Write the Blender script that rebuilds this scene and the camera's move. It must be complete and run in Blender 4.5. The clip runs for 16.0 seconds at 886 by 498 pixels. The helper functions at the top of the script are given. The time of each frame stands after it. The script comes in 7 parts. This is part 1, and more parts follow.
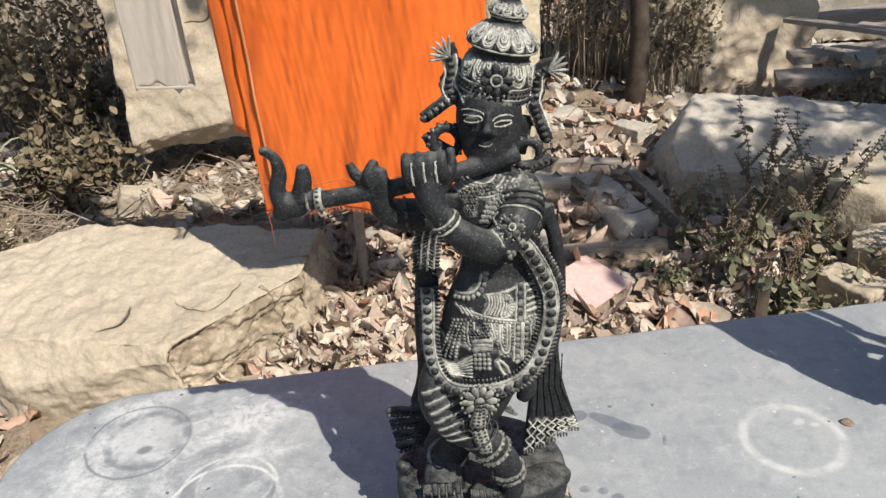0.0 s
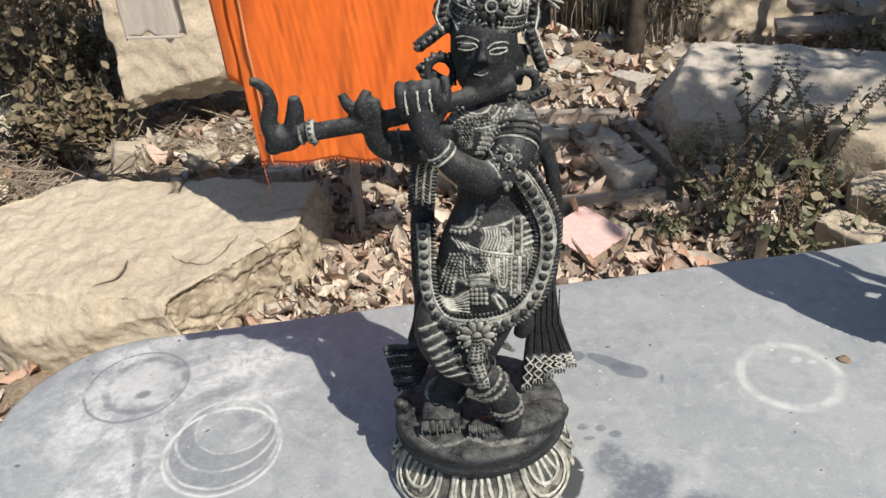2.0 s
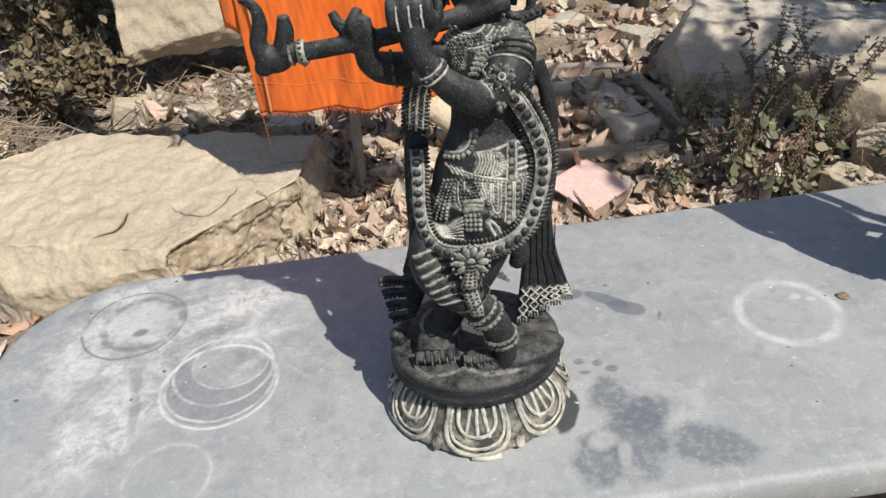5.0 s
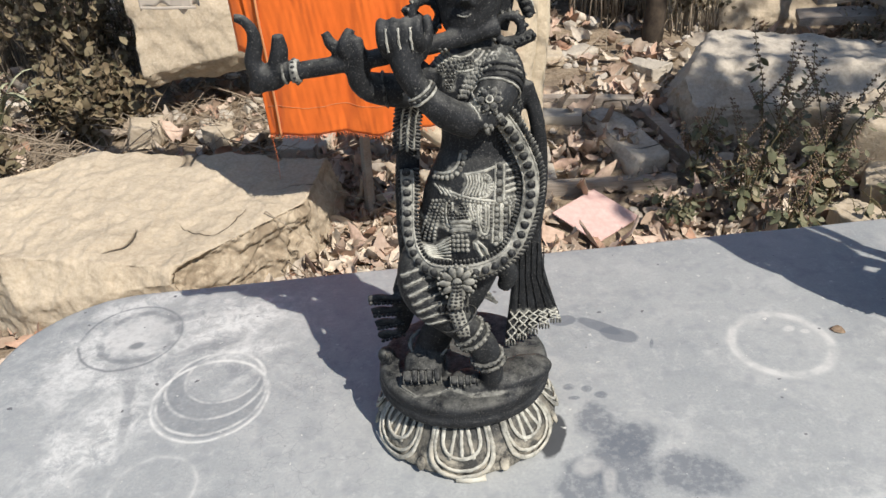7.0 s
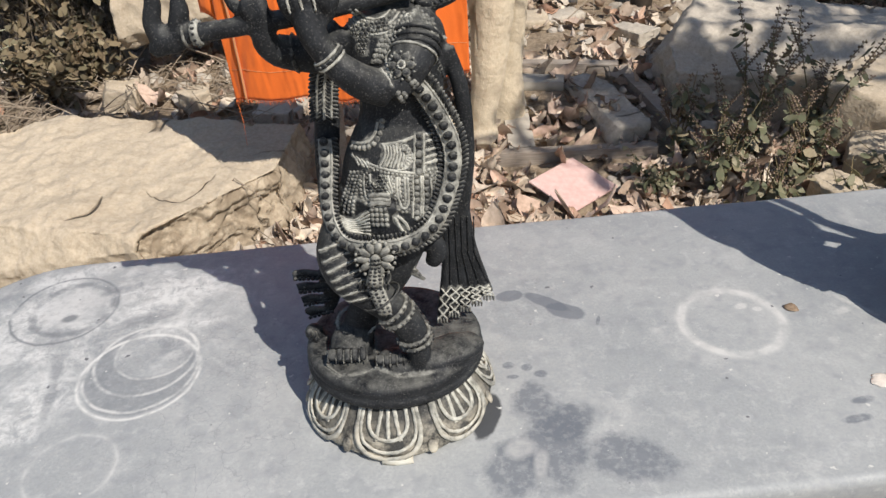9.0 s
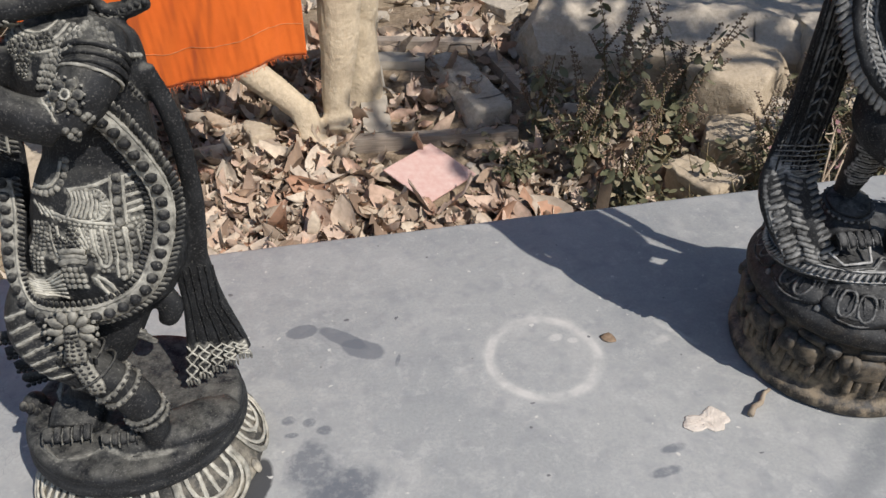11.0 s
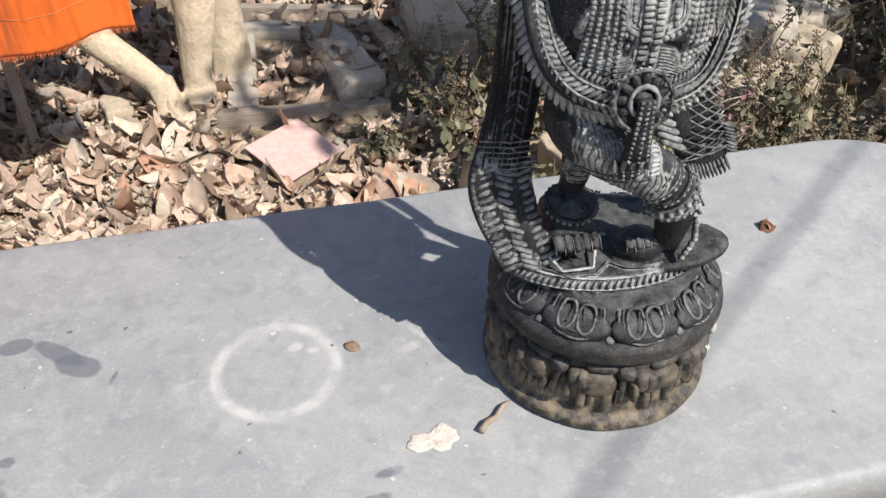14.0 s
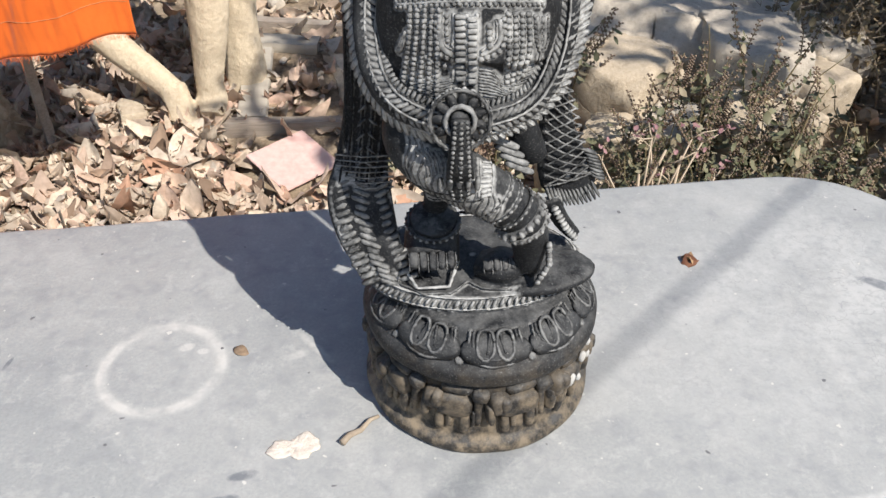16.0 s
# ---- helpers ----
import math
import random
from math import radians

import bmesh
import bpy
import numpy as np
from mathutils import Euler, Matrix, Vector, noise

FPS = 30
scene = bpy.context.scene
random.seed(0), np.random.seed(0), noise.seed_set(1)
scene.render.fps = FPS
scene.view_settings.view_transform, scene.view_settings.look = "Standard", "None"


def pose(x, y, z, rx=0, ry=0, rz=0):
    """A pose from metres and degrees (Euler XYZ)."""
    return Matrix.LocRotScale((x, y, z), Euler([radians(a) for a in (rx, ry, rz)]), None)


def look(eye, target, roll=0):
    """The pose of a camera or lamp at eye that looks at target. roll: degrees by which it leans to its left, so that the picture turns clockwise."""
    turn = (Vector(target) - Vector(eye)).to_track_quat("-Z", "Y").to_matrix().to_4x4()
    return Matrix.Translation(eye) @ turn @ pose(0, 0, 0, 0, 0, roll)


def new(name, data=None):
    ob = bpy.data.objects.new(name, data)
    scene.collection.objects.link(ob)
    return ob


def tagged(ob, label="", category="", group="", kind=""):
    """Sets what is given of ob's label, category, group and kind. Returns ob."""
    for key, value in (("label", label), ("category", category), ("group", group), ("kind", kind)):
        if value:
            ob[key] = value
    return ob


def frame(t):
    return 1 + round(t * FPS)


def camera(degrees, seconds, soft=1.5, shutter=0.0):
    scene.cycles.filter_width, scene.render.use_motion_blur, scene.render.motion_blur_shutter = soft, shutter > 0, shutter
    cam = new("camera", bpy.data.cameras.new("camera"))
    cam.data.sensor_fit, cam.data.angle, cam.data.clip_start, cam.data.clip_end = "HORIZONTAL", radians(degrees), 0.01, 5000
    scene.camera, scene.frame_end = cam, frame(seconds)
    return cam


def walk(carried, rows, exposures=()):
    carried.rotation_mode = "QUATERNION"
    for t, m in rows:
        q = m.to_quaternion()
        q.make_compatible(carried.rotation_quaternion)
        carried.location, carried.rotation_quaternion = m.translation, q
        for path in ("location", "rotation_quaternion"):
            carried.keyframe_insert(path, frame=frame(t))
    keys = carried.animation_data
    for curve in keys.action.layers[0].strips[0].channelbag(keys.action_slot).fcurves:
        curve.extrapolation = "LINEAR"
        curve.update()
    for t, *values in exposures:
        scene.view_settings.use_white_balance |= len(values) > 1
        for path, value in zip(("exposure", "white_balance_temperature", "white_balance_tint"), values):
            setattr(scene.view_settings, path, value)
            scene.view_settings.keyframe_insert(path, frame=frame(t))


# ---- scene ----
cam = camera(57.7, 16.0)
PATH = [
    (0, (0.062, 0.035, 1.454), (0.072, 1.779, 0.476), -4.6),
    (0.5, (0.062, 0.033, 1.447), (0.062, 1.767, 0.45), -4.7),
    (1, (0.062, 0.032, 1.44), (0.058, 1.752, 0.419), -4.9),
    (1.5, (0.062, 0.031, 1.432), (0.066, 1.738, 0.39), -5.0),
    (2, (0.062, 0.029, 1.424), (0.068, 1.723, 0.361), -5.2),
    (2.5, (0.062, 0.025, 1.415), (0.068, 1.706, 0.331), -5.3),
    (3, (0.063, 0.023, 1.406), (0.065, 1.687, 0.297), -5.5),
    (3.5, (0.065, 0.019, 1.398), (0.067, 1.672, 0.273), -5.8),
    (4, (0.066, 0.017, 1.392), (0.061, 1.664, 0.258), -6.0),
    (6.5, (0.089, -0.001, 1.373), (0.055, 1.675, 0.283), -4.7),
    (7, (0.1, -0.003, 1.375), (0.055, 1.687, 0.307), -4.6),
    (7.5, (0.113, -0.002, 1.372), (0.044, 1.687, 0.304), -4.8),
    (8, (0.13, 0.006, 1.366), (0.047, 1.681, 0.276), -5.0),
    (8.2, (0.139, 0.01, 1.363), (0.059, 1.679, 0.264), -5.0),
    (10.3, (0.288, 0.134, 1.34), (0.366, 1.738, 0.147), -1.9),
    (10.5, (0.305, 0.153, 1.338), (0.416, 1.751, 0.141), -1.5),
    (11, (0.346, 0.198, 1.33), (0.531, 1.776, 0.115), -0.6),
    (11.5, (0.384, 0.234, 1.319), (0.634, 1.787, 0.083), 0.6),
    (12, (0.422, 0.257, 1.317), (0.734, 1.773, 0.051), 1.2),
    (12.5, (0.465, 0.274, 1.315), (0.799, 1.768, 0.029), 1.2),
    (13, (0.51, 0.275, 1.314), (0.851, 1.765, 0.024), 1.1),
    (13.5, (0.567, 0.266, 1.313), (0.88, 1.765, 0.026), 0.8),
    (14, (0.633, 0.256, 1.31), (0.908, 1.764, 0.026), 0.7),
    (14.5, (0.7, 0.25, 1.302), (0.952, 1.769, 0.026), 1.4),
    (15, (0.757, 0.237, 1.307), (0.97, 1.751, 0.018), 1.5),
    (15.5, (0.8, 0.23, 1.308), (0.968, 1.764, 0.035), 1.0),
    (16, (0.83, 0.222, 1.311), (0.965, 1.781, 0.065), 0.9),
]
walk(cam, [(t, look(eye, target, roll)) for t, eye, target, roll in PATH],
     [(0.0, 0.12, 6500, 10), (4.0, 0.0, 6500, 10), (8.0, 0.06, 6500, 11), (9.5, -0.1, 6500, 12), (11.0, -0.26, 6500, 13), (12.0, -0.08, 6500, 13), (13.0, -0.03, 6500, 13), (14.0, 0.17, 6500, 13), (15.0, 0.30, 6500, 13), (16.0, 0.2, 6500, 12)])

# ---- light ----
SUN_TO = Vector((0.425, -0.513, 0.743)).normalized()      # towards the morning sun
world = bpy.data.worlds.new("sky")
scene.world = world
world.use_nodes = True
wn = world.node_tree
wn.nodes.clear()
sky = wn.nodes.new("ShaderNodeTexSky")
sky.sky_type = "NISHITA"
sky.sun_disc = False
sky.sun_elevation = math.asin(SUN_TO.z)
sky.sun_rotation = math.atan2(SUN_TO.x, SUN_TO.y)
sky.dust_density = 0.7
back = wn.nodes.new("ShaderNodeBackground")
back.inputs["Strength"].default_value = 0.107
wout = wn.nodes.new("ShaderNodeOutputWorld")
wn.links.new(sky.outputs[0], back.inputs["Color"])
wn.links.new(back.outputs[0], wout.inputs["Surface"])
sun = new("sun", bpy.data.lights.new("sun", "SUN"))
sun.data.energy, sun.data.angle, sun.data.color = 5.4, radians(0.53), (1.0, 0.94, 0.855)
sun.matrix_world = look(SUN_TO * 30, (0, 0, 0))

# ---- materials ----
class Mat:
    """A node material with small helpers for procedural surfaces."""

    def __init__(self, name, rough=0.8, metal=0.0, spec=0.4):
        self.m = bpy.data.materials.new(name)
        self.m.use_nodes = True
        self.t = self.m.node_tree
        self.b = self.t.nodes["Principled BSDF"]
        self.b.inputs["Roughness"].default_value = rough
        self.b.inputs["Metallic"].default_value = metal
        self.b.inputs["Specular IOR Level"].default_value = spec
        self.co = self.t.nodes.new("ShaderNodeTexCoord").outputs["Object"]

    def node(self, kind, **values):
        n = self.t.nodes.new(kind)
        for key, value in values.items():
            n.inputs[key].default_value = value
        return n

    def link(self, a, b):
        self.t.links.new(a, b)

    def noise(self, scale, detail=4.0, rough=0.55, co=None, distort=0.0):
        n = self.node("ShaderNodeTexNoise", Scale=scale, Detail=detail, Roughness=rough, Distortion=distort)
        self.link(co or self.co, n.inputs["Vector"])
        return n.outputs["Fac"]

    def ramp(self, fac, stops):
        n = self.t.nodes.new("ShaderNodeValToRGB")
        el = n.color_ramp.elements
        while len(el) < len(stops):
            el.new(0.5)
        for e, (p, c) in zip(el, stops):
            e.position = p
            e.color = (*c, 1) if len(c) == 3 else c
        self.link(fac, n.inputs[0])
        return n.outputs[0]

    def grey(self, fac, a, b):
        return self.ramp(fac, [(a, (0, 0, 0)), (b, (1, 1, 1))])

    def mix(self, fac, a, b, blend="MIX"):
        n = self.t.nodes.new("ShaderNodeMix")
        n.data_type, n.blend_type = "RGBA", blend
        for socket, v in ((n.inputs[0], fac), (n.inputs[6], a), (n.inputs[7], b)):
            if isinstance(v, (int, float)):
                socket.default_value = v
            elif isinstance(v, tuple):
                socket.default_value = (*v, 1)
            else:
                self.link(v, socket)
        return n.outputs[2]

    def maths(self, op, a, b=0.0):
        n = self.t.nodes.new("ShaderNodeMath")
        n.operation = op
        for socket, v in ((n.inputs[0], a), (n.inputs[1], b)):
            if isinstance(v, (int, float)):
                socket.default_value = v
            else:
                self.link(v, socket)
        return n.outputs[0]

    def attr(self, name):
        n = self.t.nodes.new("ShaderNodeAttribute")
        n.attribute_name = name
        return n.outputs["Fac"]

    def island(self):
        return self.t.nodes.new("ShaderNodeNewGeometry").outputs["Random Per Island"]

    def random(self):
        return self.t.nodes.new("ShaderNodeObjectInfo").outputs["Random"]

    def colour(self, c):
        if isinstance(c, tuple):
            self.b.inputs["Base Color"].default_value = (*c, 1)
        else:
            self.link(c, self.b.inputs["Base Color"])
        return self

    def rough(self, c):
        self.link(c, self.b.inputs["Roughness"])
        return self

    def bump(self, h, strength=0.4, distance=0.002):
        n = self.node("ShaderNodeBump", Strength=strength, Distance=distance)
        self.link(h, n.inputs["Height"])
        if self.b.inputs["Normal"].is_linked:
            self.link(self.b.inputs["Normal"].links[0].from_socket, n.inputs["Normal"])
        self.link(n.outputs[0], self.b.inputs["Normal"])
        return self


def slab_material():
    """Grey sandstone, honed, with pale dust, scuffs, damp blots and the rings that wet pots left."""
    k = Mat("honed_grey_stone", 0.62, spec=0.35)
    big, mid, fine, grain = k.noise(3.0, 5, 0.6), k.noise(13, 7, 0.68, distort=0.5), k.noise(240, 3, 0.7), k.noise(900, 2, 0.6)
    wob = k.noise(26, 5, 0.65)
    broken = k.ramp(k.noise(85, 6, 0.7), [(0.40, (0.5, 0.5, 0.5)), (0.52, (1, 1, 1))])

    def where(cx, cy, turn=0.0, sx=1.0, sy=1.0, wobble=0.0):
        """Distance from a point of the top, in metres, squeezed along two axes."""
        n = k.t.nodes.new("ShaderNodeMapping")
        n.vector_type = "TEXTURE"
        n.inputs["Location"].default_value = (cx, cy, 0.6)
        n.inputs["Rotation"].default_value = (0, 0, radians(turn))
        n.inputs["Scale"].default_value = (sx, sy, 1)
        k.link(k.co, n.inputs["Vector"])
        d = k.node("ShaderNodeVectorMath")
        d.operation = "LENGTH"
        k.link(n.outputs[0], d.inputs[0])
        v = d.outputs["Value"]
        return k.maths("ADD", v, k.maths("MULTIPLY", k.maths("SUBTRACT", wob, 0.5), wobble)) if wobble else v

    def blot(cx, cy, turn, sx, sy, wobble=0.9, soft=0.3, patchy=True):
        d = where(cx, cy, turn, sx, sy, wobble)
        m = k.ramp(d, [(0.9 - soft, (1, 1, 1)), (0.9, (0, 0, 0))])
        return k.maths("MULTIPLY", m, broken) if patchy else m

    def hoop(cx, cy, r, w, turn=0.0, squeeze=1.0, wobble=0.006, lo=0.35, hi=0.6):
        d = k.maths("ABSOLUTE", k.maths("SUBTRACT", where(cx, cy, turn, 1.0, squeeze, wobble), r))
        m = k.ramp(d, [(w * 0.5, (1, 1, 1)), (w * 1.1, (0, 0, 0))])
        return k.maths("MULTIPLY", m, k.ramp(k.noise(38, 4), [(lo, (0.25, 0.25, 0.25)), (hi, (1, 1, 1))]))

    c = k.ramp(big, [(0.3, (0.255, 0.271, 0.276)), (0.52, (0.322, 0.334, 0.334)), (0.72, (0.368, 0.377, 0.370))])
    c = k.mix(k.maths("MULTIPLY", k.grey(mid, 0.52, 0.72), 0.75), c, (0.46, 0.458, 0.445))
    c = k.mix(k.maths("MULTIPLY", k.grey(k.noise(30, 6, 0.65), 0.50, 0.66), 0.6), c, (0.195, 0.21, 0.23))
    c = k.mix(k.maths("MULTIPLY", k.grey(k.noise(48, 8, 0.72, distort=0.3), 0.54, 0.66), 0.5), c, (0.50, 0.50, 0.49))
    c = k.mix(k.maths("MULTIPLY", k.grey(k.noise(6, 8, 0.7, distort=0.4), 0.53, 0.64), 0.4), c, (0.42, 0.425, 0.42))
    c = k.mix(0.3, c, k.ramp(fine, [(0.3, (0.24, 0.24, 0.245)), (0.7, (0.46, 0.46, 0.45))]))
    # scuffed pale ends of the bench
    scuff = k.maths("MULTIPLY", k.maths("MULTIPLY", blot(-0.38, 0.98, 20, 0.34, 0.24, 0.5, 0.6), k.grey(k.noise(15, 9, 0.74, distort=0.5), 0.46, 0.60)), 0.9)
    c = k.mix(scuff, c, (0.60, 0.595, 0.575))
    smear = k.maths("MULTIPLY", k.maths("MULTIPLY", blot(-0.30, 0.92, 20, 0.36, 0.26, 0.5, 0.6), k.grey(k.noise(11, 8, 0.72, distort=0.5), 0.54, 0.66)), 0.7)
    c = k.mix(smear, c, (0.19, 0.20, 0.215))
    worn = k.maths("MULTIPLY", k.maths("MULTIPLY", blot(1.45, 0.98, 0, 0.60, 0.40, 0.4, 0.7), k.grey(k.noise(9, 7, 0.7), 0.35, 0.6)), 0.7)
    c = k.mix(worn, c, (0.52, 0.52, 0.51))
    # crack lines
    crack = k.node("ShaderNodeTexVoronoi", Scale=7.0)
    crack.feature = "DISTANCE_TO_EDGE"
    warp = k.node("ShaderNodeVectorMath")
    warp.operation = "ADD"
    nv = k.node("ShaderNodeTexNoise", Scale=6.0, Detail=5.0)
    k.link(k.co, nv.inputs["Vector"])
    k.link(k.co, warp.inputs[0])
    k.link(nv.outputs["Color"], warp.inputs[1])
    k.link(warp.outputs[0], crack.inputs["Vector"])
    cr = k.maths("MULTIPLY", k.ramp(crack.outputs["Distance"], [(0.0, (1, 1, 1)), (0.02, (0, 0, 0))]), k.grey(k.noise(2.2, 3), 0.48, 0.62))
    c = k.mix(k.maths("MULTIPLY", cr, 0.45), c, (0.20, 0.205, 0.215))
    # damp and oily blots
    dark = [(0.372, 0.924, 75, 0.016, 0.0035), (0.262, 0.775, -25, 0.036, 0.040), (0.285, 0.70, 80, 0.085, 0.05), (0.30, 0.735, 30, 0.05, 0.04),
            (0.365, 0.675, -30, 0.066, 0.05), (0.230, 0.665, 60, 0.05, 0.05), (0.2375, 0.8415, 0, 0.010, 0.008), (0.2617, 0.836, 0, 0.009, 0.008), (0.279, 0.822, 0, 0.011, 0.008), (0.242, 0.819, 0, 0.010, 0.005),
            (0.668, 0.745, 10, 0.02, 0.007), (0.650, 0.715, 10, 0.024, 0.008), (1.50, 0.995, -35, 0.045, 0.012)]
    for cx, cy, t, sx, sy in [(0.305, 0.972, -36, 0.044, 0.014), (0.330, 0.949, -28, 0.036, 0.020), (0.250, 0.992, 10, 0.024, 0.015)]:
        c = k.mix(k.maths("MULTIPLY", blot(cx, cy, t, sx, sy, 0.5, 0.14, False), 0.72), c, (0.125, 0.138, 0.16))
    for cx, cy, t, sx, sy in dark:
        c = k.mix(k.maths("MULTIPLY", blot(cx, cy, t, sx, sy, 1.2, 0.3), 0.75), c, (0.125, 0.138, 0.16))
    pale = [(0.240, 0.695, 30, 0.024, 0.018), (0.262, 0.668, 80, 0.03, 0.012), (0.735, 0.93, -50, 0.05, 0.008), (0.716, 0.918, 20, 0.018, 0.010)]
    for cx, cy, t, sx, sy in pale:
        c = k.mix(k.maths("MULTIPLY", blot(cx, cy, t, sx, sy, 1.3, 0.5), 0.45), c, (0.60, 0.585, 0.555))
    c = k.mix(k.maths("MULTIPLY", blot(0.204, 0.752, 75, 0.050, 0.020, 0.5, 0.15, False), 0.9), c, (0.035, 0.037, 0.042))
    # rings
    c = k.mix(k.maths("MULTIPLY", hoop(0.556, 0.906, 0.069, 0.0085, wobble=0.009, lo=0.36, hi=0.60), 0.75), c, (0.60, 0.585, 0.555))
    for cx, cy, t, sx, sy in ((0.580, 0.938, 20, 0.012, 0.009), (0.600, 0.930, 0, 0.010, 0.007)):
        c = k.mix(k.maths("MULTIPLY", blot(cx, cy, t, sx, sy, 0.8, 0.3), 0.6), c, (0.60, 0.585, 0.555))
    for cx, cy, t, sx, sy in ((-0.30, 1.02, 25, 0.10, 0.04), (-0.22, 0.97, 10, 0.08, 0.02), (-0.50, 0.93, 40, 0.10, 0.03), (-0.45, 1.11, 20, 0.12, 0.03), (-0.27, 1.06, 10, 0.13, 0.07), (-0.50, 1.0, 60, 0.12, 0.06), (-0.42, 0.80, 60, 0.14, 0.08)):
        c = k.mix(k.maths("MULTIPLY", k.maths("MULTIPLY", blot(cx, cy, t, sx, sy, 1.8, 0.6), k.grey(k.noise(34, 8, 0.75, distort=0.8), 0.40, 0.54)), 0.85), c, (0.62, 0.615, 0.595))
    # pot marks on the scuffed end: two dark rings with a wiped disc, and white hoops one inside the other
    c = k.mix(k.maths("MULTIPLY", blot(-0.424, 1.021, 0, 0.060, 0.060, 0.25, 0.25), 0.55), c, (0.52, 0.515, 0.50))
    c = k.mix(k.maths("MULTIPLY", hoop(-0.4375, 1.020, 0.0806, 0.0030, wobble=0.008, lo=0.30, hi=0.5), 0.85), c, (0.15, 0.16, 0.172))
    c = k.mix(k.maths("MULTIPLY", hoop(-0.424, 1.021, 0.0615, 0.0060, wobble=0.014, lo=0.36, hi=0.56), 0.75), c, (0.17, 0.18, 0.19))
    c = k.mix(k.maths("MULTIPLY", blot(-0.422, 0.998, 20, 0.017, 0.012, 0.8, 0.4, False), 0.75), c, (0.13, 0.14, 0.15))
    for cx, cy, r, ix, iy, ir in ((-0.273, 0.8655, 0.081, -0.272, 0.8938, 0.0721), (-0.272, 0.8938, 0.071, -0.264, 0.910, 0.056)):
        ring_out = k.ramp(where(cx, cy, wobble=0.004), [(r * 0.97, (1, 1, 1)), (r, (0, 0, 0))])
        ring_in = k.ramp(where(ix, iy, wobble=0.006), [(ir * 0.9, (0, 0, 0)), (ir, (1, 1, 1))])
        c = k.mix(k.maths("MULTIPLY", k.maths("MULTIPLY", ring_out, ring_in), k.maths("MULTIPLY", broken, 0.62)), c, (0.17, 0.182, 0.195))
    for cx, cy, r, w, amount in ((-0.2734, 0.8624, 0.0835, 0.0017, 0.85), (-0.2734, 0.8696, 0.0781, 0.0013, 0.75), (-0.2721, 0.8938, 0.0721, 0.0014, 0.7), (-0.264, 0.910, 0.0560, 0.0012, 0.6)):
        c = k.mix(k.maths("MULTIPLY", hoop(cx, cy, r, w, wobble=0.005, lo=0.38, hi=0.56), amount), c, (0.66, 0.65, 0.62))
    for cx, cy, t, sx, sy in ((-0.400, 0.895, -75, 0.050, 0.014), (-0.384, 0.820, -80, 0.055, 0.010), (-0.30, 0.985, 15, 0.06, 0.018), (-0.36, 1.065, 20, 0.05, 0.012)):
        c = k.mix(k.maths("MULTIPLY", blot(cx, cy, t, sx, sy, 2.2, 0.5), 0.6), c, (0.17, 0.18, 0.192))
    c = k.mix(k.maths("MULTIPLY", hoop(-0.31, 0.70, 0.055, 0.004, lo=0.42, hi=0.58), 0.5), c, (0.58, 0.57, 0.55))
    # lime specks
    c = k.mix(k.grey(k.noise(75, 2, 0.5), 0.715, 0.745), c, (0.55, 0.54, 0.51))
    c = k.mix(k.grey(k.noise(57, 1, 0.5), 0.78, 0.80), c, (0.14, 0.14, 0.15))
    c = k.mix(1.0, c, (0.985, 1.0, 1.0), "MULTIPLY")
    k.colour(c).rough(k.ramp(mid, [(0.3, (0.5, 0.5, 0.5)), (0.8, (0.75, 0.75, 0.75))]))
    return k.bump(fine, 0.3, 0.0006).bump(grain, 0.25, 0.0003).bump(k.noise(30, 6, 0.65), 0.2, 0.001).m


def rock_material(name, a, b, dark):
    """Weathered limestone: pale faces, brown dirt, fine pits."""
    k = Mat(name, 0.93, spec=0.15)
    big, mid, fine = k.noise(2.3, 6, 0.6), k.noise(11, 7, 0.68), k.noise(75, 4, 0.7)
    c = k.mix(k.grey(big, 0.35, 0.68), a, b)
    c = k.mix(k.maths("MULTIPLY", k.grey(mid, 0.54, 0.72), 0.6), c, dark)
    c = k.mix(0.25, c, k.ramp(fine, [(0.3, (0.2, 0.17, 0.13)), (0.7, (0.72, 0.66, 0.55))]))
    # earthy grit in the split faces
    c = k.mix(k.maths("MULTIPLY", k.attr("grit"), k.maths("MULTIPLY", k.grey(k.noise(13, 6, 0.7, distort=0.6), 0.40, 0.58), 0.7)), c, tuple(v * 0.62 for v in dark))
    # hairline cracks and rusty stains along them
    line_at = k.maths("ABSOLUTE", k.maths("SUBTRACT", k.noise(1.7, 1.5, 0.5, distort=0.4), 0.5))
    here = k.grey(k.noise(2.6, 2), 0.56, 0.63)
    c = k.mix(k.maths("MULTIPLY", k.maths("MULTIPLY", k.ramp(line_at, [(0.0, (1, 1, 1)), (0.03, (0, 0, 0))]), here), 0.3), c, dark)
    hair = k.maths("MULTIPLY", k.ramp(line_at, [(0.0, (1, 1, 1)), (0.004, (0, 0, 0))]), here)
    c = k.mix(k.maths("MULTIPLY", hair, 0.7), c, tuple(v * 0.35 for v in dark))
    return k.colour(c).bump(mid, 0.6, 0.02).bump(fine, 0.5, 0.004).bump(k.maths("MULTIPLY", hair, -1.0), 0.8, 0.02).m


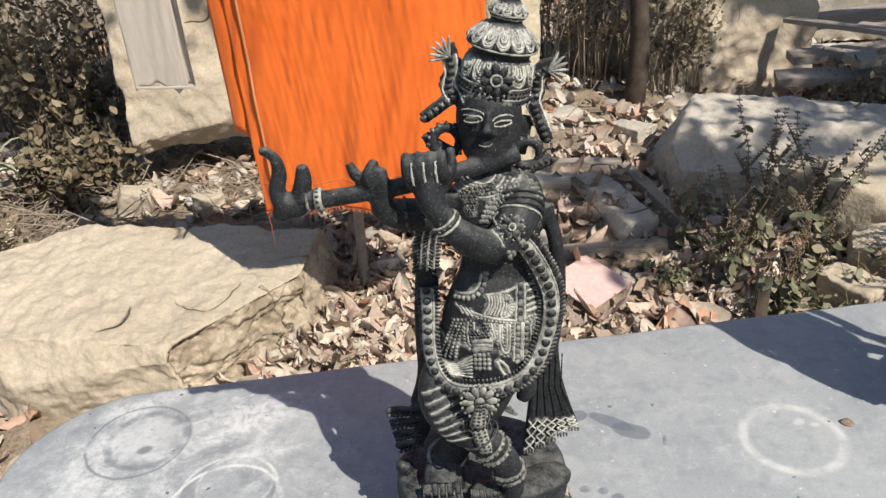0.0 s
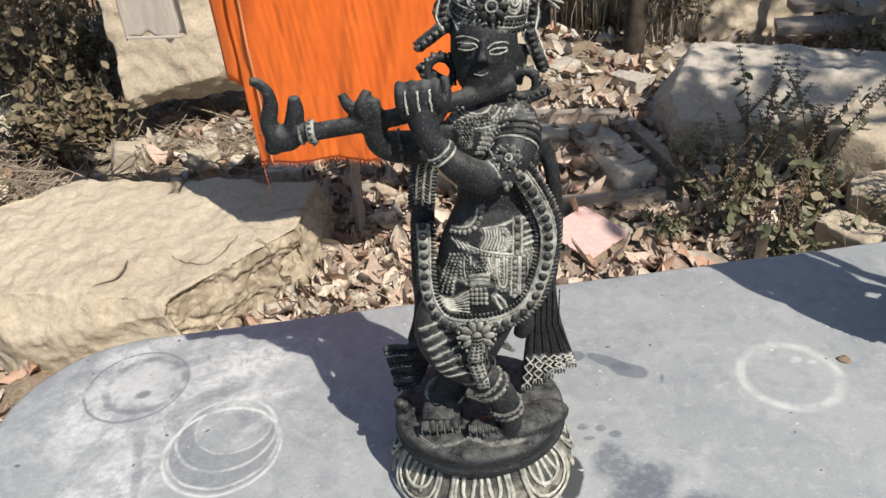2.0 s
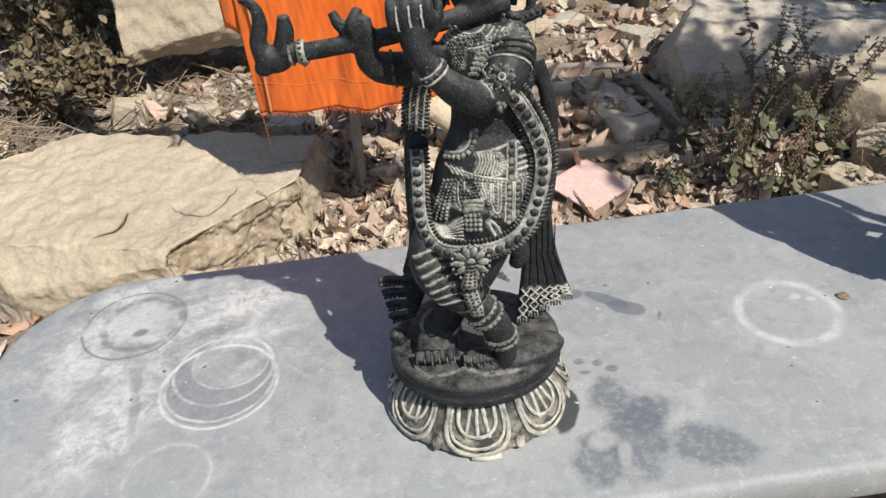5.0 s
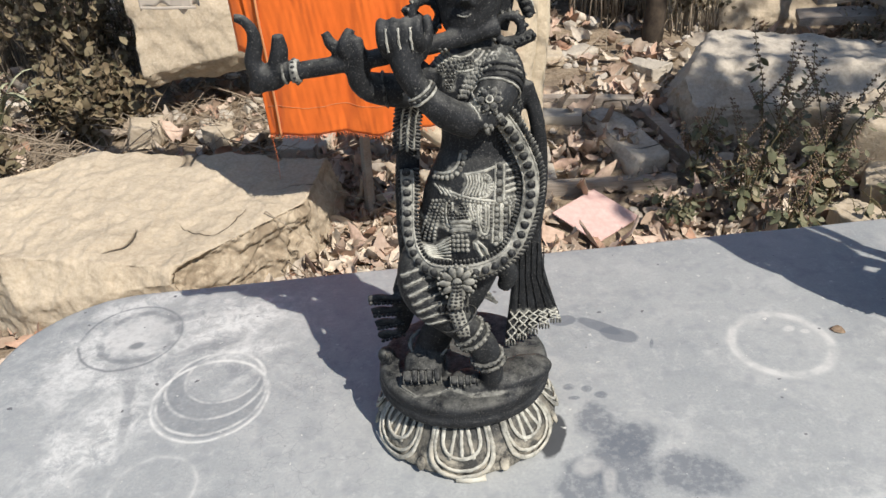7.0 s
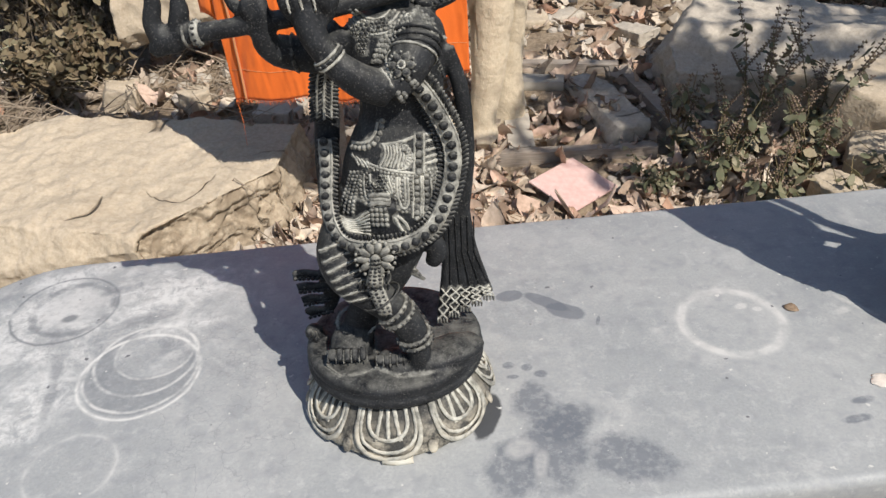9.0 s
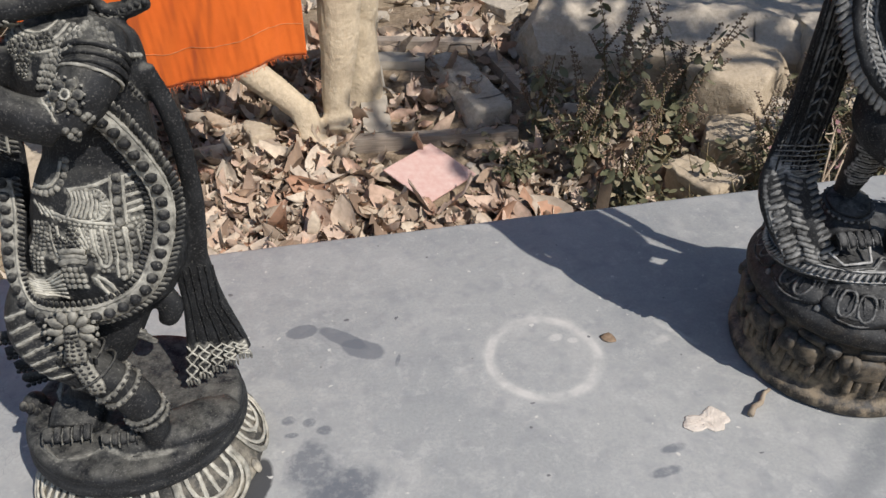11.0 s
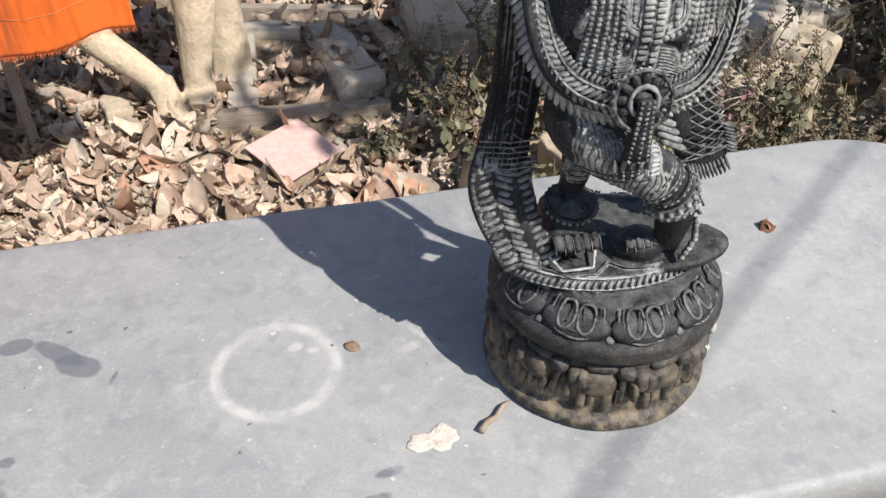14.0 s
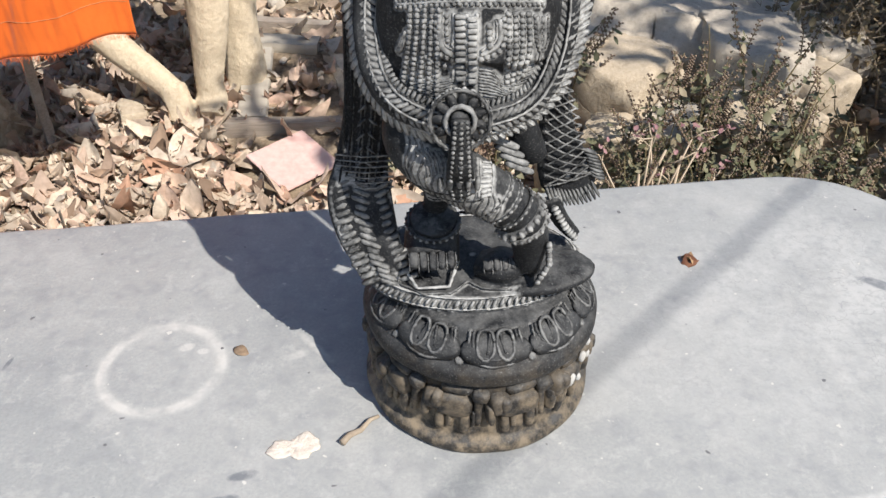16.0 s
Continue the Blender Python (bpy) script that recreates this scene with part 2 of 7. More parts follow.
def soil_material():
    k = Mat("dusty_soil", 0.97, spec=0.1)
    big, mid, fine = k.noise(0.9, 5), k.noise(9, 6, 0.65), k.noise(60, 4, 0.7)
    c = k.ramp(mid, [(0.3, (0.10, 0.075, 0.05)), (0.5, (0.24, 0.185, 0.125)), (0.72, (0.40, 0.33, 0.24))])
    c = k.mix(0.4, c, k.ramp(fine, [(0.35, (0.09, 0.065, 0.045)), (0.66, (0.44, 0.36, 0.27))]))
    c = k.mix(k.grey(big, 0.5, 0.7), c, (0.30, 0.26, 0.2))
    return k.colour(c).bump(mid, 0.7, 0.03).bump(fine, 0.7, 0.006).m


def leaf_material(name, stops, rough=0.75):
    """Leaves: every leaf takes its own colour, with veins of noise and some light passing through."""
    k = Mat(name, rough, spec=0.3)
    c = k.ramp(k.island(), stops)
    c = k.mix(k.maths("MULTIPLY", k.grey(k.noise(60, 3), 0.4, 0.7), 0.35), c, (0.16, 0.11, 0.07))
    k.colour(c)
    k.b.inputs["Subsurface Weight"].default_value = 0.0
    return k.m


def cloth_material(name, base, dark):
    k = Mat(name, 0.9, spec=0.15)
    weave = k.node("ShaderNodeTexWave", Scale=420.0, Distortion=1.5, Detail=2.0)
    k.link(k.co, weave.inputs["Vector"])
    c = k.mix(k.grey(k.noise(5, 4), 0.3, 0.75), base, dark)
    c = k.mix(k.maths("MULTIPLY", k.grey(k.noise(90, 3), 0.45, 0.75), 0.25), c, dark)
    k.b.inputs["Sheen Weight"].default_value = 0.15
    return k.colour(c).bump(weave.outputs["Fac"], 0.12, 0.0008).bump(k.noise(30, 3), 0.25, 0.003).m


def wood_material(name, a, b):
    k = Mat(name, 0.85, spec=0.2)
    n = k.t.nodes.new("ShaderNodeMapping")
    n.inputs["Scale"].default_value = (3, 60, 60)
    k.link(k.co, n.inputs["Vector"])
    g = k.noise(4, 6, 0.6, co=n.outputs[0])
    c = k.mix(k.grey(g, 0.35, 0.7), a, b)
    c = k.mix(k.grey(k.noise(14, 5), 0.5, 0.75), c, (0.36, 0.33, 0.28))
    return k.colour(c).bump(g, 0.5, 0.003).m


def plain_material(name, base, other, scale=30, rough=0.8, bump=0.3):
    k = Mat(name, rough, spec=0.25)
    c = k.mix(k.grey(k.noise(scale, 5, 0.6), 0.35, 0.7), base, other)
    return k.colour(c).bump(k.noise(scale * 4, 3), bump, 0.002).m


def statue_material(name, black, pale, dirt, dirt_top):
    """Black schist, polished by touch; pale carving dust where the attribute says it lies, on the second statue also
    shade painted into the gaps; mud near the foot.
    """
    k = Mat(name, 0.48, spec=0.12)
    dust_shade = k.attr("dust_shade")
    n1, n2 = k.noise(120, 5, 0.65), k.noise(500, 3, 0.6)
    base = k.mix(k.grey(k.noise(40, 5, 0.6), 0.4, 0.75), black, tuple(v * 2.1 for v in black))
    base = k.mix(k.maths("MULTIPLY", k.grey(n2, 0.55, 0.74), 0.7), base, (0.115, 0.115, 0.112))
    patchy = k.maths("ADD", 0.45, k.maths("MULTIPLY", k.noise(34, 4, 0.6), 1.1))
    amount = k.maths("MULTIPLY", k.maths("MULTIPLY", dust_shade, patchy), k.maths("ADD", 0.25, k.maths("MULTIPLY", n1, 1.4)))
    f = k.grey(amount, 0.29, 0.74)
    c = k.mix(f, base, pale)
    # settled dust on faces that look up
    nz = k.t.nodes.new("ShaderNodeSeparateXYZ")
    k.link(k.t.nodes.new("ShaderNodeNewGeometry").outputs["Normal"], nz.inputs[0])
    settled = k.maths("MULTIPLY", k.grey(nz.outputs["Z"], 0.35, 0.95), k.grey(k.noise(55, 6, 0.7), 0.36, 0.72))
    c = k.mix(k.maths("MULTIPLY", settled, 0.26), c, pale)
    c = k.mix(k.maths("MULTIPLY", k.grey(k.noise(420, 2, 0.5), 0.68, 0.75), 0.3), c, pale)
    sep = k.t.nodes.new("ShaderNodeSeparateXYZ")
    k.link(k.co, sep.inputs[0])
    height = k.maths("ADD", sep.outputs["Z"], k.maths("MULTIPLY", k.maths("SUBTRACT", k.noise(30, 5), 0.5), 0.07))
    mud = k.ramp(height, [(0.0, (1, 1, 1)), (dirt_top, (0, 0, 0))])
    c = k.mix(k.maths("MULTIPLY", mud, k.maths("ADD", 0.1, k.grey(k.noise(46, 6, 0.68), 0.42, 0.62))), c, dirt)
    k.colour(c).rough(k.ramp(f, [(0.0, (0.50, 0.50, 0.50)), (1.0, (0.88, 0.88, 0.88))]))
    return k.bump(n1, 0.5, 0.0018).bump(n2, 0.35, 0.0007).m


SLAB = slab_material()
ROCK_PALE = rock_material("pale_limestone", (0.53, 0.44, 0.32), (0.44, 0.36, 0.255), (0.27, 0.205, 0.135))
ROCK_GREY = rock_material("grey_limestone", (0.42, 0.38, 0.32), (0.54, 0.48, 0.39), (0.20, 0.17, 0.14))
SOIL = soil_material()
LITTER = leaf_material("dry_leaves", [(0.0, (0.32, 0.23, 0.165)), (0.14, (0.52, 0.43, 0.33)), (0.30, (0.64, 0.56, 0.45)),
                                      (0.42, (0.43, 0.25, 0.165)), (0.52, (0.59, 0.46, 0.37)), (0.64, (0.22, 0.155, 0.11)),
                                      (0.78, (0.52, 0.46, 0.38)), (0.9, (0.57, 0.40, 0.31)), (1.0, (0.68, 0.61, 0.50))])
GREEN = leaf_material("dull_green_leaves", [(0.0, (0.075, 0.09, 0.045)), (0.3, (0.13, 0.14, 0.08)), (0.55, (0.20, 0.195, 0.12)),
                                            (0.72, (0.10, 0.115, 0.065)), (0.86, (0.34, 0.29, 0.19)), (1.0, (0.25, 0.22, 0.145))], 0.6)
DRYLEAF = leaf_material("withered_leaves", [(0.0, (0.10, 0.075, 0.045)), (0.35, (0.20, 0.155, 0.09)), (0.6, (0.13, 0.12, 0.07)),
                                            (0.85, (0.30, 0.24, 0.15)), (1.0, (0.07, 0.06, 0.035))])
SEED = plain_material("dry_seed_heads", (0.14, 0.10, 0.075), (0.24, 0.18, 0.13), 60)
TWIG = plain_material("grey_twig_bark", (0.24, 0.19, 0.14), (0.40, 0.34, 0.26), 40)
# the twig bark again, darkened to carry the shade of the left thicket
SHADETWIG = plain_material("shaded_twig_bark", (0.10, 0.08, 0.06), (0.19, 0.155, 0.115), 40)
BARK = plain_material("dark_bark", (0.04, 0.031, 0.024), (0.10, 0.077, 0.055), 18, 0.95, 0.9)
ORANGE = cloth_material("saffron_cotton", (0.76, 0.165, 0.026), (0.62, 0.118, 0.017))
SEAM = cloth_material("faded_seam", (0.62, 0.26, 0.10), (0.45, 0.19, 0.08))
FRINGE = cloth_material("orange_threads", (0.80, 0.20, 0.05), (0.6, 0.13, 0.03))
GREYCLOTH = cloth_material("washed_grey_cotton", (0.52, 0.465, 0.395), (0.45, 0.40, 0.335))
FIGURE = rock_material("carved_yellow_stone", (0.66, 0.56, 0.40), (0.56, 0.46, 0.32), (0.40, 0.31, 0.21))
PINK = plain_material("pink_printed_tile", (0.62, 0.40, 0.355), (0.68, 0.51, 0.46), 45, 0.7, 0.15)
TIMBER = wood_material("weathered_timber", (0.36, 0.31, 0.26), (0.23, 0.19, 0.15))
STEM = plain_material("green_brown_stem", (0.13, 0.12, 0.06), (0.24, 0.18, 0.10), 50)

# ---- building tools ----
def mesh_object(name, verts, faces, materials, parent=None, smooth=True, slots=None):
    me = bpy.data.meshes.new(name)
    me.from_pydata(verts, [], faces)
    for m in materials if isinstance(materials, (list, tuple)) else [materials]:
        me.materials.append(m)
    if slots is not None:
        me.polygons.foreach_set("material_index", slots)
    me.polygons.foreach_set("use_smooth", [smooth] * len(me.polygons))
    me.update()
    ob = new(name, me)
    if parent:
        ob.parent = parent
    return ob


def part(name, bm, material, parent, label="", smooth=True):
    me = bpy.data.meshes.new(name)
    bm.to_mesh(me)
    bm.free()
    me.materials.append(material)
    me.polygons.foreach_set("use_smooth", [smooth] * len(me.polygons))
    ob = new(name, me)
    if parent:
        ob.parent = parent
    if label:
        ob["label"] = label
    return ob


def empty(name, at=(0, 0, 0)):
    ob = new(name)
    ob.location = at
    ob.empty_display_size = 0.05
    return ob


def spline(points, steps):
    """Catmull-Rom through the control points, as an array."""
    p = np.array(points, float)
    p = np.vstack([2 * p[0] - p[1], p, 2 * p[-1] - p[-2]])
    out = []
    n = len(p) - 3
    for i in range(n):
        for k in range(steps):
            t = k / steps
            a, b, c, d = p[i:i + 4]
            out.append(0.5 * (2 * b + (c - a) * t + (2 * a - 5 * b + 4 * c - d) * t * t + (3 * b - a - 3 * c + d) * t ** 3))
    out.append(p[-2])
    return np.array(out)


def even(points, step):
    """Points at even steps along a polyline."""
    p = np.array(points, float)
    d = np.r_[0, np.cumsum(np.linalg.norm(np.diff(p[:, :3], axis=0), axis=1))]
    s = np.linspace(0, d[-1], max(2, int(round(d[-1] / step)) + 1))
    return np.stack([np.interp(s, d, p[:, i]) for i in range(p.shape[1])], 1)


def sweep(path, radii, n=10, squash=1.0, front=(0, -1, 0), square=0.0):
    """Verts and faces of a closed tube; squash: thickness along front over width."""
    path = np.array(path, float)
    radii = np.array(radii, float) * np.ones(len(path))
    t = np.gradient(path, axis=0)
    t /= np.linalg.norm(t, axis=1)[:, None] + 1e-12
    side = np.cross(t, np.array(front, float))
    bad = np.linalg.norm(side, axis=1) < 0.05
    side[bad] = np.cross(t[bad], np.array((1.0, 0.0, 0.01)))
    side /= np.linalg.norm(side, axis=1)[:, None]
    up = np.cross(side, t)
    a = 2 * math.pi * (np.arange(n) + 0.5) / n
    ca, sa = np.cos(a), np.sin(a)
    if square:
        m = np.maximum(abs(ca), abs(sa))
        ca, sa = ca * (1 - square) + ca / m * square, sa * (1 - square) + sa / m * square
    rings = path[:, None, :] + radii[:, None, None] * (ca[None, :, None] * side[:, None, :] + squash * sa[None, :, None] * up[:, None, :])
    verts = rings.reshape(-1, 3)
    i, k = np.meshgrid(np.arange(len(path) - 1) * n, np.arange(n), indexing="ij")
    j = (k + 1) % n
    faces = [tuple(q) for q in np.stack([i + k, i + j, i + n + j, i + n + k], -1).reshape(-1, 4).tolist()]
    last = (len(path) - 1) * n
    faces += [(0, q + 1, q) for q in range(1, n - 1)] + [(last, last + q, last + q + 1) for q in range(1, n - 1)]
    return verts, faces


def lathe(profile, n=64, centre=(0, 0), rx=1.0, ry=1.0, lobes=0, depth=0.0, shift=(0, 0)):
    """A turned solid from (radius, height) pairs; lobes scallop its outline; shift: how far its axis leans per metre."""
    verts, faces = [], []
    for r, z in profile:
        for k in range(n):
            a = 2 * math.pi * k / n
            q = r * (1 + depth * (abs(math.cos(lobes * a / 2)) - 0.5)) if lobes else r
            verts.append((centre[0] + shift[0] * z + q * rx * math.cos(a), centre[1] + shift[1] * z + q * ry * math.sin(a), z))
    for i in range(len(profile) - 1):
        for k in range(n):
            j = (k + 1) % n
            faces.append((i * n + k, i * n + j, (i + 1) * n + j, (i + 1) * n + k))
    faces.append(tuple(range(n))[::-1])
    faces.append(tuple(range((len(profile) - 1) * n, len(profile) * n)))
    return verts, faces


def fbm(v, scale, octaves=5):
    return noise.fractal(Vector(v) * scale, 0.9, 2.1, octaves, noise_basis="PERLIN_ORIGINAL")


def rock_mesh(size, seed, cuts, rough=0.05, levels=5, planes=(), scale=2.5, broken=None):
    """A broken boulder: a rounded block, cut by planes into faces, then roughened; size is half its extents."""
    rnd = random.Random(seed)
    bm = bmesh.new()
    bmesh.ops.create_cube(bm, size=2.0)
    for v in bm.verts:
        v.co = Vector((v.co.x * size[0], v.co.y * size[1], v.co.z * size[2]))
    cutters = list(planes)
    for _ in range(cuts):
        d = Vector((rnd.gauss(0, 1), rnd.gauss(0, 1), rnd.gauss(0.1, 0.7))).normalized()
        reach = abs(d.x) * size[0] + abs(d.y) * size[1] + abs(d.z) * size[2]
        cutters.append((d, reach * rnd.uniform(0.62, 0.86)))
    for d, dist in cutters:
        d = Vector(d).normalized()
        res = bmesh.ops.bisect_plane(bm, geom=bm.verts[:] + bm.edges[:] + bm.faces[:], plane_co=d * dist, plane_no=d, clear_outer=True)
        edges = [e for e in res["geom_cut"] if isinstance(e, bmesh.types.BMEdge)]
        if edges:
            bmesh.ops.edgeloop_fill(bm, edges=edges)
    bmesh.ops.triangulate(bm, faces=bm.faces[:])
    target = max(size) * 2 / (2 ** levels)
    for _ in range(levels + 2):
        long = [e for e in bm.edges if e.calc_length() > target]
        if not long or len(bm.faces) > 60000:
            break
        bmesh.ops.subdivide_edges(bm, edges=long, cuts=1)
        bmesh.ops.triangulate(bm, faces=[f for f in bm.faces if len(f.verts) > 3])
    bmesh.ops.smooth_vert(bm, verts=bm.verts[:], factor=0.5, use_axis_x=True, use_axis_y=True, use_axis_z=True)
    bm.normal_update()
    off = Vector((seed * 3.7, seed * 1.3, seed * 0.7))
    grit = bm.verts.layers.float.new("grit") if broken else None
    for v in bm.verts:
        p = v.co + off
        big = noise.fractal(p * scale, 0.8, 2.0, 4)
        crag = abs(noise.noise(p * scale * 3.1)) + 0.5 * abs(noise.noise(p * scale * 7.3))
        v.co += v.normal * rough * (big * 0.9 - crag * 0.8)
        if broken:
            # a face split off in flakes
            f = max(0.0, min(1.0, (v.normal.dot(broken[0]) - 0.72) / 0.15))
            v[grit] = f
            step = noise.noise(Vector((p.x * 5 + p.z * 4, p.y * 5, p.z * 9 - p.x * 3)))
            v.co -= v.normal * f * broken[1] * (0.5 + round(step * 4) / 4 + 0.5 * abs(noise.noise(p * 21)))
    return bm


def ground_height(x, y):
    """The rough slope behind the bench."""
    z = -0.09 + 0.16 * max(0.0, min(1.0, (y - 2.1) / 0.9)) * math.exp(-((x - 0.4) / 1.2) ** 2)
    z += 0.03 * max(0.0, min(40.0, y - 4.0)) + 0.03 * max(0.0, min(6.0, x - 1.5))
    near = max(0.0, min(1.0, (y - 1.2) / 0.5))
    return z + near * (0.05 * noise.noise(Vector((x * 1.3, y * 1.3, 0.3))) + 0.02 * noise.noise(Vector((x * 5, y * 5, 1.7))))

# ---- ground ----
def build_ground():
    def axis(lo, hi, a, b, fine, coarse):
        near = list(np.arange(a, b, fine))
        left = [a - coarse * (1.35 ** k) for k in range(1, 40) if a - coarse * (1.35 ** k) > lo]
        right = [b + coarse * (1.35 ** k) for k in range(0, 40) if b + coarse * (1.35 ** k) < hi]
        return [lo] + left[::-1] + near + right + [hi]
    xs, ys = axis(-400, 400, -3.2, 4.6, 0.05, 0.3), axis(-400, 400, -0.6, 7.0, 0.05, 0.3)
    verts = [(x, y, ground_height(x, y)) for y in ys for x in xs]
    n = len(xs)
    faces = [(j * n + i, j * n + i + 1, (j + 1) * n + i + 1, (j + 1) * n + i) for j in range(len(ys) - 1) for i in range(n - 1)]
    ob = mesh_object("ground", verts, faces, SOIL)
    tagged(ob, "dusty brown earth strewn with dry leaves and rubble", "ground", kind="structure")


build_ground()


# ---- stone bench ----
SLAB_TOP = 0.60


def slab_outline(inset, n=14):
    """Rounded rectangle of the bench top, turned slightly against the view."""
    hx, hy, r = 1.147 - inset, 0.297 - inset, 0.20 - inset
    turn = math.atan(0.066)
    pts = []
    for cx, cy, a0 in ((hx - r, hy - r, 0), (-hx + r, hy - r, 90), (-hx + r, -hy + r, 180), (hx - r, -hy + r, 270)):
        for k in range(n + 1):
            a = radians(a0 + 90 * k / n)
            pts.append((cx + r * math.cos(a), cy + r * math.sin(a)))
    dense = []
    for (ax, ay), (bx, by) in zip(pts, pts[1:] + pts[:1]):
        m = max(1, int(math.hypot(bx - ax, by - ay) / 0.03))
        dense += [(ax + (bx - ax) * k / m, ay + (by - ay) * k / m) for k in range(m)]
    out = []
    for x, y in dense:
        w = 0.0025 * noise.noise(Vector((x * 9, y * 9, 2.0))) + 0.0012 * noise.noise(Vector((x * 40, y * 40, 5.0)))
        d = math.hypot(x, y)
        x, y = x + x / d * w, y + y / d * w
        out.append((0.513 + x * math.cos(turn) - y * math.sin(turn), 0.915 + x * math.sin(turn) + y * math.cos(turn)))
    return out


def build_slab():
    rows = [(0.012, 0.0), (0.006, -0.0015), (0.002, -0.006), (0.0, -0.013), (0.0, -0.052), (0.004, -0.058), (0.012, -0.06)]
    verts, faces = [], []
    n = 0
    for inset, dz in rows:
        loop = slab_outline(inset)
        n = len(loop)
        verts += [(x, y, SLAB_TOP + dz) for x, y in loop]
    for i in range(len(rows) - 1):
        for k in range(n):
            j = (k + 1) % n
            faces.append(((i + 1) * n + k, (i + 1) * n + j, i * n + j, i * n + k))
    faces.append(tuple(range(n)))
    faces.append(tuple(range((len(rows) - 1) * n, len(rows) * n))[::-1])
    bench = tagged(empty("stone_bench", (0.513, 0.915, 0.0)), "long grey sandstone bench with rounded corners and chalky ring stains", "bench")
    top = mesh_object("slab", verts, faces, SLAB, bench)
    top.matrix_parent_inverse = bench.matrix_basis.inverted()
    for x in (-0.2, 1.2):
        bm = rock_mesh((0.13, 0.2, 0.33), int(abs(x) * 10) + 3, 2, 0.008, 4)
        leg = part("support_block", bm, ROCK_GREY, bench)
        leg.matrix_parent_inverse = bench.matrix_basis.inverted()
        leg.location = (x, 0.915 + 0.066 * (x - 0.513), SLAB_TOP - 0.06 - 0.33 + 0.006)


build_slab()


# ---- boulders ----
def boulder(label, at, size, seed, cuts, material, turn=0, tilt=0, rough=0.05, levels=5, planes=(), scale=2.5, name="boulder", broken=None):
    bm = rock_mesh(size, seed, cuts, rough, levels, planes, scale, broken)
    ob = part(name, bm, material, None)
    ob.matrix_basis = pose(*at, tilt, 0, turn)
    return tagged(ob, label, "rock")


boulder("large pale limestone boulder with a flat cracked top", (-1.00, 2.30, 0.0), (0.76, 0.42, 0.26), 5, 0, ROCK_PALE, 0, 0, 0.015, 7,
        [((0.05, -0.06, 1.0), 0.198), ((0.70, -0.70, 0.18), 0.492), ((1.0, -0.15, 0.25), 0.640), ((0.1, 1.0, 0.2), 0.335), ((-0.5, 0.86, 0.15), 0.39), ((-0.05, -1.0, -0.06), 0.385), ((-0.55, -0.83, 0.05), 0.43),
         ((0.45, -0.60, 0.66), 0.47), ((0.0, -0.70, 0.72), 0.375), ((-0.1, -0.90, 0.45), 0.385)], 5.0, broken=(Vector((0.69, -0.70, 0.2)), 0.05))
boulder("pale upright limestone block in dappled shade", (-0.985, 3.78, 0.535), (0.315, 0.28, 0.42), 8, 2, ROCK_PALE, 8, -6, 0.022, 5,
        [((0.1, -0.8, -0.75), 0.42), ((0.3, -1, 0.1), 0.27)], 4.5)
boulder("long pale limestone boulder behind basil stalks", (1.66, 2.98, 0.02), (0.74, 0.30, 0.27), 11, 1, ROCK_GREY, -8, 0, 0.026, 6,
        [((0, -0.62, 0.78), 0.30), ((-1, -0.25, -0.05), 0.68), ((0.10, 0.12, 1), 0.235), ((-0.5, -0.8, 0.2), 0.60)], 5.0)
boulder("sandy limestone boulder half hidden by weeds", (1.6, 4.6, 0.14), (0.5, 0.45, 0.42), 14, 2, ROCK_PALE, 10, 0, 0.03, 5, (), 4.0)


# ---- the clothes line ----
def hanging_cloth(name, x0, x1, top, bottom, y0, y1, material, parent, folds, depth, seed, slant=0.0, nx=170, nz=110):
    """A hanging cloth with folds that open towards the hem, 3 mm thick."""
    verts = []
    for j in range(nz + 1):
        v = j / nz
        for i in range(nx + 1):
            u = i / nx
            x = x0 + (x1 - x0) * u + 0.01 * v * math.sin(5 * u + seed)
            hem = bottom + slant * u + 0.012 * math.sin(7 * u + seed) + 0.005 * math.sin(23 * u)
            z = top + (hem - top) * v
            size = (x1 - x0) / 0.66
            w = sum(a * math.sin(f * u * 2 * math.pi + p + 0.8 * math.sin(3 * v + p) + 1.5 * v) for f, a, p in folds)
            y = y0 + (y1 - y0) * u + depth * w * (0.35 + 0.65 * v) + size * 0.012 * noise.noise(Vector((u * 6 + v * 4, v * 3, seed))) \
                + size * 0.0085 * noise.noise(Vector((u * 15 * size + v * 7, v * 2.4, seed))) + size * 0.0030 * noise.noise(Vector((u * 34 * size + v * 9, v * 4, seed))) + size * 0.0022 * noise.noise(Vector((u * 62 * size - v * 10, v * 5, seed + 3))) + 0.0012 * noise.noise(Vector((u * 45, v * 30, seed)))
            verts.append((x, y, z))
    n = nx + 1
    faces = [(j * n + i, (j + 1) * n + i, (j + 1) * n + i + 1, j * n + i + 1) for j in range(nz) for i in range(nx)]
    ob = mesh_object(name, verts, faces, material, parent)
    m = ob.modifiers.new("thickness", "SOLIDIFY")
    m.thickness = 0.003
    return ob, verts, n


FOLDS = [(0.8, 1.0, 0.4), (1.9, 0.5, 1.9), (3.1, 0.24, 0.9), (5.3, 0.13, 0.2)]
dhoti = tagged(empty("orange_cloth", (-0.1, 2.12, 0.5)), "saffron orange cotton cloth with a frayed hem, hung to dry", "cloth")
sheet, hem_verts, hem_n = hanging_cloth("sheet", -0.43, 0.235, 1.50, 0.445, 2.09, 2.13, ORANGE, dhoti, FOLDS, 0.020, 1.0, 0.03)
sheet.matrix_parent_inverse = dhoti.matrix_basis.inverted()
flap, _, _ = hanging_cloth("under_layer", -0.475, -0.2, 1.50, 0.69, 2.125, 2.15, ORANGE, dhoti, FOLDS, 0.01, 2.4, 0.0, 30, 40)
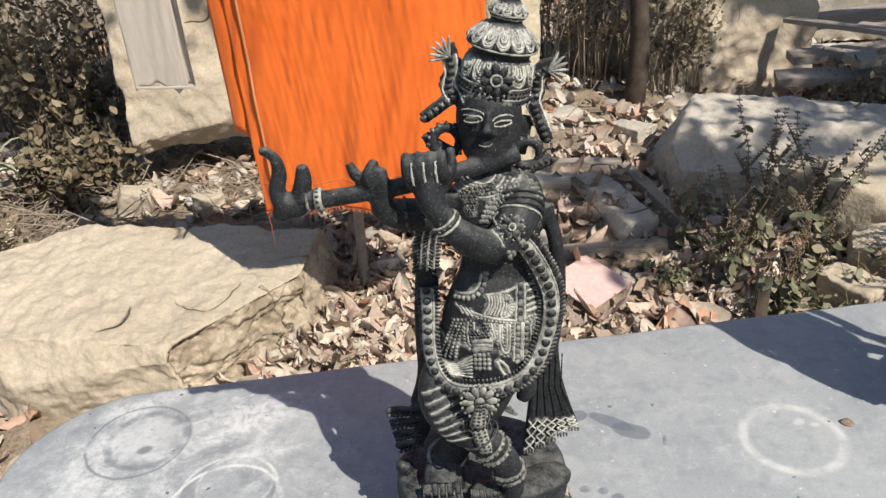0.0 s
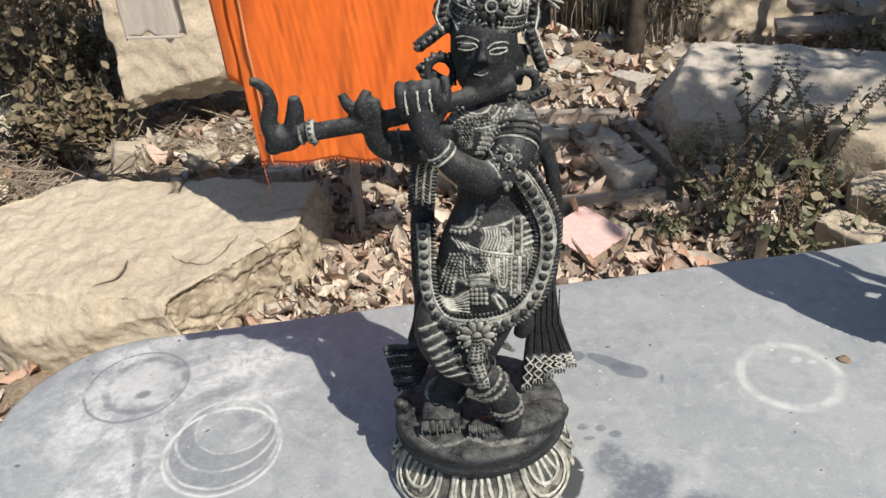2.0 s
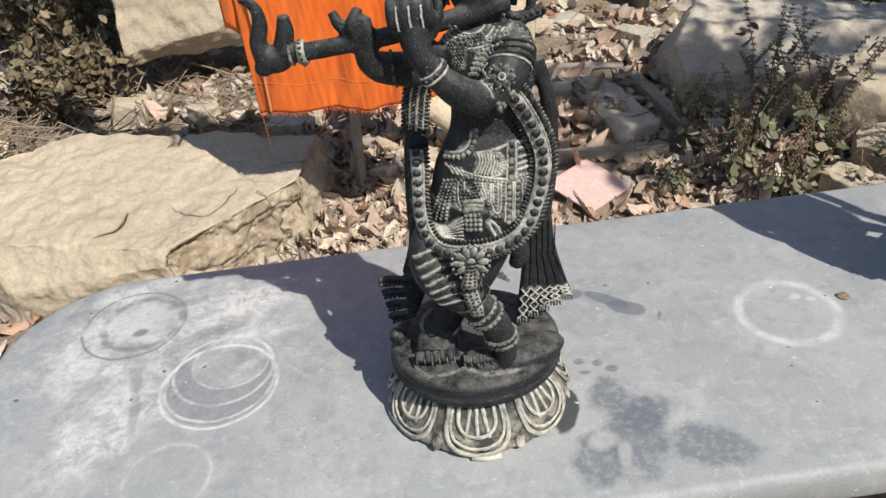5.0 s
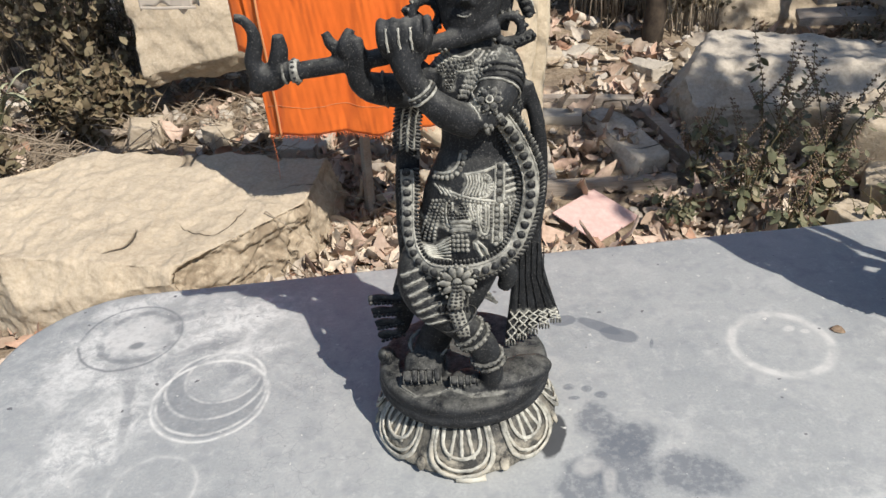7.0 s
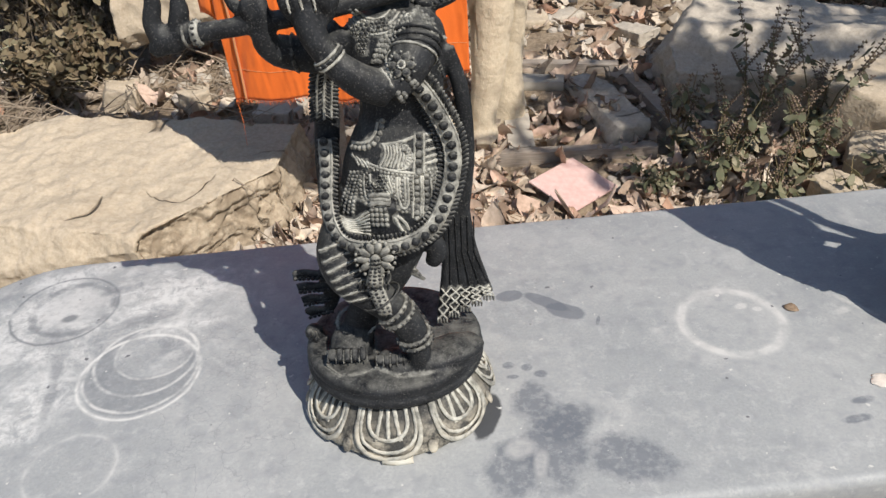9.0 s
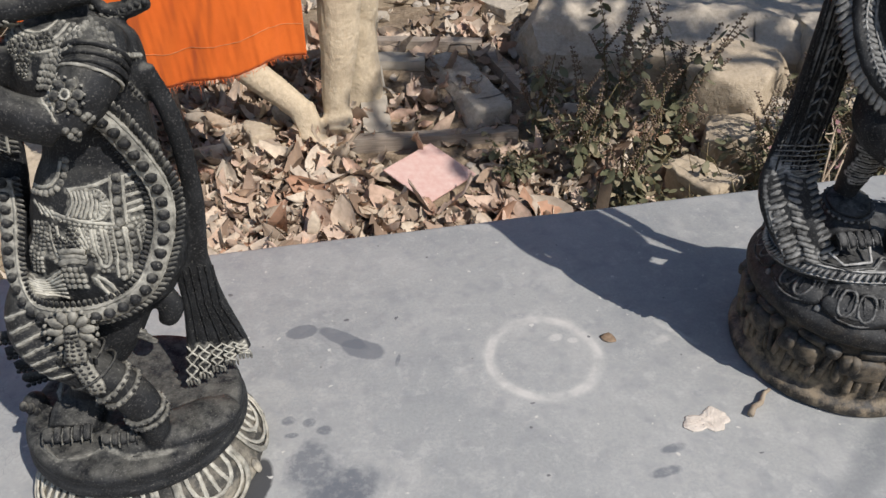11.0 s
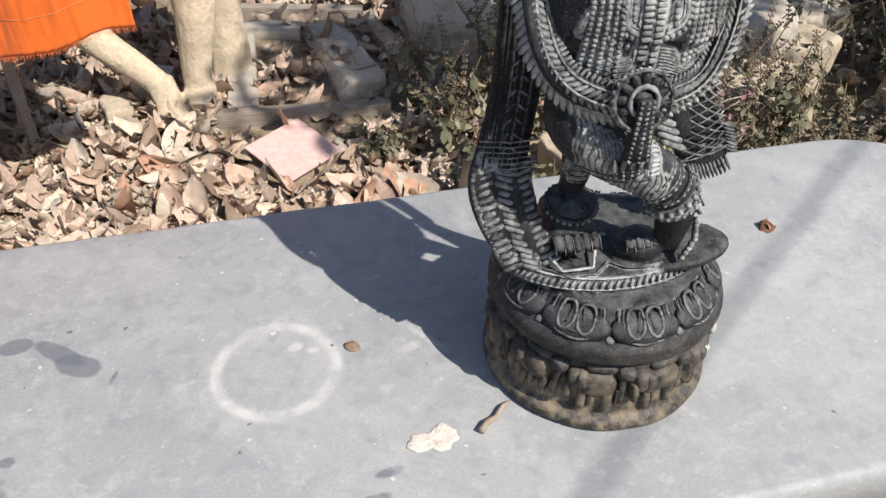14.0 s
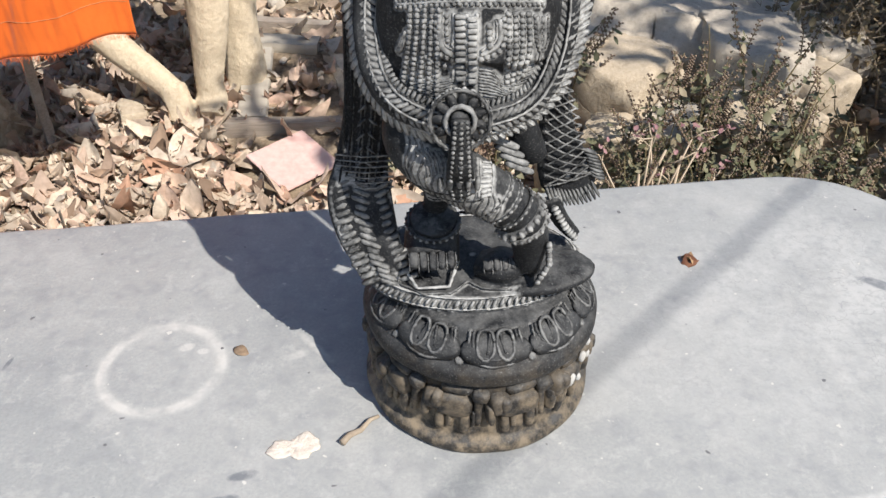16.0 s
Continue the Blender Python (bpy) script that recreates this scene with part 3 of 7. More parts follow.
flap.matrix_parent_inverse = dhoti.matrix_basis.inverted()


# ---- carved statues ----
from mathutils.bvhtree import BVHTree
from mathutils.kdtree import KDTree


def ball_template(level):
    bm = bmesh.new()
    bmesh.ops.create_icosphere(bm, subdivisions=level, radius=1.0)
    v = np.array([w.co[:] for w in bm.verts])
    f = [tuple(w.index for w in g.verts) for g in bm.faces]
    bm.free()
    return v, np.array(f)


BALL_SMALL, BALL, BALL_FINE = ball_template(1), ball_template(2), ball_template(3)


class Sculpt:
    """A carving: soft masses fused into one skin, and chiselled ornament laid on it."""

    def __init__(self, worn_lit_tops=False):
        # when set, relief shading is coloured in: worn sunlit crests pale, gaps dark
        self.worn_lit_tops = worn_lit_tops
        self.bv, self.bf = [], []
        self.dv, self.df, self.dust_shade, self.count = [], {3: [], 4: []}, [], 0
        self.marks = []
        self.eye = None
        self.rnd = np.random.RandomState(11)

    # masses
    def mass(self, vf):
        n = len(self.bv)
        self.bv += [tuple(v) for v in vf[0]]
        self.bf += [tuple(i + n for i in f) for f in vf[1]]

    def limb(self, pts, radii, squash=1.0, n=14, front=(0, -1, 0), square=0.0, steps=6):
        p = spline(pts, steps)
        r = spline([(a, 0, 0) for a in radii], steps)[:, 0]
        self.mass(sweep(p, r, n, squash, front, square))

    def blob(self, c, r):
        v = BALL_FINE[0] * np.array(r) + np.array(c)
        self.mass((v, BALL_FINE[1].tolist()))

    def fuse(self, voxel, smooth=4):
        me = bpy.data.meshes.new("core")
        me.from_pydata(self.bv, [], self.bf)
        ob = bpy.data.objects.new("core", me)
        scene.collection.objects.link(ob)
        m = ob.modifiers.new("fuse", "REMESH")
        m.mode, m.voxel_size = "VOXEL", voxel
        s = ob.modifiers.new("soft", "SMOOTH")
        s.factor, s.iterations = 0.5, smooth
        dg = bpy.context.evaluated_depsgraph_get()
        out = ob.evaluated_get(dg).to_mesh()
        self.skin_v = np.array([v.co[:] for v in out.vertices])
        self.skin_f = [tuple(p.vertices) for p in out.polygons]
        ob.evaluated_get(dg).to_mesh_clear()
        bpy.data.objects.remove(ob)
        bpy.data.meshes.remove(me)
        self.tree = BVHTree.FromPolygons([Vector(v) for v in self.skin_v], self.skin_f)

    def on(self, x, z, lift=0.0):
        """The point of the front of the skin at (x, z), and its normal; None off the body. With an eye, the chisel strikes from there."""
        start = Vector(self.eye) if self.eye else Vector((x, -0.4, z))
        hit, nor, _, _ = self.tree.ray_cast(start, (Vector((x, 0, z)) - start).normalized() if self.eye else Vector((0, 1, 0)))
        if hit is None:
            return None, None
        return np.array(hit + nor * lift), np.array(nor)

    # ornament
    def piece(self, verts, faces, low=0.9, high=0.5, nor=None, c=None, r=1.0, mark=True):
        verts = np.array(verts)
        verts = verts + self.rnd.normal(0, 0.00028, verts.shape)
        if nor is None:
            d = np.full(len(verts), high)
        else:
            h = np.clip(((verts - c) @ nor) / r * 0.5 + 0.5, 0, 1)
            # first case: shadow of the gaps put into the tone, worn lit tops pale
            d = 0.10 + (0.42 + 0.42 * high - 0.10) * h if self.worn_lit_tops else 0.85 * low + (0.55 * high - 0.85 * low) * np.sqrt(h)
        self.dv.append(verts)
        self.dust_shade.append(d)
        for size in (3, 4):
            some = [f for f in faces if len(f) == size] if not isinstance(faces, np.ndarray) else (faces if size == 3 else [])
            if len(some):
                self.df[size].append(np.array(some) + self.count)
        self.count += len(verts)
        if mark:
            self.marks.append(tuple(verts.mean(axis=0)))

    def seed(self, c, along, nor, a, b, h, low=0.95, high=0.4):
        """A raised oval: half length a along, half width b, height h."""
        nor = np.array(nor) / (np.linalg.norm(nor) + 1e-9)
        along = np.array(along) - nor * np.dot(along, nor)
        along /= np.linalg.norm(along) + 1e-9
        side = np.cross(nor, along)
        ball = BALL_SMALL if max(a, b) < 0.0026 else BALL
        v = np.array(c) + ball[0] @ np.array([along * a, side * b, nor * h])
        self.piece(v, ball[1], low, high, nor, np.array(c), h)

    def block(self, c, along, nor, a, b, h, low=0.5, high=0.3, square=0.5):
        """A squared boss: like a seed, with flattened sides and top."""
        nor = np.array(nor) / np.linalg.norm(nor)
        along = np.array(along) - nor * np.dot(along, nor)
        along /= np.linalg.norm(along) + 1e-9
        side = np.cross(nor, along)
        q = np.sign(BALL[0]) * np.abs(BALL[0]) ** square
        self.piece(np.array(c) + q @ np.array([along * a, side * b, nor * h]), BALL[1], low, high, nor, np.array(c), h)

    def trail(self, curve, lift=0.0, front=-1.0):
        """A curve of (x, z) laid on the skin: points and normals."""
        pts, nors = [], []
        for x, z in curve:
            p, n = self.on(x, z, lift)
            if p is None or p[1] < front or (pts and np.linalg.norm(p - pts[-1]) > 0.03):
                continue
            pts.append(p)
            nors.append(n)
        return pts, nors

    def beads(self, pts, nors, r, step, a=1.0, high=0.4, low=0.95):
        if len(pts) < 2:
            return
        p = even(np.hstack([pts, nors]), step)
        for i, q in enumerate(p):
            t = p[min(i + 1, len(p) - 1), :3] - p[max(i - 1, 0), :3]
            self.seed(q[:3], t, q[3:], r * a, r, r * 0.95, low, high)

    def ridge(self, pts, nors, r, high=0.8, squash=0.6, mark=True):
        high *= 0.75 if self.worn_lit_tops else 0.84
        if len(pts) < 2:
            return
        p = even(np.hstack([pts, nors]), r * 1.7)
        if len(p) < 3:
            return
        v, f = sweep(p[:, :3], r, 6, squash, tuple(p[len(p) // 2, 3:]))
        d = v.reshape(len(p), 6, 3) - p[:, None, :3]
        up = p[:, 3:] / (np.linalg.norm(p[:, 3:], axis=1)[:, None] + 1e-9)
        h = np.clip(np.einsum("ijk,ik->ij", d, up) / (r * squash) * 0.5 + 0.5, 0, 1).ravel()
        self.piece(v, f, high=high, mark=mark)
        # first case: ridge feet darkened as shade, crests pale as worn and sunlit
        self.dust_shade[-1] = high * (0.15 + 0.95 * h) if self.worn_lit_tops else high * (1.15 - 0.4 * h)
        if mark:
            self.marks += [tuple(q[:3]) for q in p[::2]]

    def fringe(self, pts, nors, length, width, step, out, high=0.6, slant=0.4):
        """Small leaves that stand off a curve to one side."""
        if len(pts) < 2:
            return
        p = even(np.hstack([pts, nors]), step)
        for i, q in enumerate(p):
            t = p[min(i + 1, len(p) - 1), :3] - p[max(i - 1, 0), :3]
            t /= np.linalg.norm(t) + 1e-9
            n = q[3:] / np.linalg.norm(q[3:])
            d = np.cross(n, t) * out + t * slant
            self.seed(q[:3] + d * length * 0.7 - n * 0.0015, d, n, length, width, width * 1.1, 0.8, high * 0.6)

    def flower(self, c, nor, r, petals, r_in=0.35, high=0.45):
        nor = np.array(nor) / np.linalg.norm(nor)
        u = np.cross(nor, (0.0, 0.3, 1.0))
        u /= np.linalg.norm(u)
        w = np.cross(nor, u)
        for k in range(petals):
            a = 2 * math.pi * k / petals
            d = u * math.cos(a) + w * math.sin(a)
            self.seed(np.array(c) + d * r * 0.66, d, nor, r * 0.36, r * 2.0 / petals, r * 0.2, 1.1, high)
        for k in range(petals * 2):
            a = 2 * math.pi * k / petals / 2
            self.seed(np.array(c) + (u * math.cos(a) + w * math.sin(a)) * r * 1.05, nor + u, nor, r * 0.1, r * 0.1, r * 0.13, 1.0, 0.7)
        self.seed(np.array(c) + nor * r * 0.08, u, nor, r * r_in, r * r_in, r * 0.24, 1.1, high)

    def hoop(self, c, axis, r, thick, high=0.6, beads=0, squash=1.0):
        axis = np.array(axis, float) / np.linalg.norm(axis)
        u = np.cross(axis, (0.31, 0.2, 0.9))
        u /= np.linalg.norm(u)
        w = np.cross(axis, u)
        n, m = 28, 6
        verts, faces = [], []
        for i in range(n):
            d = u * math.cos(2 * math.pi * i / n) + w * math.sin(2 * math.pi * i / n)
            for k in range(m):
                b = 2 * math.pi * k / m
                verts.append(np.array(c) + d * (r + thick * math.cos(b)) + axis * thick * squash * math.sin(b))
        for i in range(n):
            for k in range(m):
                faces.append((i * m + k, (i + 1) % n * m + k, (i + 1) % n * m + (k + 1) % m, i * m + (k + 1) % m))
        self.piece(verts, faces, high=high * 0.65)
        for i in range(beads):
            d = u * math.cos(2 * math.pi * i / beads) + w * math.sin(2 * math.pi * i / beads)
            self.seed(np.array(c) + d * (r + thick * 0.8), axis, d, thick * 0.9, math.pi * r / beads * 0.75, thick * 0.7, 0.95, 0.45)

    def object(self, name, material, near=0.007):
        kd = KDTree(max(1, len(self.marks)))
        for i, q in enumerate(self.marks):
            kd.insert(q, i)
        kd.balance()
        skin = [max(0.0, min(1.0, (near - kd.find(v)[2]) / (near * 0.6))) * (0.60 if self.worn_lit_tops else 0.38) for v in self.skin_v]
        n = len(self.skin_v)
        verts = np.vstack([self.skin_v] + self.dv)
        faces = {3: [np.array([f for f in self.skin_f if len(f) == 3], int).reshape(-1, 3)] + [f + n for f in self.df[3]],
                 4: [np.array([f for f in self.skin_f if len(f) == 4], int).reshape(-1, 4)] + [f + n for f in self.df[4]]}
        tri, quad = np.vstack(faces[3]), np.vstack(faces[4])
        me = bpy.data.meshes.new(name)
        me.vertices.add(len(verts))
        me.vertices.foreach_set("co", verts.ravel())
        me.loops.add(tri.size + quad.size)
        me.loops.foreach_set("vertex_index", np.r_[tri.ravel(), quad.ravel()])
        me.polygons.add(len(tri) + len(quad))
        me.polygons.foreach_set("loop_start", np.r_[np.arange(len(tri)) * 3, tri.size + np.arange(len(quad)) * 4])
        me.polygons.foreach_set("use_smooth", np.ones(len(tri) + len(quad), bool))
        me.update(calc_edges=True)
        me.materials.append(material)
        at = me.attributes.new("dust_shade", "FLOAT", "POINT")
        at.data.foreach_set("value", np.r_[np.array(skin), np.concatenate(self.dust_shade)])
        return new(name, me)


def arc(cx, cz, rx, rz, a0, a1, n=24):
    return [(cx + rx * math.cos(radians(a0 + (a1 - a0) * k / n)), cz + rz * math.sin(radians(a0 + (a1 - a0) * k / n))) for k in range(n + 1)]


def line(a, b, n=20):
    return [tuple(np.array(a) + (np.array(b) - np.array(a)) * k / n) for k in range(n + 1)]


def ushape(cx, top, bottom, w, n=22):
    """A hanging loop, open above."""
    side = max(2, int(n * 0.35))
    return line((cx - w, top), (cx - w, bottom + w), side) + arc(cx, bottom + w, w, w, 180, 360, n) + line((cx + w, bottom + w), (cx + w, top), side)


def garland(s, path, out=1, wide=0.009, bead=0.0052, herring=False):
    """A thick rope of beads with leafy edges, hung clear of the body."""
    p = spline(path, 10)
    nor = np.array([(0.35 * (q[0] - path[len(path) // 2][0]) / 0.1, -1, -0.15) for q in p])
    nor /= np.linalg.norm(nor, axis=1)[:, None]
    v, f = sweep(p, wide, 10, 0.4 if herring else 0.62, (0, -1, 0))
    # on the second statue the rope core is darkened as shade between leaves
    s.piece(v, f, high=0.12 if s.worn_lit_tops else 0.5)
    t = np.gradient(p, axis=0)
    t /= np.linalg.norm(t, axis=1)[:, None]
    side = np.cross(nor, t)
    if herring:
        for sg in (1, -1):
            s.fringe(p + nor * wide * 0.42, nor, wide * 0.60, wide * 0.20, wide * 0.50, sg, 0.5, 0.9)
        s.ridge(p + nor * wide * 0.62, nor, 0.0013)
    else:
        s.beads(p + nor * wide * 0.55, nor, bead, bead * 2.25, 0.95, 0.12)
    for sg in (1, -1):
        s.ridge(p + side * sg * wide * 0.92 + nor * wide * 0.3, nor, 0.0013, 0.75)
    s.fringe(p - side * out * wide * 0.95, nor, 0.0062, 0.0022, 0.0047, -out, 0.8, 0.9)
    s.fringe(p + side * out * wide * 0.95, nor, 0.0045, 0.0018, 0.0046, out, 0.7, 0.2)
    return p, nor


def lotus_ring(s, radius, z0, z1, count, start, lobes=3, pads=False, fine=1.0):
    """Lotus petals cut round a sloping drum: nested loops and inner strokes."""
    def at(a, z):
        r = radius(z)
        dr = (radius(z + 0.002) - r) / 0.002
        n = np.array((math.cos(a), math.sin(a), -dr))
        return np.array((r * math.cos(a), r * math.sin(a), z)), n / np.linalg.norm(n)
    half = math.pi / count
    for k in range(count):
        mid = start + 2 * math.pi * k / count
        if pads:
            p, n = at(mid, z0 + 0.50 * (z1 - z0))
            s.seed(p - n * 0.001, (0, 0, 1), n, (z1 - z0) * 0.60, radius(z0) * half * 0.97, 0.0045, 0.3, -0.7)
            for sg in (-1, 1):
                pts, nor = zip(*[at(mid + half * (sg * 0.29 + 0.25 * math.cos(b)), z1 - (z1 - z0) * (0.34 + 0.42 * math.sin(b))) for b in np.linspace(0, 6.3, 22)])
                s.ridge([q + w * 0.0032 for q, w in zip(pts, nor)], list(nor), 0.0020, 0.52, 0.8)
        for scale, r, high in ((0.95, 0.0014, 0.5), (0.80, 0.0018, 0.3)) if pads else ((0.97, 0.0022, 0.85), (0.86, 0.0014, 0.95), (0.62, 0.0016, 0.95)):
            pts, nor = [], []
            for i in range(25):
                b = math.pi * i / 24
                u, w = math.cos(b), math.sin(b)
                zz = z1 - (z1 - z0) * (0.04 + 0.93 * scale * w ** 0.7) * (1.0 if scale > 0.9 else 0.95)
                p, n = at(mid + half * scale * u * (0.8 + 0.2 * w), zz)
                pts.append(p + n * (0.0026 if pads else 0.001 * fine))
                nor.append(n)
            s.ridge(pts, nor, r * fine, high, 0.55)
        for j in range(lobes):
            u = (j - (lobes - 1) / 2) * (0.3 if lobes == 3 else 0.5)
            pts, nor = zip(*[at(mid + half * u * (0.6 + 0.4 * q), z1 - (z1 - z0) * (0.1 + 0.5 * q)) for q in np.linspace(0, 1, 6)])
            s.ridge([q + w * (0.003 if pads else 0) for q, w in zip(pts, nor)], list(nor), 0.0016 * fine, 0.2 if pads else 0.95, 0.6)
        p, n = at(mid + half, z0 + 0.2 * (z1 - z0))
        s.seed(p, (0, 0, 1), n, (z1 - z0) * 0.16, radius(z0) * half * 0.12, 0.002, 0.7, 0.2)


CROWN = [(.0335, 0), (.0365, .004), (.0378, .020), (.0362, .034), (.031, .043), (.0285, .049), (.0345, .051), (.0372, .055), (.0355, .061), (.027, .069), (.0165, .0765), (.0152, .081),
         (.0188, .083), (.0195, .087), (.0155, .094), (.010, .098), (.0108, .101), (.010, .107), (.005, .113), (.002, .120)]


def crown_at(q):
    """From the crown's own axis to the statue: it leans sideways and a little back."""
    c, n = math.cos(.23), math.sin(.23)
    x, y, h = q[..., 0], q[..., 1], q[..., 2]
    return np.stack([.0385 + x * c + h * n, .044 + y + .06 * h, .577 - x * n + h * c], -1)


def upper_masses(s, m):
    """Torso, arms with the flute, head and crown of the flute player; m moves points of the first statue to another."""
    k = m(np.array((0.0, 0.0, 1.0)))[2] - m(np.array((0.0, 0.0, 0.0)))[2]

    def L(pts, radii, *a, **kw):
        s.limb([m(np.array(p)) for p in pts], [r * k for r in radii], *a, **kw)

    def B(c, r):
        s.blob(m(np.array(c)), np.array(r) * k)
    L([(.027, .002, .30), (.031, .003, .335), (.035, .006, .362), (.038, .012, .388), (.038, .016, .42), (.036, .020, .452), (.034, .028, .482), (.034, .034, .50), (.036, .036, .53)],
      [.066, .063, .056, .0475, .045, .053, .049, .024, .021], 0.74, 20)
    # head and features
    B((.033, .034, .556), (.0355, .037, .048))
    B((.028, .022, .535), (.027, .025, .027))
    L([(.030, -.002, .576), (.028, -.006, .563), (.027, -.010, .555)], [.0034, .0046, .0064], 1, 8)
    B((.0215, -.0045, .553), (.003, .003, .003)), B((.033, -.005, .5525), (.003, .003, .003))
    B((.0255, .0, .5415), (.0088, .0045, .0026)), B((.0255, .001, .5370), (.0075, .0045, .0026))
    B((.024, .004, .520), (.010, .009, .008))
    for x, z in ((.0135, .5675), (.0435, .5635)):
        B((x, .0035, z), (.0092, .0045, .0042))
    # arm that crosses the chest, hand on the flute
    L([(.060, .014, .486), (.060, -.006, .477), (.050, -.026, .458), (.028, -.042, .440)], [.022, .0235, .0215, .018])
    L([(.030, -.040, .440), (.002, -.048, .456), (-.024, -.046, .482), (-.036, -.040, .506), (-.037, -.035, .523)], [.0185, .0170, .0130, .0145, .015], 0.9)
    for i in range(4):
        x = -.056 + .0118 * i
        L([(x + .004, -.033, .515), (x, -.041, .530), (x - .0005, -.038, .545), (x, -.03, .549)], [.0062, .0064, .0058, .005], 1, 8)
    L([(-.022, -.035, .51), (-.012, -.028, .53), (-.012, -.02, .549)], [.007, .0065, .005], 1, 8)
    # the other arm, below the flute
    L([(-.012, .022, .478), (-.035, .012, .462), (-.06, .004, .466), (-.080, -.004, .474)], [.020, .019, .018, .016])
    L([(-.078, -.006, .470), (-.086, -.012, .487), (-.083, -.016, .51), (-.086, -.010, .528)], [.013, .013, .0085, .008], 0.9)
    L([(-.092, -.010, .505), (-.096, -.014, .522), (-.089, -.008, .537)], [.009, .008, .0055], 1, 8)
    L([(-.098, -.008, .512), (-.110, -.008, .522), (-.116, -.004, .534)], [.008, .007, .005], 1, 8)
    # flute with a beast's head
    L([(-.178, .002, .4925), (-.151, -.006, .4965), (-.058, -.010, .507), (.02, .004, .5165), (.060, .016, .5215)], [.0095, .0095, .0095, .010, .0105], 1, 12)
    B((-.182, .002, .489), (.020, .014, .0145)), B((-.194, .0, .482), (.010, .011, .009))
    L([(-.190, .002, .488), (-.195, .002, .507), (-.190, .002, .524), (-.190, .002, .540), (-.198, .002, .551), (-.206, .002, .553)], [.012, .0095, .0085, .0065, .0055, .005], 1, 10)
    L([(-.172, .002, .497), (-.166, .002, .517), (-.165, .002, .534)], [.011, .0095, .006], 1, 10)
    # crown, leaning to one side
    v, f = lathe(CROWN, 44)
    s.mass((list(m(crown_at(np.array(v)))), f))
    # plumes and side pieces behind the face
    L([(.0, .05, .577), (-.008, .05, .590), (-.003, .05, .606), (-.003, .05, .620), (-.009, .05, .630)], [.008, .010, .009, .010, .014], 0.3)
    L([(.080, .05, .562), (.086, .05, .576), (.085, .05, .590), (.093, .05, .600), (.103, .05, .600)], [.008, .010, .009, .010, .014], 0.3)
    L([(.002, .045, .583), (-.018, .042, .571), (-.037, .04, .559)], [.0085, .008, .0075], 0.5, 8, square=0.7)
    L([(.079, .045, .571), (.087, .042, .548), (.096, .04, .522)], [.0085, .008, .0075], 0.5, 8, square=0.7)
    L([(.066, .035, .496), (.082, .03, .500), (.099, .028, .507)], [.008, .0075, .007], 1, 10)
    L([(-.006, .04, .51), (-.02, .045, .52), (-.036, .042, .541)], [.014, .011, .006], 0.6, 10)
    L([(.062, .045, .51), (.07, .048, .53), (.075, .05, .55)], [.012, .009, .008], 0.6, 10)


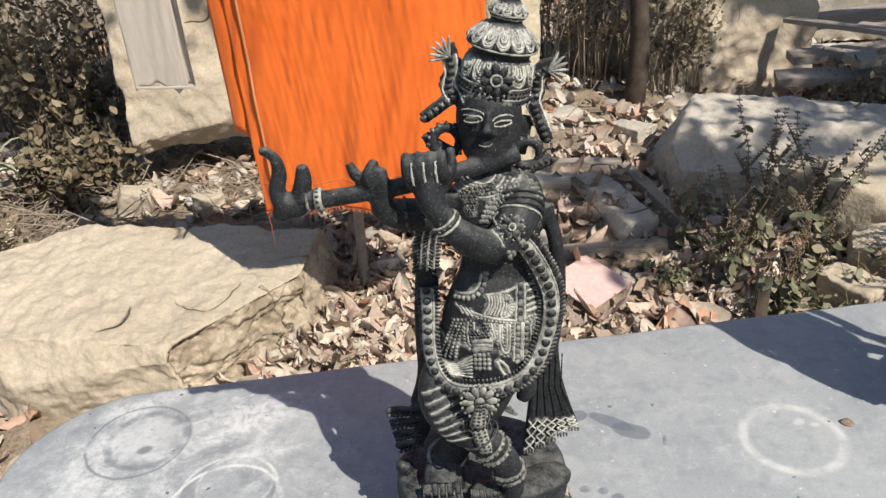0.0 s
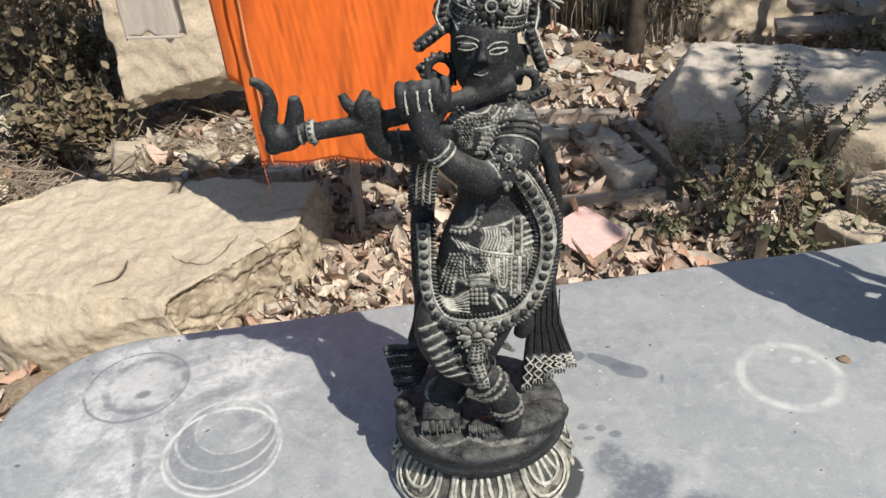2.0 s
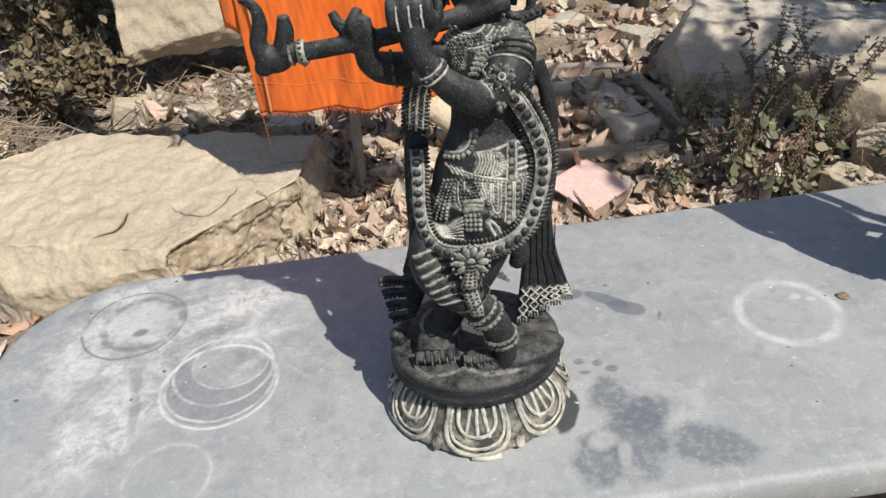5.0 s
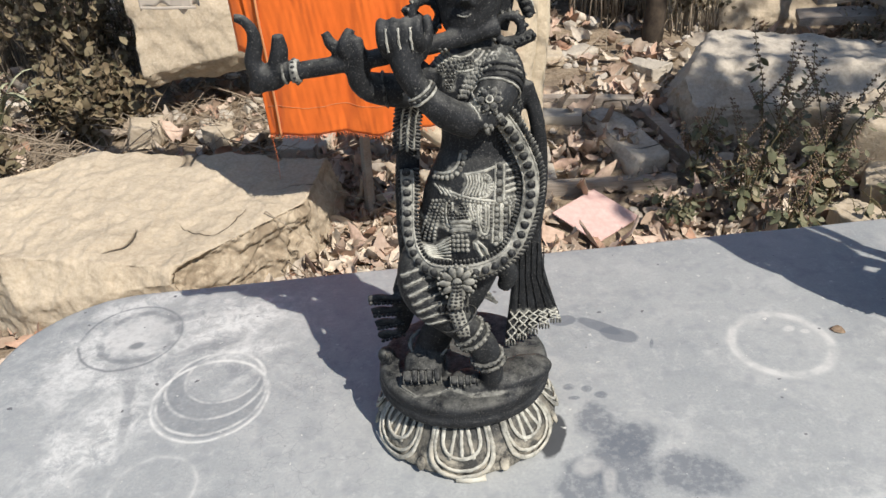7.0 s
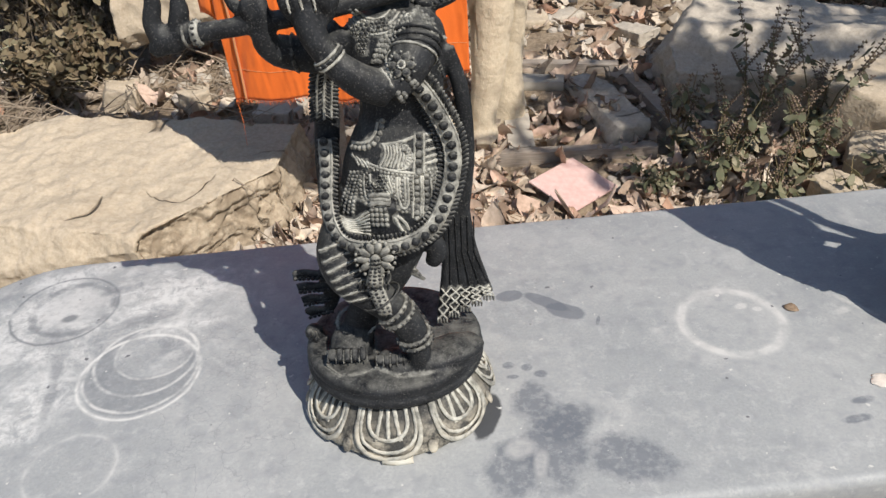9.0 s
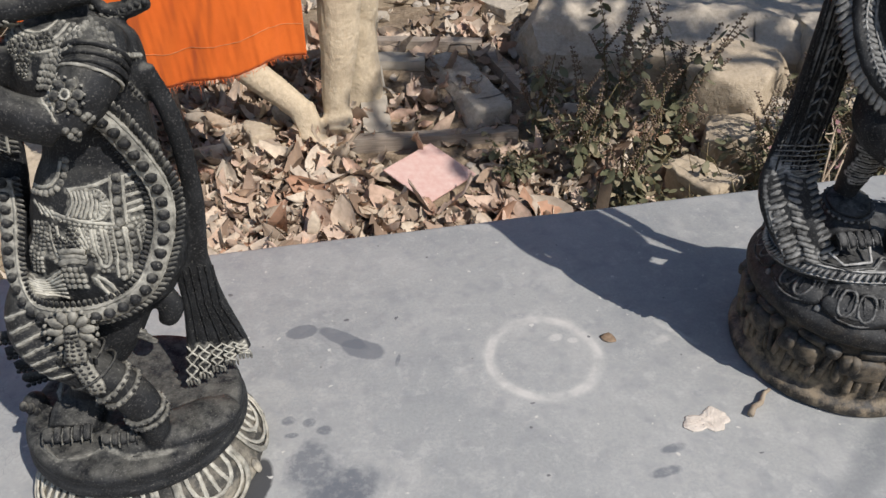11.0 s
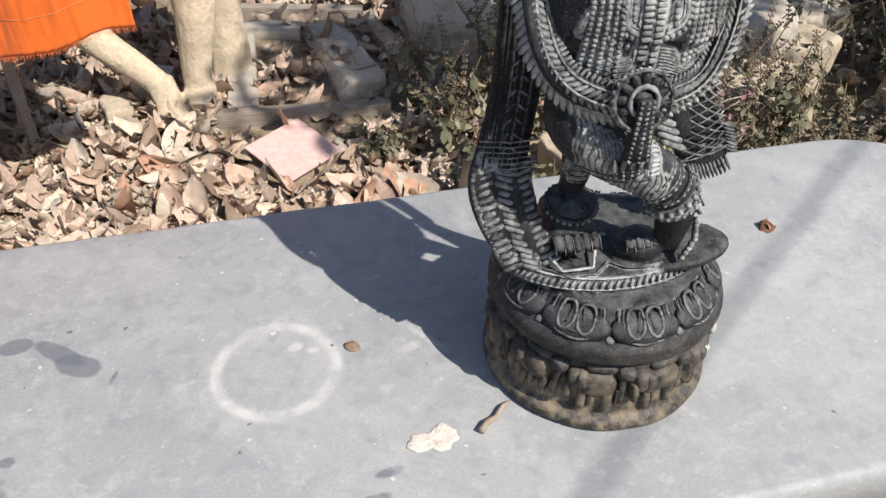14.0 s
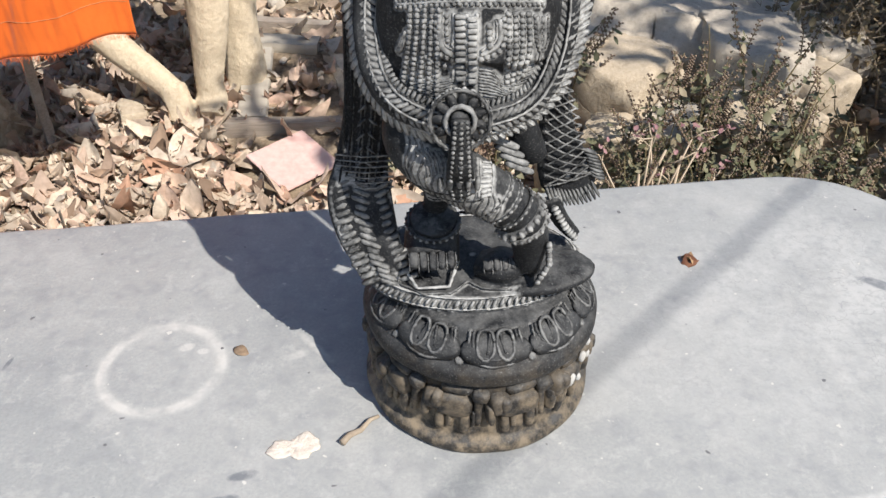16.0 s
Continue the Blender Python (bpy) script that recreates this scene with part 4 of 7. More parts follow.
def upper_ornament(s, m):
    k = m(np.array((0.0, 0.0, 1.0)))[2] - m(np.array((0.0, 0.0, 0.0)))[2]

    def P(x, y, z):
        return m(np.array((x, y, z)))

    def C(curve):
        return [(P(x, 0, z)[0], P(x, 0, z)[2]) for x, z in curve]
    # collar and necklaces
    # arm ornament
    for j in range(3):
        s.hoop(P(.0600 - .0010 * j, -.006 - .0045 * j, .4775 - .0048 * j), (.12, .75, .6), (.0236 - .0002 * j) * k, .0022 * k, .35, 0, 1.2)
    s.hoop(P(.0560, -.018, .4660), (.25, .7, .6), .0232 * k, .0012 * k, .8)
    s.hoop(P(-.0235, -.046, .4815), (-.55, 0, .83), .0140 * k, .0015 * k, .9)
    s.hoop(P(-.0195, -.0465, .4755), (-.55, 0, .83), .0145 * k, .0015 * k, .9)
    s.hoop(P(-.0215, -.0463, .4785), (-.55, 0, .83), .0140 * k, .0022 * k, .4, 14)
    s.hoop(P(-.151, -.006, .4965), (1, -.05, .1), .0105 * k, .0024 * k, .85, 14, 2.0)
    s.hoop(P(-.163, -.003, .4945), (1, -.05, .1), .0105 * k, .0018 * k, .6)
    s.hoop(P(-.062, .003, .467), (1, 0, .1), .0178 * k, .002 * k, .6)
    for i in range(3):
        x = -.0505 + .0118 * i
        s.ridge([P(x, -.0475, .523), P(x - .001, -.0475, .533), P(x - .001, -.044, .545)], [(0, -1, 0)] * 3, .0011 * k, .95, mark=False)
    # brows, eyelids, lips
    for x, z, w in ((.0145, .574, .012), (.044, .5675, .012)):
        s.ridge(*s.trail(C(arc(x, z - .004, w, .0065, 25, 155, 14)), 0.0003), .0008 * k, .9, mark=False)
        s.ridge(*s.trail(C(arc(x, z - .0062, .0095, .0036, 12, 168, 14)), 0.0003), .0008 * k, .9, mark=False)
        s.ridge(*s.trail(C(arc(x, z - .0060, .0095, .0026, 192, 348, 14)), 0.0003), .0008 * k, .9, mark=False)
    s.ridge(*s.trail(C(arc(.0255, .544, .008, .0045, 215, 325, 12)), 0.0004), .0008 * k, .7, mark=False)
    # crown ornament
    def ring(h, r, step, b, a=1.0, high=0.4):
        n = int(2 * math.pi * r / step)
        for i in range(n):
            t = 2 * math.pi * i / n
            c = m(crown_at(np.array((r * math.cos(t), r * math.sin(t), h))))
            d = crown_at(np.array((math.cos(t), math.sin(t), 0.12))) - crown_at(np.zeros(3))
            s.seed(c, (.22, 0, 1), d, b * a * k, b * k, b * 0.6 * k, 1.1, high * 0.6)
    for h, r in ((.0005, .0352), (.0075, .0372), (.0185, .0380), (.050, .0300), (.0535, .0365), (.0825, .0175), (.0855, .0193)):
        s.hoop(m(crown_at(np.array((0, 0, h)))), (.225, .0, .97), r * k, .0010 * k, .8)
    ring(.0040, .0366, .0056, .0024, 1.0, .1)
    ring(.0105, .0376, .0050, .0019, 1.2, .5)
    ring(.0150, .0378, .0056, .0022, 1.0, .2)
    ring(.1045, .0105, .004, .0017, 2.0, .6)
    first, mark = len(s.dv), len(s.marks)
    zs, rr = [q[1] for q in CROWN], [q[0] for q in CROWN]
    for z0, z1, count, fine in ((.0200, .0420, 11, .62), (.0555, .0745, 14, .60), (.0855, .0965, 10, .42)):
        lotus_ring(s, lambda z: float(np.interp(z, zs, rr)), z0, z1, count, .1, 2, fine=fine)
    for i in range(first, len(s.dv)):
        s.dv[i] = m(crown_at(s.dv[i]))
    s.marks[mark:] = [tuple(m(crown_at(np.array(q)))) for q in s.marks[mark:]]
    p, n = s.on(*C([(.0400, .6040)])[0], .0025)
    if p is not None:
        s.flower(p, n, .0165 * k, 8, .24, .1)
        s.hoop(p + n * .002, n, .0055 * k, .0014 * k, .8)
    # ear rings, plumes, straps
    s.hoop(P(-.014, .034, .534), (0, 1, -.2), .0145 * k, .0052 * k, .4, 14)
    s.hoop(P(.072, .032, .513), (0, 1, -.2), .0140 * k, .0052 * k, .4, 14)
    for path in ([(.0, .578), (-.007, .590), (-.003, .606), (-.004, .620)], [(.081, .564), (.085, .576), (.086, .590), (.094, .599)],
                 [(.002, .583), (-.018, .571), (-.036, .5595)], [(.079, .571), (.087, .548), (.095, .524)]):
        q = [(c[0], c[2]) for c in spline([(x, 0, z) for x, z in path], 8)]
        s.beads(*s.trail(C(q), -.0003), .0042 * k, .0076 * k, .62, .05)
        for o in (-1, 1):
            s.ridge(*s.trail([(x + o * .0066 * k, z + o * .003 * k) for x, z in C(q)], -.0003), .0013 * k, 1.2)
    for cx, cz, a0, a1 in ((-.004, .622, 88, 188), (.097, .599, -42, 58)):
        for t in np.linspace(a0, a1, 6):
            d = np.array((math.cos(radians(t)), 0, math.sin(radians(t))))
            s.seed(P(cx, .044, cz) + d * .011 * k, d, (0, -1, 0), .0115 * k, .0017 * k, .003 * k, .95, .9)
    s.beads([P(.068, .027, .497), P(.098, .022, .5075)], [np.array((0, -1, .2))] * 2, .0026 * k, .006 * k)
    s.beads([P(-.014, .033, .515), P(-.035, .036, .540)], [np.array((0, -1, .2))] * 2, .003 * k, .0065 * k)


def skirt_one(s):
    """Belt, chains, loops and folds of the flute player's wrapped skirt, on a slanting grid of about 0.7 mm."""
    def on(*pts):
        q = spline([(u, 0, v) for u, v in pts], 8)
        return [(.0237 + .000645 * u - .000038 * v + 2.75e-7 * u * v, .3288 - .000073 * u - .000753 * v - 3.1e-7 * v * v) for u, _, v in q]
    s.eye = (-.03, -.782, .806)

    def rid(r, *pts, lift=.0003, high=.9):
        s.ridge(*s.trail(on(*pts), lift), r, high)

    def dots(r, *pts, step=2.15, a=1.0, high=.3):
        s.beads(*s.trail(on(*pts), 0.0), r, r * step, a, .62 + .5 * high, .70)
    # belt: pleated fan, beaded strap, ribbed band
    rid(.0018, (-12, -40), (20, -46), (42, -56)), rid(.0018, (-34, -8), (0, 1), (44, 5))
    dots(.0020, (-32, -3), (0, 6), (46, 10), high=.6)
    for i in range(8):
        u = -8 + 5.2 * i
        rid(.0014, (u, -40 - .3 * i), (u + 2, -24), (u - 8 + .8 * i, -4 + .4 * i))
    for i in range(9):
        a = radians(-70 + 20 * i)
        rid(.0016, (22 + 9 * math.cos(a), -22 + 9 * math.sin(a)), (22 + 19 * math.cos(a), -22 + 19 * math.sin(a)))
    rid(.0012, (12, -42), (30, -40), (40, -22), (30, -4), (14, 0))
    dots(.0042, (50, -58), (50, -30), (50, 2), step=2.0, high=.1)
    rid(.0014, (43, -62), (43, -30), (42, 6)), rid(.0014, (58, -62), (58, -30), (58, 4))
    for v in (-60, -48, -34, -22, -12):
        rid(.0017, (60, v), (82, v - 8), (104, v - 16))
    for i in range(3):
        s.flower(*s.on(*on((66 + 12 * i, -45 - 4 * i), (67 + 12 * i, -45 - 4 * i))[0], .0008), .0042, 6)
    dots(.0019, (60, 0), (82, -8), (104, -17), high=.6)
    # chain over the belly and its shadowed hem
    dots(.0030, (-12, -80), (-16, -58), (-28, -40), (-48, -34), (-66, -36), high=.4)
    rid(.0016, (-20, -78), (-24, -60), (-34, -47), (-50, -42), (-66, -44))
    for i in range(4):
        rid(.0014, (-66 + 9 * i, -24 + 4 * i), (-58 + 9 * i, -16 + 4 * i), (-52 + 9 * i, -6 + 3 * i))
    # chains on the near thigh
    for i in range(4):
        dots(.0024, (-68 + 7 * i, 6), (-80 + 7 * i, 40), (-92 + 9 * i, 72), step=1.9, high=.3)
    # loop on the thigh
    for i, r in enumerate((.0021, .0015, .0021, .0015)):
        pts = ((-48 + 5 * i, 8), (-50 + 6 * i, 30), (-46 + 6 * i, 52 - 4 * i), (-28 + 2 * i, 64 - 6 * i))
        dots(r, *pts) if i % 2 == 0 else rid(r, *pts)
    # middle band with its clasp
    for q in ((-30, 30), (-10, 18), (-12, 34)):
        p, n = s.on(*on(q, (q[0] + 1, q[1]))[0], .001)
        if p is not None:
            s.flower(p, n, .006, 6)
    for i in range(4):
        rid(.0016, (-14 + 6 * i, 10), (-8 + 5 * i, 24), (-2 + 4 * i, 40))
    for v in (44, 52, 60):
        rid(.0030, (-34, v), (-14, v - 3), (2, v - 2), lift=.002, high=.7)
    for i in range(4):
        dots(.0026, (-30 + 8 * i, 68), (-29 + 8 * i, 92), high=.4)
    # square loop
    for i, r in enumerate((.0020, .0016, .0016)):
        e = 5 * i
        pts = ((8 + e, 12), (9 + e, 40), (14 + e, 64 - e), (26, 70 - 1.2 * e), (36 - e, 62 - e), (37 - e, 36), (36 - e, 10))
        dots(r, *pts) if i == 0 else rid(r, *pts)
    dots(.0024, (22, 18), (23, 52), high=.2)
    # straps of beads
    for u in (46, 62):
        dots(.0032, (u, 8), (u, 44), (u - 1, 80 - .5 * (u - 46)), high=.25)
        rid(.0012, (u - 6, 8), (u - 6, 44), (u - 7, 78)), rid(.0012, (u + 7, 8), (u + 7, 44), (u + 6, 74))
    # outer loop
    for i, r in enumerate((.0020, .0015, .0015)):
        e = 4 * i
        pts = ((72 + e, 6), (75 + e, 34), (82 + e * .6, 56 - e), (92, 58 - e), (97 - e, 40), (95 - e, 2))
        dots(r, *pts) if i == 0 else rid(r, *pts)
    for i in range(3):
        dots(.0022, (66 + 11 * i, -2 - 3 * i), (70 + 11 * i, 8 - 3 * i), high=.5)
    # folds that swing below the loops
    for i in range(7):
        rid(.0013, (-92 + 2 * i, 78 + 4 * i), (-66 + i, 86 + 3.2 * i), (-34, 70 + 6.5 * i))
    for i in range(4):
        rid(.0013, (10 + 3 * i, 84 + 5 * i), (24 + 2 * i, 104 + 2 * i), (44 + i, 108 + i))
    rid(.0020, (10, 78), (18, 98), (32, 112)), rid(.0020, (12, 76), (26, 88), (34, 108))
    # sash from the shoulder, rosettes on the chest, collar
    for i in range(7):
        o = 6.5 * i
        pts = ((48 - .3 * o, -268 + .5 * o), (36 - .75 * o, -240 + .35 * o), (8 - .55 * o, -208 + .2 * o), (-12 - .28 * o, -176))
        dots(.0026, *pts, high=.3) if i % 2 == 0 else rid(.0015, *pts)
    for q, r in (((-38, -228), .0075), ((-54, -226), .005), ((-20, -232), .006), ((-6, -240), .005), ((-40, -210), .006), ((-42, -196), .005)):
        p, n = s.on(*on(q, (q[0] + 1, q[1]))[0], .001)
        if p is not None:
            s.flower(p, n, r, 6)
    for i in range(5):
        r = 20 + 6.5 * i
        pts = [(-26 + 1.35 * r * math.cos(radians(a)), -266 + r * math.sin(radians(a))) for a in (10, 40, 70, 100, 130, 160)]
        dots(.0022, *pts, high=.4) if i % 2 else rid(.0013, *pts)
    for i in range(3):
        dots(.0024, (58 + 9 * i, -262 + 6 * i), (70 + 7 * i, -240 + 6 * i), (82 + 4 * i, -222), high=.4)
    # flower on the armlet, bands of the sleeve, line in the crook of the arm
    p, n = s.on(*on((33, -169), (34, -169))[0], .002)
    s.flower(p, n, .0125, 6)
    s.hoop(p + n * .003, n, .0034, .0010, .9)
    rid(.0013, (8, -196), (0, -184), (6, -170), (16, -148)), dots(.0018, (18, -190), (12, -180), (16, -160), high=.5)
    rid(.0010, (-4, -164), (10, -150), (18, -134), lift=.0002)
    # tassel at the elbow, chain of the sash behind it
    for u in (32, 40):
        dots(.0026, (u - 4, -124), (u + 2, -106), (u + 8, -98), high=.4)
    for i in range(3):
        dots(.0028, (44 + 9 * i, -148 + 4 * i), (66 + 8 * i, -116), (88 + 4 * i, -84), (100 + 2 * i, -40), high=.3)
    s.eye = None


def skirt_two(s):
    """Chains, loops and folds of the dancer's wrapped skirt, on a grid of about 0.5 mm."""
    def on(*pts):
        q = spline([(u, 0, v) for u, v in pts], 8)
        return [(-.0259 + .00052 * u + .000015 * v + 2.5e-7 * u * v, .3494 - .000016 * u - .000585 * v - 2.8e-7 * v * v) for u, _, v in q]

    def rid(r, *pts, lift=.0003, high=.8):
        s.ridge(*s.trail(on(*pts), lift), r, high)

    def dots(r, *pts, step=1.9, a=1.0, high=.3):
        s.beads(*s.trail(on(*pts), 0.0), r, r * step, a, high)
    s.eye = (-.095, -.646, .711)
    # belt above
    for i in range(4):
        rid(.0018, (-110, -196 - 12 * i), (0, -204 - 12 * i), (150, -206 - 12 * i))
        dots(.0024, (-110, -190 - 12 * i), (0, -198 - 12 * i), (150, -200 - 12 * i))
    for i in range(3):
        rid(.0018, (-84 - 5 * i, -160 + 6 * i), (-96 - 4 * i, -130), (-104 - 3 * i, -112))
    # chains at the side
    for i in range(5):
        dots(.0026, (-86 + 13 * i, -186), (-90 + 13 * i, -120), (-100 + 15 * i, -54 + 4 * i), step=1.65, high=.35)
        if i:
            rid(.0009, (-92 + 13 * i, -184), (-96 + 13 * i, -120), (-106 + 15 * i, -60 + 4 * i), high=.6)
    # loop with its smooth border
    for i, r in enumerate((.0026, .0030, .0013, .0024)):
        e = 6 * i
        pts = ((-40 + e, -176), (-40 + e, -140), (-36 + e, -112 - e), (-12, -98 - 1.6 * e))
        dots(r, *pts) if i in (0, 3) else rid(r, *pts, high=.7)
    dots(.0026, (-58, -104), (-40, -92), (-14, -86), high=.4)
    # ladder down the middle
    for u in (-10, 14, 32):
        rid(.0016, (u, -182), (u, -130), (u - 2, -60))
    for v in range(-176, -58, 11):
        s.block(s.on(*on((2, v), (3, v))[0], .0005)[0], (1, 0, 0), (0, -1, .2), .0046, .0020, .0026, .6, .3)
        s.block(s.on(*on((23, v + 4), (24, v + 4))[0], .0005)[0], (1, 0, 0), (0, -1, .2), .0040, .0022, .0026, .6, .4)
    # facing loop
    for i, r in enumerate((.0026, .0024, .0012)):
        e = 7 * i
        pts = ((80 - e, -172), (80 - e, -136), (68 - e, -112 - e), (38, -100 - e))
        dots(r, *pts) if i == 0 else rid(r, *pts, high=.7)
    dots(.0030, (54, -160), (54, -124), high=.2)
    # heavy chains
    for i in range(4):
        dots(.0030, (88 + 12 * i, -182), (88 + 12 * i, -120), (84 + 9 * i, -60 - 4 * i), step=1.7, a=.8, high=.4)
        rid(.0009, (94 + 12 * i, -180), (94 + 12 * i, -120), (89 + 9 * i, -70))
    # outer loop
    for i, r in enumerate((.0022, .0026, .0012)):
        e = 5 * i
        pts = ((134 + e, -178), (136 + e, -140), (144, -116 - e), (156 - e, -130), (158 - e, -178))
        dots(r, *pts) if i == 0 else rid(r, *pts, high=.7)
    dots(.0024, (148, -170), (149, -138))
    # strokes on the crossing thigh, ladder on the shin
    for i in range(6):
        rid(.0013, (-78 + 8 * i, 58 + i), (-62 + 7 * i, 76 + i), (-54 + 6 * i, 106 - i), high=.7)
    for i in range(8):
        rid(.0017, (40 - .5 * i, 82 + 9 * i), (56, 84 + 8 * i), high=.9)
    rid(.0014, (36, 78), (38, 112), (34, 146)), rid(.0014, (58, 82), (60, 112), (56, 146))
    # swinging folds over the hem
    for i in range(9):
        rid(.0011, (-98 + 4 * i, -56 + 3 * i), (-66 + 3 * i, -64 + 4.6 * i), (-36, -60 + 4.4 * i), (-12, -66 + 4.4 * i), high=.7)
    for i in range(9):
        rid(.0011, (34, -82 + 5.5 * i), (58, -78 + 5.5 * i), (80 + 2 * i, -56 + 3.2 * i), (112 + 3 * i, -50 + .5 * i), high=.7)
    for i in range(6):
        rid(.0011, (96 + 5 * i, -54 - 6 * i), (124 + 3 * i, -66 - 6 * i), (146, -96 - 5 * i), high=.6)
    s.eye = None


def tassel(s, a, b, r0, r1, nor=(0, -1, -0.1)):
    a, b = np.array(a), np.array(b)
    s.piece(*sweep([a + (b - a) * t for t in np.linspace(0, 1, 6)], [r0 + (r1 - r0) * t for t in np.linspace(0, 1, 6)], 10, 0.6), high=0.2 if s.worn_lit_tops else 0.5)
    for o in (-0.62, 0, 0.62):
        p = [a + (b - a) * t + np.array((o * (r0 + (r1 - r0) * t), -(r0 + (r1 - r0) * t) * 0.5 * (1 - 0.4 * abs(o)), 0)) for t in np.linspace(0, 1, 8)]
        s.beads(p, [np.array(nor)] * 8, .0023, .0047, 1, .35)


def toes(s, c, w, count, length, tilt=0.0):
    """A row of toes cut into the front of a foot."""
    for i in range(count):
        u = i - (count - 1) / 2
        r = w / count * (0.46 if i == 0 else 0.34)
        s.block(np.array(c) + np.array((u * w / count, 0.004 * abs(u) / count, tilt * u)), (0, -0.6, -0.5), (0, -0.55, 0.8), length * (0.9 if i else 0.8), r * 1.2, 0.0035, 0.8, -0.3)
    for i in range(count + 1):
        u = i - count / 2
        b = np.array(c) + np.array((u * w / count, 0.004 * abs(u) / count, tilt * u))
        s.ridge([b + np.array((0, length * .5, .004)), b + np.array((0, -length * .3, .001)), b + np.array((0, -length * .9, -.006))], [np.array((0, -.6, .8))] * 3, .0009, .5, 1.2, mark=False)


def statue_one():
    s = Sculpt()
    one = (lambda p: p)
    # pedestal
    s.mass(lathe([(.108, 0), (.116, .003), (.1195, .008), (.119, .015), (.113, .028), (.102, .045), (.090, .060), (.088, .066)], 88, lobes=22, depth=.012))
    s.mass(lathe([(.098, .062), (.108, .067), (.1115, .073), (.111, .078), (.1075, .081), (.1085, .085), (.1095, .093), (.105, .099), (.095, .1005)], 72, rx=1.0, ry=0.92))
    # skirt and legs
    s.limb([(.022, -.002, .250), (.022, -.002, .278), (.026, .0, .31)], [.052, .064, .066], 0.78, 20)
    s.limb([(-.030, -.016, .280), (-.044, -.034, .252), (-.036, -.048, .228), (-.010, -.056, .205), (.012, -.058, .182), (.026, -.058, .158), (.034, -.060, .128), (.032, -.062, .106)],
           [.028, .026, .0245, .021, .0185, .0185, .015, .012])
    s.limb([(.03, .0, .27), (.008, -.012, .21), (-.025, -.008, .155), (-.042, -.004, .115)], [.036, .026, .021, .021])
    s.limb([(-.042, .0, .114), (-.047, -.022, .114), (-.050, -.042, .106)], [.021, .0265, .025], 0.62, 16, front=(0, 0, 1), square=0.3)
    s.limb([(.0, -.055, .100), (.045, -.05, .1035), (.085, -.035, .104), (.103, -.02, .102)], [.020, .024, .024, .014], 0.42, 16, front=(0, 0, 1), square=0.35)
    s.blob((.004, -.054, .106), (.022, .016, .012))
    # shawl, falling on both sides
    s.limb([(-.030, .03, .455), (-.042, .034, .42), (-.0465, .032, .378), (-.052, .024, .334), (-.057, .024, .28), (-.062, .026, .232), (-.072, .028, .185)], [.012, .0135, .0145, .014, .012, .0095, .013], 0.55)
    for i in range(4):
        z = .186 - .017 * i
        s.limb([(-.060, .024, .190 - .006 * i), (-.078, .018, z - .004), (-.098 - .002 * (i % 2), .016, z + .001 - .002 * i), (-.114 + .003 * i, .014, z - .003 * i)], [.009, .0072, .0066, .0075], 0.8, 10)
    s.blob((-.098, .0, .108), (.012, .012, .012))
    for i in range(5):
        s.limb([(.072 + .006 * i, .014, .29), (.074 + .007 * i, .016, .22), (.069 + .0115 * i, .014, .165), (.062 + .0145 * i, .006, .118 + .008 * i)], [.0058, .0060, .0066, .0074], 1.2, 10)
    s.limb([(.088, .012, .46), (.100, .014, .41), (.103, .014, .34), (.096, .014, .27)], [.008, .009, .009, .008], 0.8, 10)
    # knot of cloth behind the knees
    s.limb([(.05, .0, .25), (.062, -.004, .225), (.055, -.004, .205)], [.012, .013, .009], 0.8, 10)
    upper_masses(s, one)
    s.fuse(0.0025, 3)
    # ornament
    upper_ornament(s, one)
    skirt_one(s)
    g = [(-.0475, .012, .366), (-.0485, .0, .338), (-.050, -.020, .309), (-.0445, -.038, .288), (-.029, -.056, .276), (-.001, -.066, .2755), (.034, -.064, .278), (.061, -.053, .289),
         (.0755, -.042, .311), (.085, -.032, .338), (.087, -.027, .370), (.0775, -.027, .402), (.064, -.027, .429), (.052, -.029, .446)]
    garland(s, g, 1)
    garland(s, [(-.034, .018, .450), (-.042, .022, .42), (-.0465, .020, .388)], 1, .0085, herring=True)
    s.beads(*s.trail([(.078 + .010 * math.sin(2.8 * t), .452 - .115 * t) for t in np.linspace(0, 1, 24)]), .0024, .0052)
    s.flower((.000, -.077, .2680), (0, -1, .15), .0200, 10, .3, .7)
    tassel(s, (.001, -.080, .270), (-.004, -.079, .236), .0050, .0100)
    s.fringe([np.array((-.020, -.077, .236)), np.array((.010, -.077, .234))], [np.array((0, -1, 0))] * 2, .006, .0018, .0042, -1, .7, 0)
    tassel(s, (-.004, -.076, .230), (.004, -.079, .196), .009, .008)
    # gilded end of the belt between the legs
    for i in range(4):
        s.block((.026 + .0035 * i, -.022, .222 - .006 * i), (.7, 0, -.5), (.2, -.9, .3), .013, .0020, .004, .9, .7)
    # anklets, folds over the crossing leg
    for (x, y, z), ax, r in (((.010, -.058, .184), (.6, 0, -.8), .0195), ((.0165, -.058, .175), (.55, 0, -.83), .0195), ((.030, -.059, .146), (.25, 0, -1), .0185), ((.0325, -.0595, .138), (.2, 0, -1), .0178)):
        s.hoop((x, y, z), ax, r, .0026, .65, 20)
    for i in range(6):
        q = np.array((-.046 + .009 * i, -.032 - .006 * i, .256 - .0100 * i))
        s.hoop(q, (.45, -.1, -.88), .0262 - .0006 * i, .0013, .45)
    for i in range(7):
        s.ridge(*s.trail([(-.064 + .004 * i + .034 * t, .262 - .0095 * i + .010 * math.sin(2.2 * t)) for t in np.linspace(0, 1, 12)], .0004), .0013, .9)
